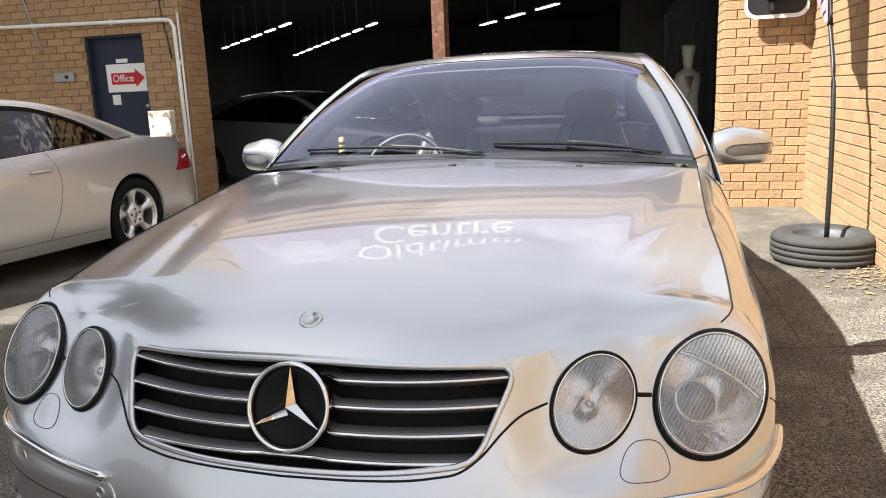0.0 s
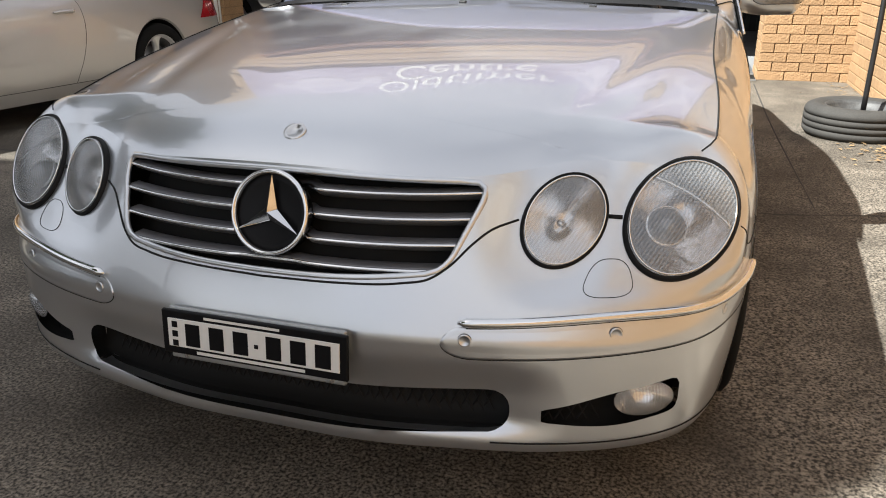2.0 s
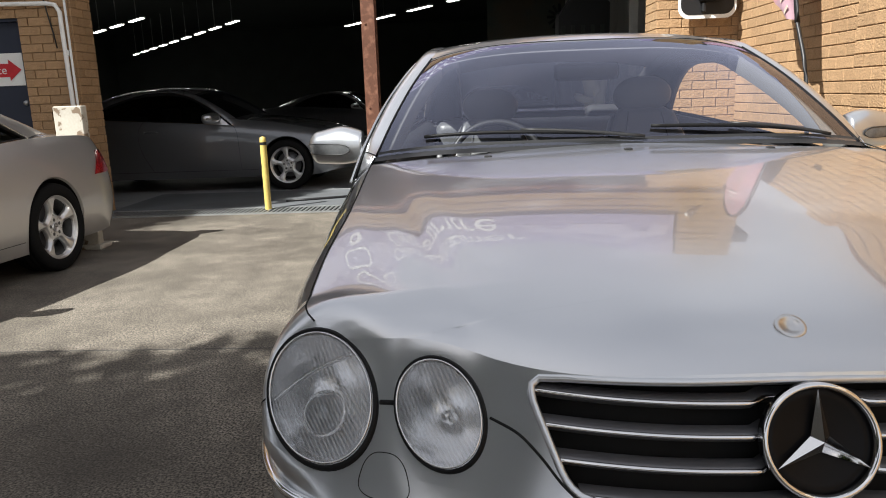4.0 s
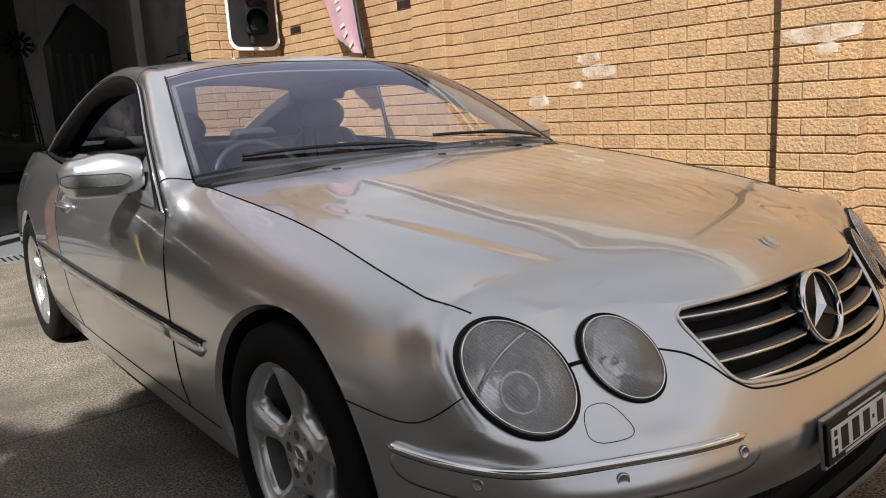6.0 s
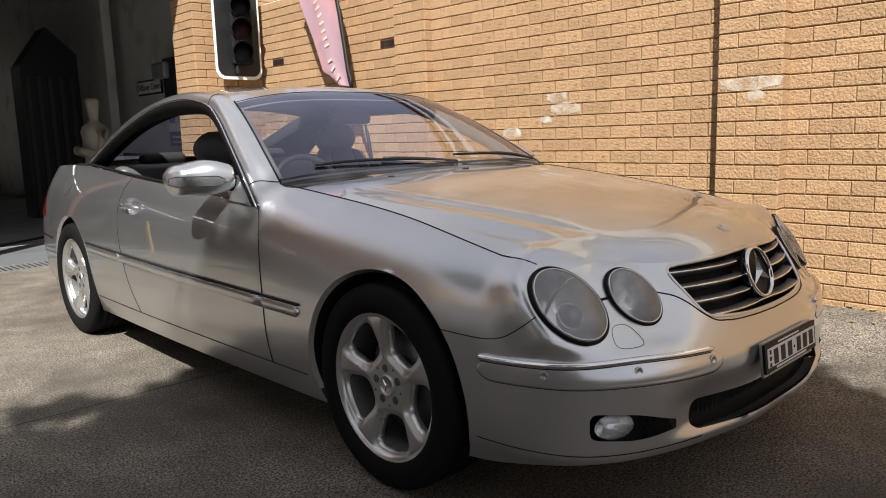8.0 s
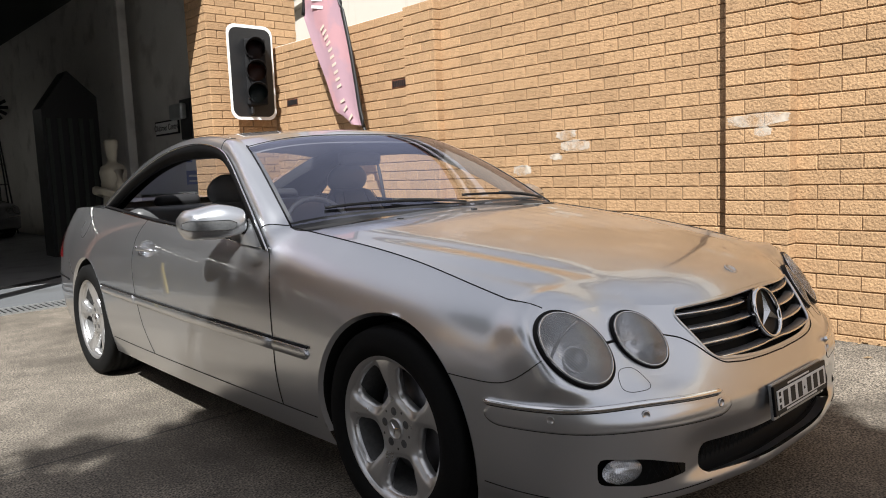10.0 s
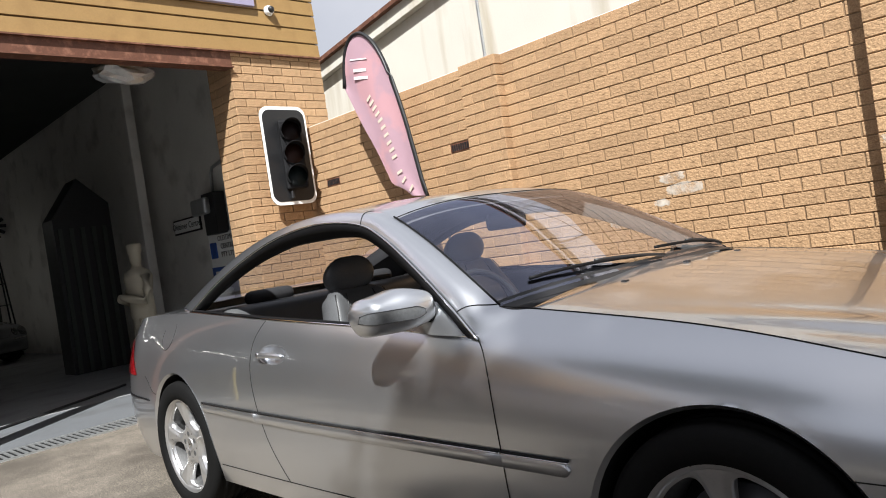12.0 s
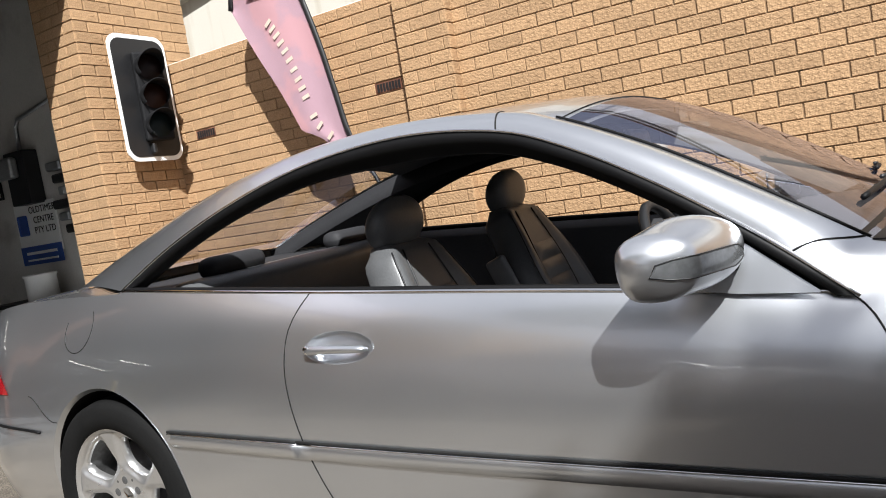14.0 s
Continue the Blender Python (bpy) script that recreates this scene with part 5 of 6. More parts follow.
    for k, x in enumerate((-0.125, -0.073, -0.021, 0.048, 0.098, 0.148)):
        part("plate_bar", solid(x - 0.0155, x + 0.0155, -0.021, 0.024, 0.012, 0.0135), BLACK_PAINT, plate)
    part("plate_dot", solid(0.008, 0.016, -0.004, 0.004, 0.012, 0.0135), BLACK_PAINT, plate)
    for z in (-0.018, 0.001, 0.020):
        part("plate_bar", solid(-0.170, -0.158, z - 0.006, z + 0.006, 0.012, 0.0135), BLACK_PAINT, plate)
    part("frame_print", solid(-0.10, 0.06, 0.036, 0.041, 0.0095, 0.0105), PLATE_WHITE, plate)
    part("frame_print", solid(-0.12, 0.11, -0.037, -0.031, 0.0095, 0.0105), PLATE_WHITE, plate)
    for x in (-0.15, 0.16):
        part("plate_screw", lathe([(0.0, 0.005), (0.003, 0.004), (0.003, 0.0)], 12, "z"), CHROME, plate).location = (x, -0.048, 0.0)
    # wipers and washer jets
    def on_glass(q, t, lift):
        p = roof_point(t, abs(q))
        return Vector((math.copysign(p.x, q), p.y - 0.6 * lift, p.z + 0.8 * lift))
    for q0, q1, t1 in ((0.10, -0.80, 0.30), (0.86, 0.14, 0.30)):
        arm = part("wiper_arm", tube([on_glass(q0 + (q1 - q0) * 0.55 * k / 8, 0.06 + t1 * 0.75 * k / 8, 0.014 + 0.006 * math.sin(math.pi * k / 8)) for k in range(9)], 0.006, 6), BLACK, car, smooth=True)
        part("wiper_blade", tube([on_glass(q0 + (q1 - q0) * (0.1 + 0.9 * k / 16), 0.16 + (t1 - 0.16) * k / 16, 0.009 + 0.006 * math.sin(math.pi * k / 16)) for k in range(17)], 0.0065, 6), SEAL, arm, smooth=True)
    for x in (-0.42, 0.0, 0.42):
        y = 1.36
        part("washer_jet", solid(x - 0.012, x + 0.012, y - 0.01, y + 0.01, bonnet_at(x, y, 0.79, 0.93) - 0.004, bonnet_at(x, y, 0.79, 0.93) + 0.006, 0.003), BLACK, car)


coupe = build_car("coupe_car", "silver metallic two-door coupe, windows down, parked on concrete", PAINT, True, Matrix())


# ---- the yard and its walls ----
def ground_z(x, y):
    """The yard: level, rising a little to the boundary wall."""
    up = 0.085 * smoothstep(1.0, 2.2, x) * (1 - smoothstep(2.0, 5.0, y))
    return up + 0.012 * math.sin(x * 0.5) * smoothstep(-8.0, -14.0, y)


xs = sorted(set([-120, -60, -30, -15] + list(np.linspace(-10, 6, 41)) + [10, 20, 40, 120]))
ys = sorted(set([-120, -60, -30, -15] + list(np.linspace(-10, 6.9, 43)) + [8, 9, 12, 20, 40, 120]))
tagged(part("ground", grid_mesh([[Vector((x, y, ground_z(x, y) - (0.02 if y > 7.2 else 0))) for y in ys] for x in xs]), CONCRETE, smooth=True, kind="structure"), "worn grey-brown concrete yard with stains", "ground")
for y in (2.42, -1.9):
    pts = [Vector((x, y + 0.012 * math.sin(x * 1.7), ground_z(x, y) + 0.0005)) for x in np.linspace(-9, 2.15, 60)]
    tagged(part("slab_joint", tube(pts, 0.006, 4, flat=0.4), JOINT, kind="structure"), "dark joint between concrete slabs", "joint")
pts = [Vector((1.35 + 0.01 * math.sin(y), y, ground_z(1.35, y) + 0.0005)) for y in np.linspace(-6, 6.4, 60)]
tagged(part("slab_joint", tube(pts, 0.006, 4, flat=0.4), JOINT, kind="structure"), "dark joint between concrete slabs", "joint")

BRICK_L, BRICK_H, PITCH_U, PITCH_V = 0.233, 0.0795, 0.240, 0.086


def brick_mesh(name, length):
    bm = bmesh.new()
    box(bm, 0.0, length, -0.007, 0.03, 0.0, BRICK_H)
    front = [f for f in bm.faces if f.normal.y < -0.9]
    bmesh.ops.inset_region(bm, faces=front, thickness=0.004, depth=0.0025)
    me = bpy.data.meshes.new(name)
    bm.to_mesh(me)
    bm.free()
    me.materials.append(BRICK)
    return me


BRICKS = {}


def brick_face(wall, m, length, height, near=None, holes=(), start=0.0):
    """Lays bricks on a wall's face: m carries the face (x along, y inwards, z up) into the world. near: the stretch of x and z in which bricks are parts."""
    rest_v, rest_f, count = [], [], 0
    rows = int(round(height / PITCH_V))
    for r in range(rows):
        z = start + r * PITCH_V
        cuts = [0.0]
        u = PITCH_U if r % 2 == 0 else PITCH_U / 2
        while u < length - 0.03:
            cuts.append(u)
            u += PITCH_U
        cuts.append(length + 0.01)
        for a, b in zip(cuts, cuts[1:]):
            spans = [(a, b - 0.0052)]
            for h0, h1, z0, z1 in holes:
                if z + BRICK_H > z0 + 0.01 and z < z1 - 0.01:
                    nxt = []
                    for p, q in spans:
                        if q <= h0 or p >= h1:
                            nxt.append((p, q))
                        else:
                            if h0 - p > 0.04:
                                nxt.append((p, h0))
                            if q - h1 > 0.04:
                                nxt.append((h1, q))
                    spans = nxt
            for p, q in spans:
                ln = round(q - p, 2)
                jit = random.uniform(-0.002, 0.002)
                if near and near[0] <= p <= near[1] and near[2] <= z <= near[3] and count < 300:
                    if ln not in BRICKS:
                        BRICKS[ln] = brick_mesh("brick", ln)
                    ob = new("brick", BRICKS[ln])
                    ob.parent = wall
                    ob.matrix_local = m @ Matrix.Translation((p, jit, z))
                    count += 1
                else:
                    base = len(rest_v)
                    for du, dy, dz in ((0, 0, 0), (q - p, 0, 0), (q - p, 0, BRICK_H), (0, 0, BRICK_H)):
                        rest_v.append(m @ Vector((p + du, 0.03, z + dz)))
                    for du, dy, dz in ((0, 0, 0), (q - p, 0, 0), (q - p, 0, BRICK_H), (0, 0, BRICK_H)):
                        rest_v.append(m @ Vector((p + du, -0.006 + jit, z + dz)))
                    e = 0.004
                    for du, dz in ((e, e), (q - p - e, e), (q - p - e, BRICK_H - e), (e, BRICK_H - e)):
                        rest_v.append(m @ Vector((p + du, -0.0095 + jit, z + dz)))
                    for k in range(4):
                        n = (k + 1) % 4
                        rest_f.append((base + k, base + n, base + 4 + n, base + 4 + k))
                        rest_f.append((base + 4 + k, base + 4 + n, base + 8 + n, base + 8 + k))
                    rest_f.append((base + 8, base + 9, base + 10, base + 11))
    if rest_v:
        me = bpy.data.meshes.new("bricks")
        me.from_pydata([tuple(v) for v in rest_v], [], rest_f)
        me.materials.append(BRICK)
        ob = new("bricks", me)
        ob.parent = wall
        ob["kind"] = "stuff"


WX = 2.185
PIER_X = WX - 0.11
PY = 6.7
# boundary wall: core slabs, then brick faces (x runs along the face, seen from the yard)
wall_east = part("wall_east", solid(WX - 0.001, WX + 0.23, 1.322, PY + 0.3, -0.3, 2.603), MORTAR, kind="structure")
tagged(wall_east, "cream rock-faced brick boundary wall with raked joints", "wall")
part("wall_core", solid(WX - 0.001, WX + 0.23, -9.0, 1.321, -0.3, 2.603), MORTAR, wall_east)
part("pier_core", solid(WX - 0.081, WX - 0.001, 3.864, 4.254, -0.3, 2.600), MORTAR, wall_east)
part("pier_core", solid(PIER_X - 0.001, WX - 0.001, 0.857, 1.226, -0.3, 2.600), MORTAR, wall_east)
part("wall_capping", solid(WX + 0.03, WX + 0.25, 4.26, PY - 0.02, 2.604, 2.622), WHITE, wall_east, "thin white capping")
part("wall_capping", solid(WX + 0.03, WX + 0.25, -9.0, 3.95, 2.604, 2.622), WHITE, wall_east)


def east(y, x=WX):
    """Along -y from y, on the face at x."""
    return Matrix(((0, 1, 0, x), (-1, 0, 0, y), (0, 0, 1, 0.0), (0, 0, 0, 1)))


# facade of the workshop
facade = part("wall_north", solid(1.395, 2.50, PY + 0.005, PY + 0.5, -0.3, 3.40), MORTAR, kind="structure")
tagged(facade, "cream brick pier beside the workshop opening", "wall")
facade_w = part("wall_north_2", solid(-4.50, -4.485, PY + 0.02, PY + 0.41, -0.6, 3.4), MORTAR, kind="structure")
tagged(facade_w, "cream brick workshop front with an office door", "wall")
part("wall_core", solid(-5.03, -4.50, PY + 0.005, PY + 0.41, -0.6, 3.4), MORTAR, facade_w)
part("wall_core", solid(-5.84, -5.03, PY + 0.005, PY + 0.41, 2.065, 3.4), MORTAR, facade_w)
part("wall_core", solid(-18.0, -5.84, PY + 0.005, PY + 0.41, -0.6, 3.4), MORTAR, facade_w)


def north(x, y=PY):
    return Matrix(((1, 0, 0, x), (0, 1, 0, y), (0, 0, 1, 0.0), (0, 0, 0, 1)))


def jamb(x, y, way):
    """A return face that looks along way * x, running inwards from y."""
    if way < 0:
        return Matrix(((0, 1, 0, x), (-1, 0, 0, y), (0, 0, 1, 0), (0, 0, 0, 1)))
    return Matrix(((0, -1, 0, x), (1, 0, 0, y), (0, 0, 1, 0), (0, 0, 0, 1)))


# ---- large signs and cladding above the opening ----
lintel = thing("steel_lintel", "red oxide steel lintel over the workshop opening", "lintel")
part("web", solid(-4.48, 1.40, PY - 0.02, PY + 0.02, 3.24, 3.385), REDOX, lintel)
part("flange", solid(-4.48, 1.40, PY - 0.06, PY + 0.10, 3.225, 3.24), REDOX, lintel)
part("flange", solid(-4.48, 2.50, PY - 0.06, PY + 0.10, 3.385, 3.40), REDOX, lintel)
cladding = thing("fascia_cladding", "ochre painted weatherboards above the workshop opening", "cladding")
part("backing", solid(-14.0, 2.50, PY + 0.02, PY + 0.4, 3.40, 5.02), YELLOW, cladding)
for k in range(10):
    bm = solid(-14.0, 2.52, -0.012, 0.012, 0, 0.150, 0.004, 1)
    ob = part("board", bm, YELLOW, cladding)
    ob.matrix_local = pose(0, PY - 0.002, 3.405 + 0.158 * k, -4, 0, 0)
post = thing("steel_post", "red oxide steel post in the middle of the opening", "post")
part("web", solid(-1.515, -1.485, 6.96, 7.12, -0.02, 3.3), REDOX, post)
part("flange", solid(-1.57, -1.43, 6.94, 6.955, -0.02, 3.3, 0.002, 1), REDOX, post)
part("flange", solid(-1.57, -1.43, 7.125, 7.14, -0.02, 3.3, 0.002, 1), REDOX, post)
for z in (0.25, 1.05, 1.9, 2.6):
    part("bolt", lathe([(0.0, 0.014), (-0.010, 0.012), (-0.010, 0.0)], 8, "y"), REDOX, post).location = (-1.53, 6.94, z)

SIGN_X = -1.55
sign = thing("fascia_sign", "purple workshop sign with white lettering and two drawn cars", "sign")
part("panel", solid(-5.2, 1.75, PY - 0.06, PY + 0.02, 3.885, 4.98, 0.005, 1), SIGN_PURPLE, sign)
up = lambda x, z: Matrix.Translation((x, PY - 0.064, z)) @ pose(0, 0, 0, 90, 0, 0)
lettering("word", "Oldtimer", 0.7, WHITE, up(SIGN_X, 4.66), sign)
lettering("word", "Centre", 0.7, WHITE, up(SIGN_X, 4.14), sign)


def drawn_car(cx, cz, flip):
    """A plain white car shape, side on."""
    pts = [(-0.75, 0.0), (-0.72, 0.18), (-0.42, 0.26), (-0.22, 0.46), (0.28, 0.46), (0.48, 0.27), (0.74, 0.20), (0.76, 0.0), (0.56, 0.0), (0.48, 0.13), (0.34, 0.13), (0.27, 0.0), (-0.30, 0.0), (-0.38, 0.13), (-0.52, 0.13), (-0.60, 0.0)]
    bm = bmesh.new()
    vs = [bm.verts.new((cx + flip * x * 1.25, PY - 0.062, cz + z * 1.5)) for x, z in pts]
    f = bm.faces.new(vs)
    r = bmesh.ops.extrude_face_region(bm, geom=[f])
    bmesh.ops.translate(bm, verts=[v for v in r["geom"] if isinstance(v, bmesh.types.BMVert)], vec=(0, -0.004, 0))
    bmesh.ops.triangulate(bm, faces=list(bm.faces))
    part("drawn_car", bm, SIGN_LILAC, sign)
    bm = bmesh.new()
    bm.faces.new([bm.verts.new((cx + flip * x * 1.25, PY - 0.069, cz + z * 1.5)) for x, z in ((-0.20, 0.28), (-0.12, 0.41), (0.22, 0.41), (0.34, 0.28))])
    part("drawn_window", bm, SIGN_PURPLE, sign)


drawn_car(-3.7, 4.2, 1)
drawn_car(0.75, 4.12, -1)

# office door, its sign, pipes on the brick front
door = thing("door_1", "dark blue office door, closed, in the brick front", "door")
door["kind"] = "structure"
DX0, DX1 = -5.84, -5.03
part("leaf", solid(DX0 + 0.02, DX1 - 0.02, PY + 0.10, PY + 0.145, 0.0, 2.035, 0.004, 1), DOOR_BLUE, door)
part("frame", solid(DX0, DX0 + 0.025, PY + 0.02, PY + 0.16, 0.0, 2.065), DOOR_BLUE, door)
part("frame", solid(DX1 - 0.025, DX1, PY + 0.02, PY + 0.16, 0.0, 2.065), DOOR_BLUE, door)
part("frame", solid(DX0 + 0.025, DX1 - 0.025, PY + 0.02, PY + 0.16, 2.035, 2.065), DOOR_BLUE, door)
part("door_knob", lathe([(0.0, 0.02), (-0.03, 0.015), (-0.035, 0.03), (-0.06, 0.025), (-0.065, 0.0)], 16, "y"), STEEL, door, smooth=True).location = (-5.10, PY + 0.10, 1.22)
osign = thing("office_sign", "white sign with a red arrow reading Office", "sign")
part("board", solid(-5.655, -5.02, PY + 0.088, PY + 0.098, 1.40, 1.73, 0.002, 1), WHITE, osign)
bm = bmesh.new()
bm.faces.new([bm.verts.new((x, PY + 0.084, z)) for x, z in ((-5.59, 1.49), (-5.59, 1.625), (-5.25, 1.625), (-5.25, 1.67), (-5.12, 1.56), (-5.25, 1.45), (-5.25, 1.49))])
part("arrow", bm, SIGN_RED, osign)
lettering("word", "Office", 0.12, WHITE, Matrix.Translation((-5.42, PY + 0.080, 1.558)) @ pose(0, 0, 0, 90, 0, 0), osign, 0.001)
notice = thing("door_notice", "small pale paper notice on the door", "notice", "door notices")
part("paper", solid(-5.61, -5.50, PY + 0.090, PY + 0.098, 1.25, 1.37), WHITE, notice)
notice = thing("door_notice", "small torn paper strip above the door sign", "notice", "door notices")
part("paper", solid(-5.50, -5.34, PY + 0.090, PY + 0.098, 1.745, 1.79), WHITE, notice)
bell = thing("letter_slot", "small grey metal box on the brick wall", "box")
part("case", solid(-6.30, -6.02, PY - 0.05, PY - 0.012, 1.55, 1.66, 0.006, 1), STEEL, bell)
part("button", lathe([(0.0, 0.025), (-0.012, 0.02), (-0.012, 0.0)], 14, "y"), BLACK, bell).location = (-6.12, PY - 0.05, 1.605)
pipe = thing("conduit_pipe", "white conduit pipe running over and down the bricks", "pipe")
part("pipe", tube([Vector(p) for p in ((-11, PY - 0.05, 2.32), (-6.37, PY - 0.05, 2.22), (-4.68, PY - 0.05, 2.185), (-4.60, PY - 0.05, 2.17), (-4.56, PY - 0.05, 2.10), (-4.55, PY - 0.05, 1.2), (-4.54, PY - 0.05, 0.0))], 0.022, 10), WHITE, pipe, smooth=True)
for x, z in ((-6.5, 2.222), (-5.4, 2.20), (-4.553, 1.7), (-4.545, 0.8)):
    part("clip", solid(x - 0.03, x + 0.03, PY - 0.055, PY - 0.005, z - 0.03, z + 0.03, 0.01, 1), WHITE, pipe)
pipe2 = thing("conduit_pipe", "thin white pipe down the brick corner", "pipe")
part("pipe", tube([Vector((-4.505, PY - 0.04, 2.25)), Vector((-4.505, PY - 0.04, 0.0))], 0.012, 8), WHITE, pipe2, smooth=True)
cable = thing("hanging_cable", "thin grey cable hanging on the brick wall", "cable", "hanging cables")
part("cable", tube([Vector((-6.75 + 0.3 * k / 8 + 0.02 * math.sin(k), PY - 0.03, 3.3 - 1.4 * k / 8)) for k in range(9)], 0.008, 6), STEEL, cable, smooth=True)
cable = thing("hanging_cable", "thin dark cable hanging beside the pipe", "cable", "hanging cables")
part("cable", tube([Vector((-4.78 + 0.12 * k / 8 + 0.015 * math.sin(k), PY - 0.03, 3.0 - 1.25 * k / 8)) for k in range(9)], 0.007, 6), BLACK, cable, smooth=True)
slab = thing("white_panel_post", "chipped white painted post standing behind the parked car", "post")
part("post", solid(-3.82, -3.58, 4.98, 5.06, 0.0, 1.17, 0.008, 1), CHIPPED, slab)
part("foot", solid(-3.86, -3.54, 4.92, 5.12, 0.0, 0.04, 0.008, 1), CHIPPED, slab)

# ---- workshop interior ----
tagged(part("floor", solid(-18, 2.5, 7.2, 36, -0.35, 0.012), FLOOR_IN, kind="structure"), "dark worn workshop floor", "floor")
tagged(part("threshold", solid(-4.48, 1.39, 6.98, 8.4, -0.2, 0.016), APRON, kind="structure"), "smooth grey concrete apron at the opening", "floor")
tagged(part("ceiling", solid(-18, 2.9, PY + 0.42, 36, 4.6, 4.8), DARK_WALL, kind="structure"), "workshop roof painted dark as shade", "ceiling")
tagged(part("wall_interior_east", solid(2.36, 2.5, PY + 0.5, 36, -0.3, 4.7), WALL_IN, kind="structure"), "grey rendered workshop wall", "wall")
tagged(part("wall_interior_west", solid(-18.2, -18, PY + 0.4, 36, -0.6, 4.7), DARK_WALL, kind="structure"), "workshop wall painted dark as shade", "wall")
tagged(part("wall_interior_north", solid(-18.2, 2.5, 36, 36.2, -0.6, 4.7), DARK_WALL, kind="structure"), "workshop back wall painted dark as shade", "wall")
for (x0, y0), (x1, y1) in (((-15.6, 26.3), (-8.6, 18.5)), ((-15.7, 33.0), (-6.6, 20.0)), ((-4.4, 23.5), (0.2, 16.4))):
    d = Vector((x1 - x0, y1 - y0, 0))
    n = max(int(d.length // 1.7), 1)
    for k in range(n):
        a = Vector((x0, y0, 3.4)) + d * (k / n)
        lamp = thing("strip_light", "pale strip light under the workshop roof painted dark as shade", "light", "workshop strip lights", Matrix.Translation(a) @ pose(0, 0, 0, 0, 0, math.degrees(math.atan2(d.y, d.x))))
        ln = d.length / n * 0.6
        part("tray", solid(0, ln, -0.07, 0.07, 0.02, 0.06), STEEL, lamp)
        part("tube", solid(0.02, ln - 0.02, -0.055, 0.055, 0.0, 0.02, 0.008, 1), FLUORO, lamp)
        part("hanger", solid(ln / 2 - 0.01, ln / 2 + 0.01, -0.01, 0.01, 0.06, 1.2), STEEL, lamp)
drain = thing("drain_grate", "long steel grated drain across the opening", "drain")
part("channel", solid(-4.47, 1.38, 6.62, 6.97, -0.12, 0.006), DARK, drain)
part("rim", solid(-4.47, 1.38, 6.60, 6.63, -0.05, 0.014), STEEL, drain)
part("rim", solid(-4.47, 1.38, 6.96, 6.985, -0.05, 0.017), STEEL, drain)
bar = bpy.data.meshes.new("bar")
bm = solid(-0.011, 0.011, 6.63, 6.96, -0.02, 0.014); bm.to_mesh(bar); bm.free()
bar.materials.append(STEEL)
for k in range(116):
    b = new("bar", bar)
    b.parent = drain
    b.location = (-4.44 + 0.05 * k, 0, 0)
hose = thing("black_cable", "black cable lying across the apron", "cable")
part("cable", tube([Vector((-2.6 + 3.4 * k / 12, 7.35 + 1.9 * (k / 12) ** 1.3, 0.030)) for k in range(13)], 0.014, 8), BLACK, hose, smooth=True)
bollard = thing("yellow_bollard", "short faded yellow post at the opening", "bollard")
part("post", lathe([(-0.1, 0.035), (0.74, 0.035), (0.78, 0.03), (0.79, 0.0)], 18, "z"), GUARD_YELLOW, bollard, smooth=True)
part("band", lathe([(0.70, 0.0365), (0.73, 0.0365)], 18, "z"), BLACK, bollard)
bollard.location = (-2.67, 6.85, 0.0)
roll = thing("roller_wrap", "crumpled clear sheet hanging under the lintel", "sheet")
bm = bmesh.new()
bmesh.ops.create_icosphere(bm, subdivisions=3, radius=0.2)
for v in bm.verts:
    v.co = Vector((v.co.x * 1.5, v.co.y * 0.7, v.co.z * 0.55)) * (1 + 0.35 * noise.noise(v.co * 9))
part("sheet", bm, STEEL, roll)
roll.location = (0.55, 7.2, 3.27)
for pts in ([(2.33, 8.4, 2.75), (2.33, 9.2, 2.62), (2.33, 9.25, 2.55), (2.33, 9.3, 2.1)],):
    cp = thing("wall_conduit", "grey conduit bending down the workshop wall", "pipe")
    part("pipe", tube([Vector(p) for p in pts], 0.022, 8), STEEL, cp, smooth=True)
meter = thing("switch_box", "black switch box on the workshop wall", "box")
part("case", solid(2.18, 2.35, 9.0, 9.35, 1.72, 2.28, 0.015, 2), BLACK, meter)
part("cover", solid(2.08, 2.18, 9.1, 9.5, 2.0, 2.22, 0.03, 2), STEEL, meter)
ws = thing("name_board", "small white framed board reading Oldtimer Centre", "sign")
part("frame", solid(2.325, 2.345, 9.75, 10.62, 1.84, 2.06, 0.004, 1), BLACK_PAINT, ws)
part("panel", solid(2.318, 2.324, 9.78, 10.59, 1.865, 2.035), WHITE, ws)
lettering("word", "Oldtimer Centre", 0.13, BLACK_PAINT, Matrix.Translation((2.315, 10.185, 1.95)) @ Matrix(((0, 0, -1, 0), (-1, 0, 0, 0), (0, 1, 0, 0), (0, 0, 0, 1))), ws, 0.001)
ls = thing("company_board", "white and blue company board on the workshop wall", "sign")
part("panel", solid(2.325, 2.345, 8.86, 9.60, 1.20, 1.74, 0.003, 1), WHITE, ls)
part("band", solid(2.320, 2.326, 8.86, 9.60, 1.08, 1.28), SIGN_BLUE, ls)
for k, wd in enumerate(("OLDTIMER", "CENTRE", "PTY LTD")):
    lettering("word", wd, 0.10, BLACK_PAINT, Matrix.Translation((2.318, 9.08, 1.66 - 0.11 * k)) @ Matrix(((0, 0, -1, 0), (-1, 0, 0, 0), (0, 1, 0, 0), (0, 0, 0, 1))), ls, 0.001)
part("crest", solid(2.318, 2.324, 9.38, 9.54, 1.40, 1.62, 0.02, 2), SIGN_BLUE, ls)
part("print_bar", solid(2.314, 2.319, 8.95, 9.5, 1.19, 1.22), WHITE, ls)
part("print_bar", solid(2.314, 2.319, 8.95, 9.5, 1.12, 1.14), WHITE, ls)
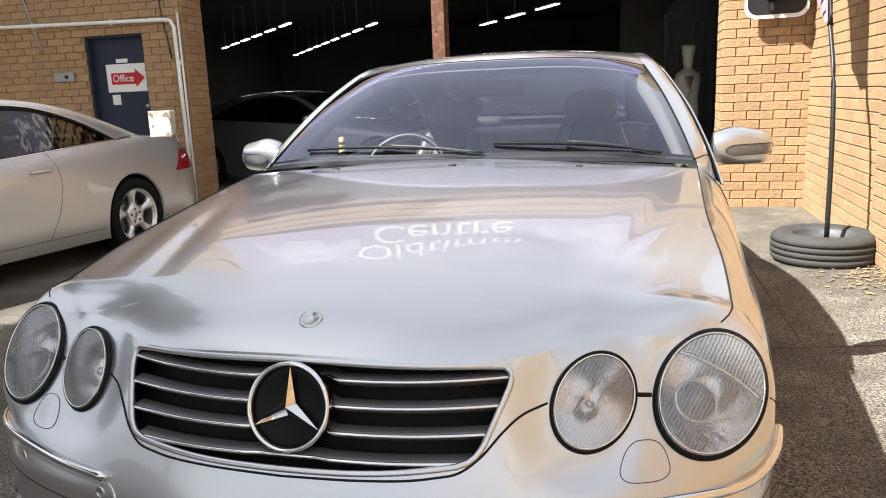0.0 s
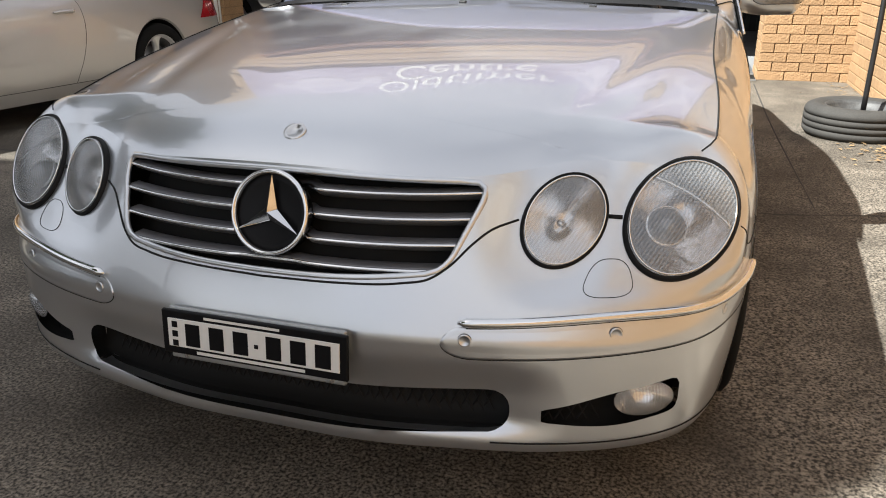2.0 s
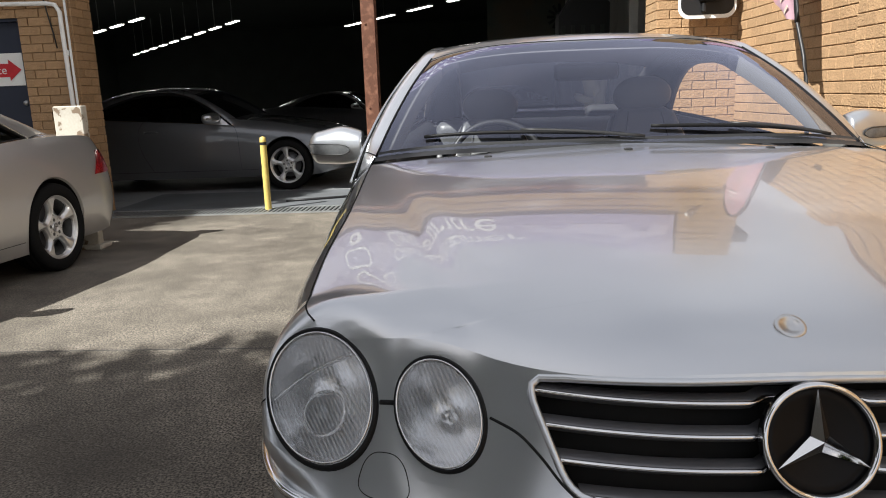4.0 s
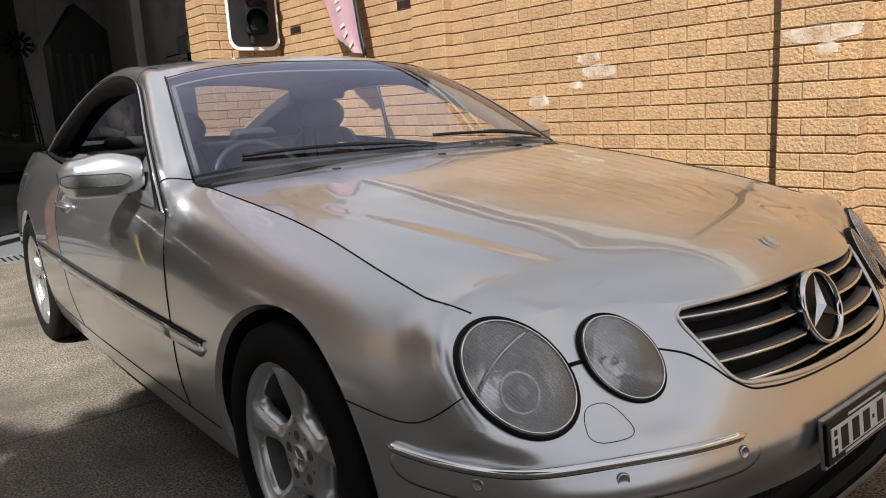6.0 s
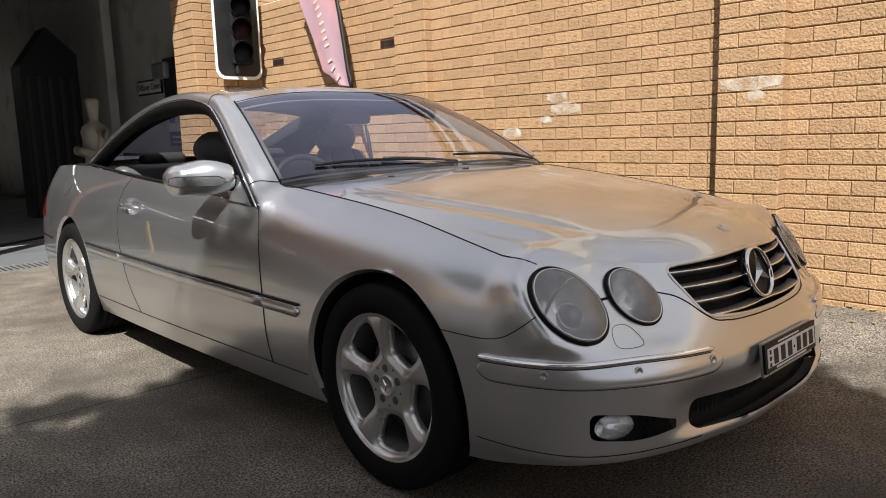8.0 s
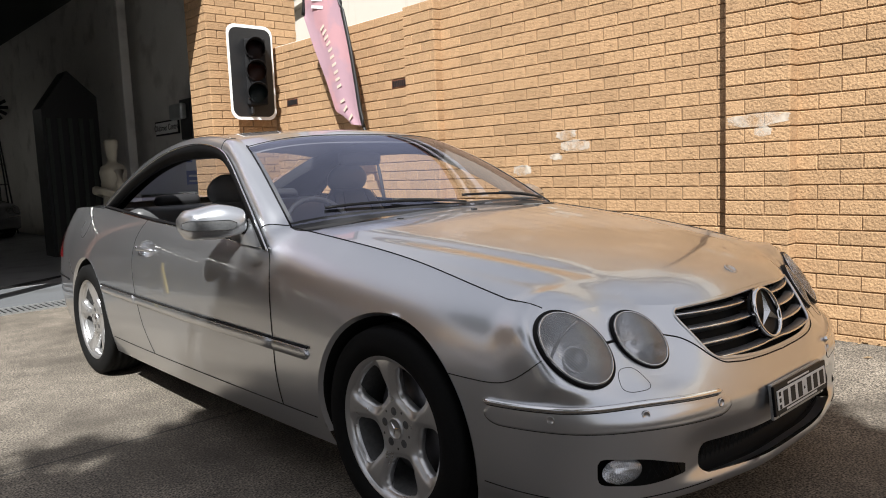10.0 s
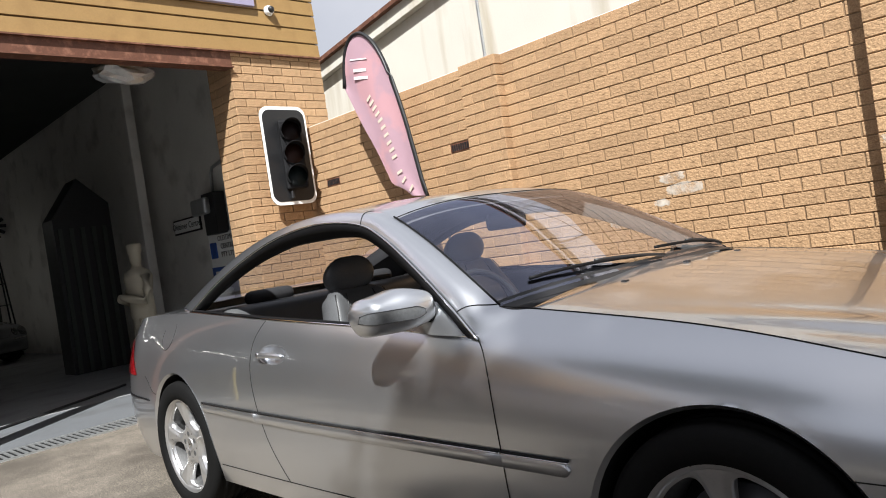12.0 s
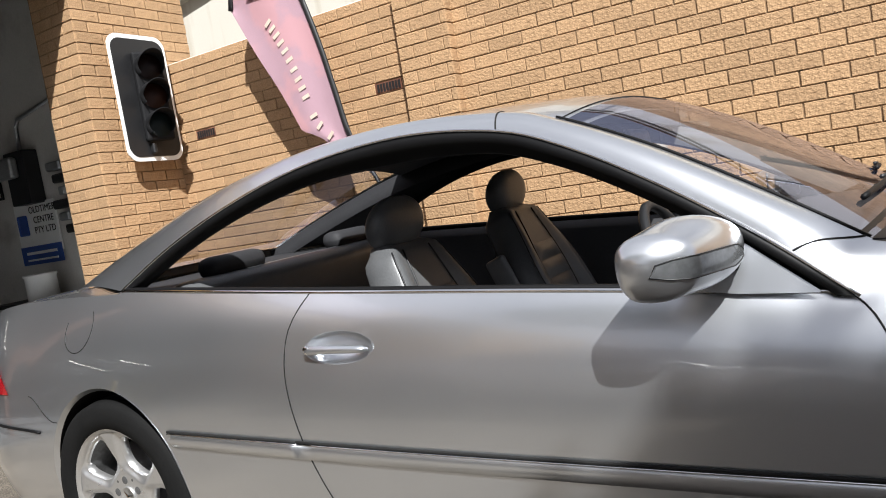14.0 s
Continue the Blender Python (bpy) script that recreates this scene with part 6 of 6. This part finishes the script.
ls2 = thing("trade_board", "small white and blue trade board on the workshop wall", "sign")
part("panel", solid(2.325, 2.345, 8.05, 8.38, 1.18, 1.66, 0.003, 1), WHITE, ls2)
part("band", solid(2.320, 2.326, 8.05, 8.38, 1.05, 1.20), SIGN_BLUE, ls2)
for k in range(3):
    part("print_bar", solid(2.319, 2.326, 8.12, 8.34, 1.55 - 0.1 * k, 1.60 - 0.1 * k), BLACK_PAINT, ls2)
for k in range(6):
    h = thing("hung_tool", "dark hand tool hanging on the workshop wall", "tool", "hung tools")
    part("tool", solid(2.24, 2.34, 8.45 + 0.07 * (k % 2), 8.62 + 0.07 * (k % 3), 1.35 + 0.13 * k, 1.44 + 0.13 * k, 0.015, 1), STEEL if k % 2 else BLACK, h)
tin = thing("paint_tin", "round white tin with a lid on a low stand", "tin")
part("tin", lathe([(0.0, 0.0), (0.0, 0.15), (0.24, 0.15), (0.25, 0.16), (0.27, 0.16), (0.27, 0.0)], 28, "z"), WHITE, tin, smooth=True)
tin.location = (2.05, 8.9, 0.72)
stand = thing("low_stand", "plain dark low stand against the wall", "stand")
part("top", solid(1.85, 2.34, 8.6, 9.6, 0.68, 0.72), BLACK, stand)
for x in (1.88, 2.3):
    for y in (8.64, 9.56):
        part("leg", solid(x - 0.02, x + 0.02, y - 0.02, y + 0.02, 0.012, 0.68), BLACK, stand)
bm = lathe([(0.0, 0.0), (0.0, 0.20), (0.06, 0.21), (0.08, 0.15), (0.75, 0.17), (0.80, 0.21), (1.05, 0.19), (1.28, 0.235), (1.36, 0.20), (1.41, 0.09), (1.45, 0.075), (1.50, 0.095), (1.58, 0.10), (1.62, 0.12), (1.64, 0.115), (1.69, 0.125), (1.72, 0.10), (1.73, 0.0)], 32, "z")
for v in bm.verts:
    v.co.x *= 0.72
for sg in (-1, 1):
    arm = tube([Vector((0.0, sg * 0.23, 1.30)), Vector((-0.02, sg * 0.29, 1.12)), Vector((-0.06, sg * 0.28, 0.98)), Vector((-0.20, sg * 0.14, 1.03)), Vector((-0.24, sg * 0.02, 1.06))], lambda u: 0.066 - 0.022 * u, 10)
    leg = tube([Vector((-0.02, sg * 0.09, 0.78)), Vector((-0.03, sg * 0.10, 0.45)), Vector((0.0, sg * 0.10, 0.08)), Vector((-0.10, sg * 0.11, 0.07))], 0.085, 10)
    for extra in (arm, leg):
        tmp = bpy.data.meshes.new("tmp")
        extra.to_mesh(tmp)
        extra.free()
        bm.from_mesh(tmp)
        bpy.data.meshes.remove(tmp)
statue = part("statue", bm, STATUE, None, "cream plaster standing statue in the workshop", smooth=True)
tagged(statue, category="statue")
statue.location = (1.25, 9.5, 0.012)
mill = thing("model_windmill", "dark metal windmill on a tapering lattice tower", "ornament", m=Matrix.Translation((1.95, 19.5, 0.012)))
for k in range(4):
    a = math.pi / 4 + k * math.pi / 2
    part("tower_leg", tube([Vector((0.34 * math.cos(a), 0.34 * math.sin(a), 0.0)), Vector((0.05 * math.cos(a), 0.05 * math.sin(a), 2.95))], 0.02, 6), BLACK, mill)
for z in (0.6, 1.2, 1.7, 2.15, 2.5):
    r = 0.34 - 0.29 * z / 2.95
    part("brace", tube([Vector((r * math.cos(math.pi / 4 + k * math.pi / 2), r * math.sin(math.pi / 4 + k * math.pi / 2), z)) for k in range(4)], 0.012, 5, closed=True), BLACK, mill)
for k in range(12):
    bm = solid(-0.04, 0.04, -0.003, 0.003, 0.12, 0.33, m=pose(0, -0.12, 3.05) @ Matrix.Rotation(k * math.pi / 6, 4, "Y") @ Matrix.Rotation(0.4, 4, "Z"))
    part("blade", bm, BLACK, mill)
part("hub", lathe([(-0.16, 0.0), (-0.16, 0.05), (0.0, 0.06), (0.0, 0.0)], 14, "y"), BLACK, mill, smooth=True).location = (0, 0, 3.05)
part("tail_vane", solid(-0.01, 0.01, 0.05, 0.55, 2.95, 3.15), BLACK, mill)
partition = part("wall_interior_partition", solid(0.1, 2.36, 21.4, 21.55, -0.3, 4.6), PARTITION, kind="structure")
tagged(partition, "brown partition wall deep in the workshop with teal light painted on", "wall")
shed = thing("gabled_display", "dark gabled timber display standing in the workshop", "display")
bm = bmesh.new()
pts = [(-0.42, 0.0), (-0.42, 2.35), (0.0, 2.95), (0.42, 2.55), (0.42, 0.0)]
f = bm.faces.new([bm.verts.new((1.45 + x, 11.8, z)) for x, z in pts])
r = bmesh.ops.extrude_face_region(bm, geom=[f])
bmesh.ops.translate(bm, verts=[v for v in r["geom"] if isinstance(v, bmesh.types.BMVert)], vec=(0, 0.5, 0))
bmesh.ops.recalc_face_normals(bm, faces=list(bm.faces))
part("panel", bm, BLACK, shed)
for k in range(5):
    part("slat", solid(1.08 + 0.16 * k, 1.14 + 0.16 * k, 11.77, 11.80, 0.02, 2.2), DARK_WALL, shed)
pilaster = thing("inner_column", "pale painted steel column in the workshop", "column")
part("shaft", solid(2.02, 2.16, 11.0, 11.14, 0.012, 4.58, 0.01, 1), WALL_IN, pilaster)
part("base", solid(1.96, 2.22, 10.94, 11.2, 0.012, 0.06), WALL_IN, pilaster)

# ---- neighbour's building beyond the wall ----
house = thing("neighbour_building", "cream rendered building with a sloping roof edge beyond the wall", "building")
bm = bmesh.new()
prof = [(-9.0, 0.0), (-9.0, 6.9), (7.06, 4.41), (9.3, 4.06), (15.0, 3.2), (15.0, 0.0)]
f = bm.faces.new([bm.verts.new((4.5, y, z)) for y, z in prof])
r = bmesh.ops.extrude_face_region(bm, geom=[f])
bmesh.ops.translate(bm, verts=[v for v in r["geom"] if isinstance(v, bmesh.types.BMVert)], vec=(8, 0, 0))
bmesh.ops.recalc_face_normals(bm, faces=list(bm.faces))
part("wall", bm, RENDER_WALL, house)
slope = math.degrees(math.atan2(-2.49, 16.06))
part("barge_board", solid(4.38, 4.52, -16.2, 8.1, -0.16, 0.03, m=pose(0, 7.06, 4.44, slope, 0, 0)), RENDER_WALL, house)
part("roof", solid(4.30, 12.6, -16.2, 8.1, 0.03, 0.09, m=pose(0, 7.06, 4.44, slope, 0, 0)), REDOX, house)
for y in (5.95, 2.9, 0.1):
    part("down_pipe", tube([Vector((4.46, y, 2.0)), Vector((4.46, y, 4.40 + (7.06 - y) * 0.155))], 0.02, 6), STEEL, house)
part("wire", tube([Vector((4.40, 5.9 - 0.4 * k, 4.35 - 0.012 * k * k + 0.05 * k)) for k in range(10)], 0.008, 5), BLACK, house)

# ---- traffic light on its board ----
tl = thing("traffic_light", "black three-lamp traffic signal on a white-edged board", "traffic light")
cx, cz, ty = 1.83, 2.30, 6.56
def rounded(w, h, r, y0, y1):
    bm = bmesh.new()
    pts = []
    for qx, qz, a0 in ((1, 1, 0), (-1, 1, 90), (-1, -1, 180), (1, -1, 270)):
        for k in range(7):
            a = math.radians(a0 + 15 * k)
            pts.append((cx + qx * (w - r) + r * math.cos(a), cz + qz * (h - r) + r * math.sin(a)))
    f = bm.faces.new([bm.verts.new((x, y0, z)) for x, z in pts])
    r2 = bmesh.ops.extrude_face_region(bm, geom=[f])
    bmesh.ops.translate(bm, verts=[v for v in r2["geom"] if isinstance(v, bmesh.types.BMVert)], vec=(0, y1 - y0, 0))
    bmesh.ops.recalc_face_normals(bm, faces=list(bm.faces))
    return bm
part("white_border", rounded(0.275, 0.515, 0.10, ty, ty + 0.012), WHITE, tl, "white painted board edge")
part("backing_board", rounded(0.252, 0.48, 0.09, ty - 0.004, ty + 0.004), BLACK, tl)
HEAD = Matrix.Translation((cx + 0.015, ty - 0.06, 0)) @ Matrix.Rotation(radians(-24), 4, "Z") @ Matrix.Translation((-cx - 0.015, -ty + 0.06, 0))
part("lamp_case", solid(cx - 0.10, cx + 0.13, ty - 0.10, ty - 0.004, cz - 0.36, cz + 0.36, 0.02, 2), SIGNAL, tl).matrix_local = HEAD
part("bracket", solid(cx - 0.05, cx + 0.05, ty + 0.012, PY - 0.01, cz - 0.25, cz - 0.18), STEEL, tl)
part("bracket", solid(cx - 0.05, cx + 0.05, ty + 0.012, PY - 0.01, cz + 0.18, cz + 0.25), STEEL, tl)
for k, mat in enumerate((DULL_RED, AMBER, DULL_GREEN)):
    z = cz + 0.235 - 0.235 * k
    rows = []
    for i in range(29):
        a = math.radians(-35 + 250 * i / 28)
        rows.append([Vector((cx + 0.015 + r * math.cos(a), y, z + r * math.sin(a))) for y, r in ((ty - 0.10, 0.112), (ty - 0.10 - 0.20 * (0.4 + 0.6 * max(math.sin(a), 0)), 0.106), (ty - 0.10 - 0.20 * (0.4 + 0.6 * max(math.sin(a), 0)), 0.101), (ty - 0.10, 0.105))])
    part("visor", grid_mesh(rows), SIGNAL, tl, smooth=True).matrix_local = HEAD
    rows = [[Vector((cx + 0.015 + 0.1 * q * math.cos(a), ty - 0.105 - 0.02 * (1 - q * q), z + 0.1 * q * math.sin(a))) for q in (1, 0.7, 0.4, 0.02)] for a in [2 * math.pi * i / 28 for i in range(29)]]
    part("lens", grid_mesh(rows), mat, tl, smooth=True).matrix_local = HEAD
part("hook", solid(cx - 0.06, cx - 0.02, ty - 0.05, ty, cz - 0.46, cz - 0.37, 0.01, 1), BLACK, tl)

# ---- feather flag in a tyre ----
flag = thing("feather_flag", "faded pink feather flag on a black pole", "flag")
FX = 1.85
pole = curve([(0, 4.30, 0.16), (1, 4.33, 0.8), (2, 4.42, 1.25), (3, 4.60, 1.6), (4, 4.68, 2.0), (5, 4.74, 2.313), (6, 4.84, 2.686), (7, 4.967, 2.973), (8, 5.13, 3.14), (9, 5.30, 3.15), (10, 5.425, 3.004), (11, 5.496, 2.731)])
part("pole", tube([Vector((FX, *pole(11 * k / 60))) for k in range(61)], lambda u: 0.017 - 0.010 * u, 8), BLACK, flag, smooth=True)
left = curve([(0, 4.80, 1.2), (1, 4.976, 1.634), (2, 5.155, 2.049), (3, 5.326, 2.372), (4, 5.496, 2.731)])


def flag_edges(u):
    """The cloth's two edges, from its foot to its head."""
    a, b = Vector((FX, *pole(2.95 + 8.05 * u))), Vector((FX, *left(1.0 + 3.0 * u)))
    return a, b.lerp(a, 0.55 * (1 - smoothstep(-0.02, 0.10, u)))


rows = []
for k in range(41):
    u = k / 40
    a, b = flag_edges(u)
    rows.append([a.lerp(b, j / 10) + Vector((0.012 * math.sin(5 * u + j * 0.5) * math.sin(math.pi * j / 10), 0, 0)) for j in range(11)])
part("cloth", grid_mesh(rows), FLAG_PINK, flag, "faded pink printed cloth", smooth=True)
part("sleeve", tube([Vector((FX, *pole(2.9 + 8.1 * k / 40))) for k in range(41)], 0.022, 8, flat=0.7), BLACK, flag, smooth=True)
def on_flag(u, f):
    a, b = flag_edges(u)
    return a.lerp(b, f)


for k in range(14):
    if k == 3:
        continue
    u = 0.03 + 0.54 * k / 14
    c, along = on_flag(u, 0.60), (on_flag(u + 0.02, 0.60) - on_flag(u - 0.02, 0.60)).normalized()
    across = Vector((1, 0, 0)).cross(along)
    turn = Matrix((Vector((1, 0, 0)), along, across)).transposed().to_4x4()
    part("print_bar", solid(-0.001, 0.001, -0.013, 0.013, -0.034, 0.034, m=Matrix.Translation(c + Vector((-0.013, 0, 0))) @ turn), FLAG_INK, flag)
for k, (dz, hw) in enumerate(((0.10, 0.12), (0.0, 0.09), (-0.07, 0.10))):
    part("print_bar", solid(-0.001, 0.001, -hw, hw, -0.014 if k else -0.006, 0.014 if k else 0.006, m=Matrix.Translation((FX - 0.014, 5.22, 2.83 + dz)) @ Matrix.Rotation(radians(12), 4, "X")), FLAG_WHITE, flag)
tyre = thing("old_tyre", "weathered tyre on a steel wheel weighing down the flag pole", "tyre", m=Matrix.Translation((1.83, 4.30, ground_z(1.83, 4.3))))
prof = [(0.02, 0.20), (0.0, 0.25), (0.0, 0.28), (0.012, 0.31), (0.03, 0.325), (0.055, 0.328), (0.057, 0.320), (0.065, 0.320), (0.067, 0.328), (0.095, 0.33), (0.097, 0.322), (0.105, 0.322), (0.107, 0.33), (0.135, 0.328), (0.137, 0.320), (0.145, 0.320), (0.147, 0.328), (0.17, 0.325), (0.19, 0.31), (0.205, 0.28), (0.205, 0.25), (0.19, 0.205)]
part("tyre", lathe(prof, 64, "z"), OLD_RUBBER, tyre, smooth=True)
part("steel_rim", lathe([(0.03, 0.02), (0.08, 0.05), (0.09, 0.10), (0.13, 0.12), (0.12, 0.17), (0.17, 0.195), (0.195, 0.208), (0.19, 0.212)], 48, "z"), BARREL, tyre, smooth=True)
for k in range(5):
    a = k * 2 * math.pi / 5
    part("bolt_hole", lathe([(0.135, 0.014), (0.118, 0.013), (0.118, 0.0)], 12, "z"), BLACK, tyre).location = (0.09 * math.cos(a), 0.09 * math.sin(a), 0.0)
cam_dome = thing("security_camera", "small white dome camera on the cladding", "camera")
part("base", lathe([(0.0, 0.055), (-0.03, 0.05), (-0.05, 0.04), (-0.05, 0.0)], 20, "y"), WHITE, cam_dome, smooth=True)
bm = bmesh.new(); bmesh.ops.create_uvsphere(bm, u_segments=16, v_segments=10, radius=0.035)
part("dome", bm, BLACK, cam_dome, smooth=True).location = (0, -0.055, 0)
cam_dome.location = (1.93, PY - 0.02, 3.87)

# ---- the other cars ----
tan = build_car("roadster_car", "champagne silver two-door car parked in the yard", PAINT_WARM, False, Matrix())
rot = pose(0, 0, 0, 0, 0, -8)
tan.matrix_world = Matrix.Translation(Vector((-3.44, 4.2, 0.0)) - rot @ Vector((0.9, 3.775 * 0.86, 0))) @ rot @ Matrix.Diagonal((1, 0.86, 0.95, 1))
grey = build_car("grey_car", "grey metallic two-door car parked inside the workshop", PAINT_GREY, False, Matrix())
grey.matrix_world = pose(-2.02, 9.4, 0.012, 0, 0, 90) @ Matrix.Diagonal((1, 0.93, 0.97, 1))
copy_thing(grey, pose(1.2, 17.0, 0.0, 0, 0, 20))["label"] = "car standing in the dark at the back of the workshop"
copy_thing(grey, pose(-1.6, 19.0, 0.0, 0, 0, 84))["label"] = "second car standing in the dark back of the workshop"

# ---- unseen trees added to shade the yard's entrance and the office front ----
TC = Vector((-5.45, -3.25, 5.4))


def build_tree(label, trunk, crowns, seed):
    """A leaning trunk, limbs to clumps of leaves, and a crown of single leaves."""
    tree = thing("street_tree", label, "tree", "trees beside the yard")
    part("trunk", tube(trunk, lambda u: 0.20 - 0.15 * u, 12), BARK, tree, smooth=True)
    rng = np.random.RandomState(seed)
    verts, faces = [], []
    for centre, reach, flat, many in crowns:
        for k in range(many):
            d = Vector(rng.normal(size=3)).normalized()
            c = centre + Vector((d.x * reach, d.y * reach, d.z * flat)) * rng.uniform(0.2, 1.0)
            if k % 4 == 0:
                part("limb", tube([trunk[-3], trunk[-2].lerp(c, 0.45) + Vector((0, 0, 0.15)), c], lambda u: 0.05 - 0.04 * u, 5), BARK, tree, smooth=True)
            for _ in range(230):
                p = c + Vector(rng.normal(size=3)).normalized() * rng.uniform(0.15, 1.0) ** 0.5 * 0.5
                q = Euler(rng.uniform(0, 6.28, 3)).to_matrix()
                s = rng.uniform(0.075, 0.135)
                b = len(verts)
                for x, y in ((0, -1.3), (0.55, 0), (0, 1.3), (-0.55, 0)):
                    verts.append(tuple(p + q @ Vector((x * s, y * s, 0.1 * s * abs(y)))))
                faces.append((b, b + 1, b + 2, b + 3))
    me = bpy.data.meshes.new("crown")
    me.from_pydata(verts, [], faces)
    me.materials.append(LEAF)
    new("crown", me).parent = tree


# crowns after the first are extra, added to block sky light from the ground
build_tree("leafy green tree beside the yard entrance", [Vector((-6.6, -5.6, -0.1)), Vector((-6.5, -5.4, 1.2)), Vector((-6.2, -4.8, 2.6)), Vector((-5.5, -3.7, 4.2)), TC + Vector((0, 0, 0.8))],
           ((TC, 2.3, 1.4, 200), (Vector((-6.2, -6.8, 6.0)), 2.7, 1.6, 75), (Vector((-8.2, -3.6, 5.6)), 2.6, 1.6, 60), (Vector((-11.0, -6.2, 6.0)), 2.8, 1.7, 50), (Vector((-7.8, -8.6, 6.0)), 2.8, 1.7, 50)), 5)
# out of view, added only to cast shade on the office front
build_tree("unseen leafy tree added to shade the office front", [Vector((-10.6, 2.2, -0.1)), Vector((-10.5, 2.4, 1.6)), Vector((-10.2, 2.8, 3.2)), Vector((-9.6, 3.4, 4.8)), Vector((-9.2, 3.8, 6.4))],
           ((Vector((-9.1, 4.0, 6.7)), 2.2, 1.7, 90),), 8)

# ---- unseen plain walls added to close the yard behind the camera, toned for reflections ----
tagged(part("wall_west", solid(-12.3, -12.0, -14, PY, -0.6, 3.2), CLOSING, kind="structure"), "unseen closing wall, dark so that the car's side reflects darker", "wall")
tagged(part("wall_south", solid(-30, 12, -30.3, -30, -0.3, 2.4), RENDER_WALL, kind="structure"), "unseen closing wall, pale and low for a bright reflected horizon", "wall")

# ---- small litter ----
rng = np.random.RandomState(9)
verts, faces = [], []
for _ in range(420):
    if rng.rand() < 0.6:
        x, y = 2.17 - abs(rng.normal(0, 0.10)) - 0.09 * (rng.rand() < 0.3), rng.uniform(0.2, 6.6)
    else:
        x, y = rng.normal(1.95, 0.14), rng.normal(3.75, 0.2)
    z = ground_z(x, y) + 0.006
    a, s = rng.uniform(0, 6.28), rng.uniform(0.008, 0.022)
    b = len(verts)
    for u, v in ((-1.4, 0), (0, -0.5), (1.4, 0), (0, 0.5)):
        verts.append((x + s * (u * math.cos(a) - v * math.sin(a)), y + s * (u * math.sin(a) + v * math.cos(a)), z + 0.006 * rng.rand()))
    faces.append((b, b + 1, b + 2, b + 3))
me = bpy.data.meshes.new("leaf_litter")
me.from_pydata(verts, [], faces)
me.materials.append(DRY_LEAF)
tagged(new("leaf_litter", me), "dry leaf litter along the foot of the wall", "leaves", kind="stuff")

# ---- bricks, laid last ----
H_E, LOW_E = 31 * PITCH_V, -0.053
VENT_L, VENT_R, VENT_Z = 6.33, 4.44, LOW_E + 23 * PITCH_V + BRICK_H / 2
brick_face(wall_east, east(PY), PY - 4.25, H_E, holes=tuple((PY - y - 0.117, PY - y + 0.117, VENT_Z - 0.04, VENT_Z + 0.04) for y in (VENT_L, VENT_R)), start=LOW_E)
brick_face(wall_east, east(4.26, WX - 0.08), 0.40, H_E, start=LOW_E)
brick_face(wall_east, Matrix(((1, 0, 0, WX - 0.08), (0, 1, 0, 3.862), (0, 0, 1, 0), (0, 0, 0, 1))), 0.09, H_E, start=LOW_E)
brick_face(wall_east, east(3.855), 3.855 - 1.232, H_E, near=(0.25, 2.5, 0.75, 2.6), start=LOW_E)
brick_face(wall_east, east(1.231, PIER_X), 1.231 - 0.858, H_E, start=LOW_E)
brick_face(wall_east, Matrix(((1, 0, 0, PIER_X - 0.008), (0, 1, 0, 0.858), (0, 0, 1, 0), (0, 0, 0, 1))), 0.108, H_E, start=LOW_E)
brick_face(wall_east, east(0.852), 6.5, H_E, start=LOW_E)
brick_face(facade, north(1.395), 1.11, 3.40, near=(0.0, 0.9, 0.0, 3.4))
brick_face(facade, jamb(1.395, PY + 0.48, -1), 0.48, 3.40)
brick_face(facade_w, north(-12.0), 12.0 - 4.50, 3.40, near=(4.5, 7.5, 0.9, 2.7), holes=((-5.84 + 12, -5.03 + 12, -1, 2.065),))
brick_face(facade_w, jamb(-4.485, PY + 0.01, 1), 0.40, 3.40)
for nm, y, z in (("air_vent", VENT_L, VENT_Z), ("air_vent", VENT_R, VENT_Z)):
    v = thing(nm, "dark terracotta air brick in the boundary wall", "vent", "air bricks")
    part("frame", solid(WX - 0.008, WX + 0.02, y - 0.115, y + 0.115, z - 0.038, z + 0.038), REDOX, v)
    for k in range(8):
        part("slot", solid(WX - 0.014, WX - 0.006, y - 0.095 + 0.026 * k - 0.008, y - 0.095 + 0.026 * k + 0.008, z - 0.028, z + 0.028), BLACK, v)
for x, y, z, w, h in ((WX, 2.44, 1.29, 0.26, 0.086), (WX, 2.52, 1.375, 0.18, 0.07), (PIER_X, 1.03, 1.372, 0.36, 0.08), (PIER_X, 1.00, 1.30, 0.10, 0.06), (WX, 2.96, 1.118, 0.18, 0.086), (WX, 2.62, 1.21, 0.12, 0.05)):
    sm = thing("paint_smear", "faint white paint wash on the bricks", "smear", "paint smears")
    rows = [[Vector((x - 0.0135, y + w * (u - 0.5) * (1 + 0.25 * noise.noise(Vector((v * 3, y * 9, 0)))), z + h * (v - 0.5) * (0.55 + 0.45 * math.sin(math.pi * u)) + 0.012 * noise.noise(Vector((u * 6, z * 7, 2)))) ) for v in [j / 6 for j in range(7)]] for u in [i / 14 for i in range(15)]]
    part("smear", grid_mesh(rows), CHALK, sm)
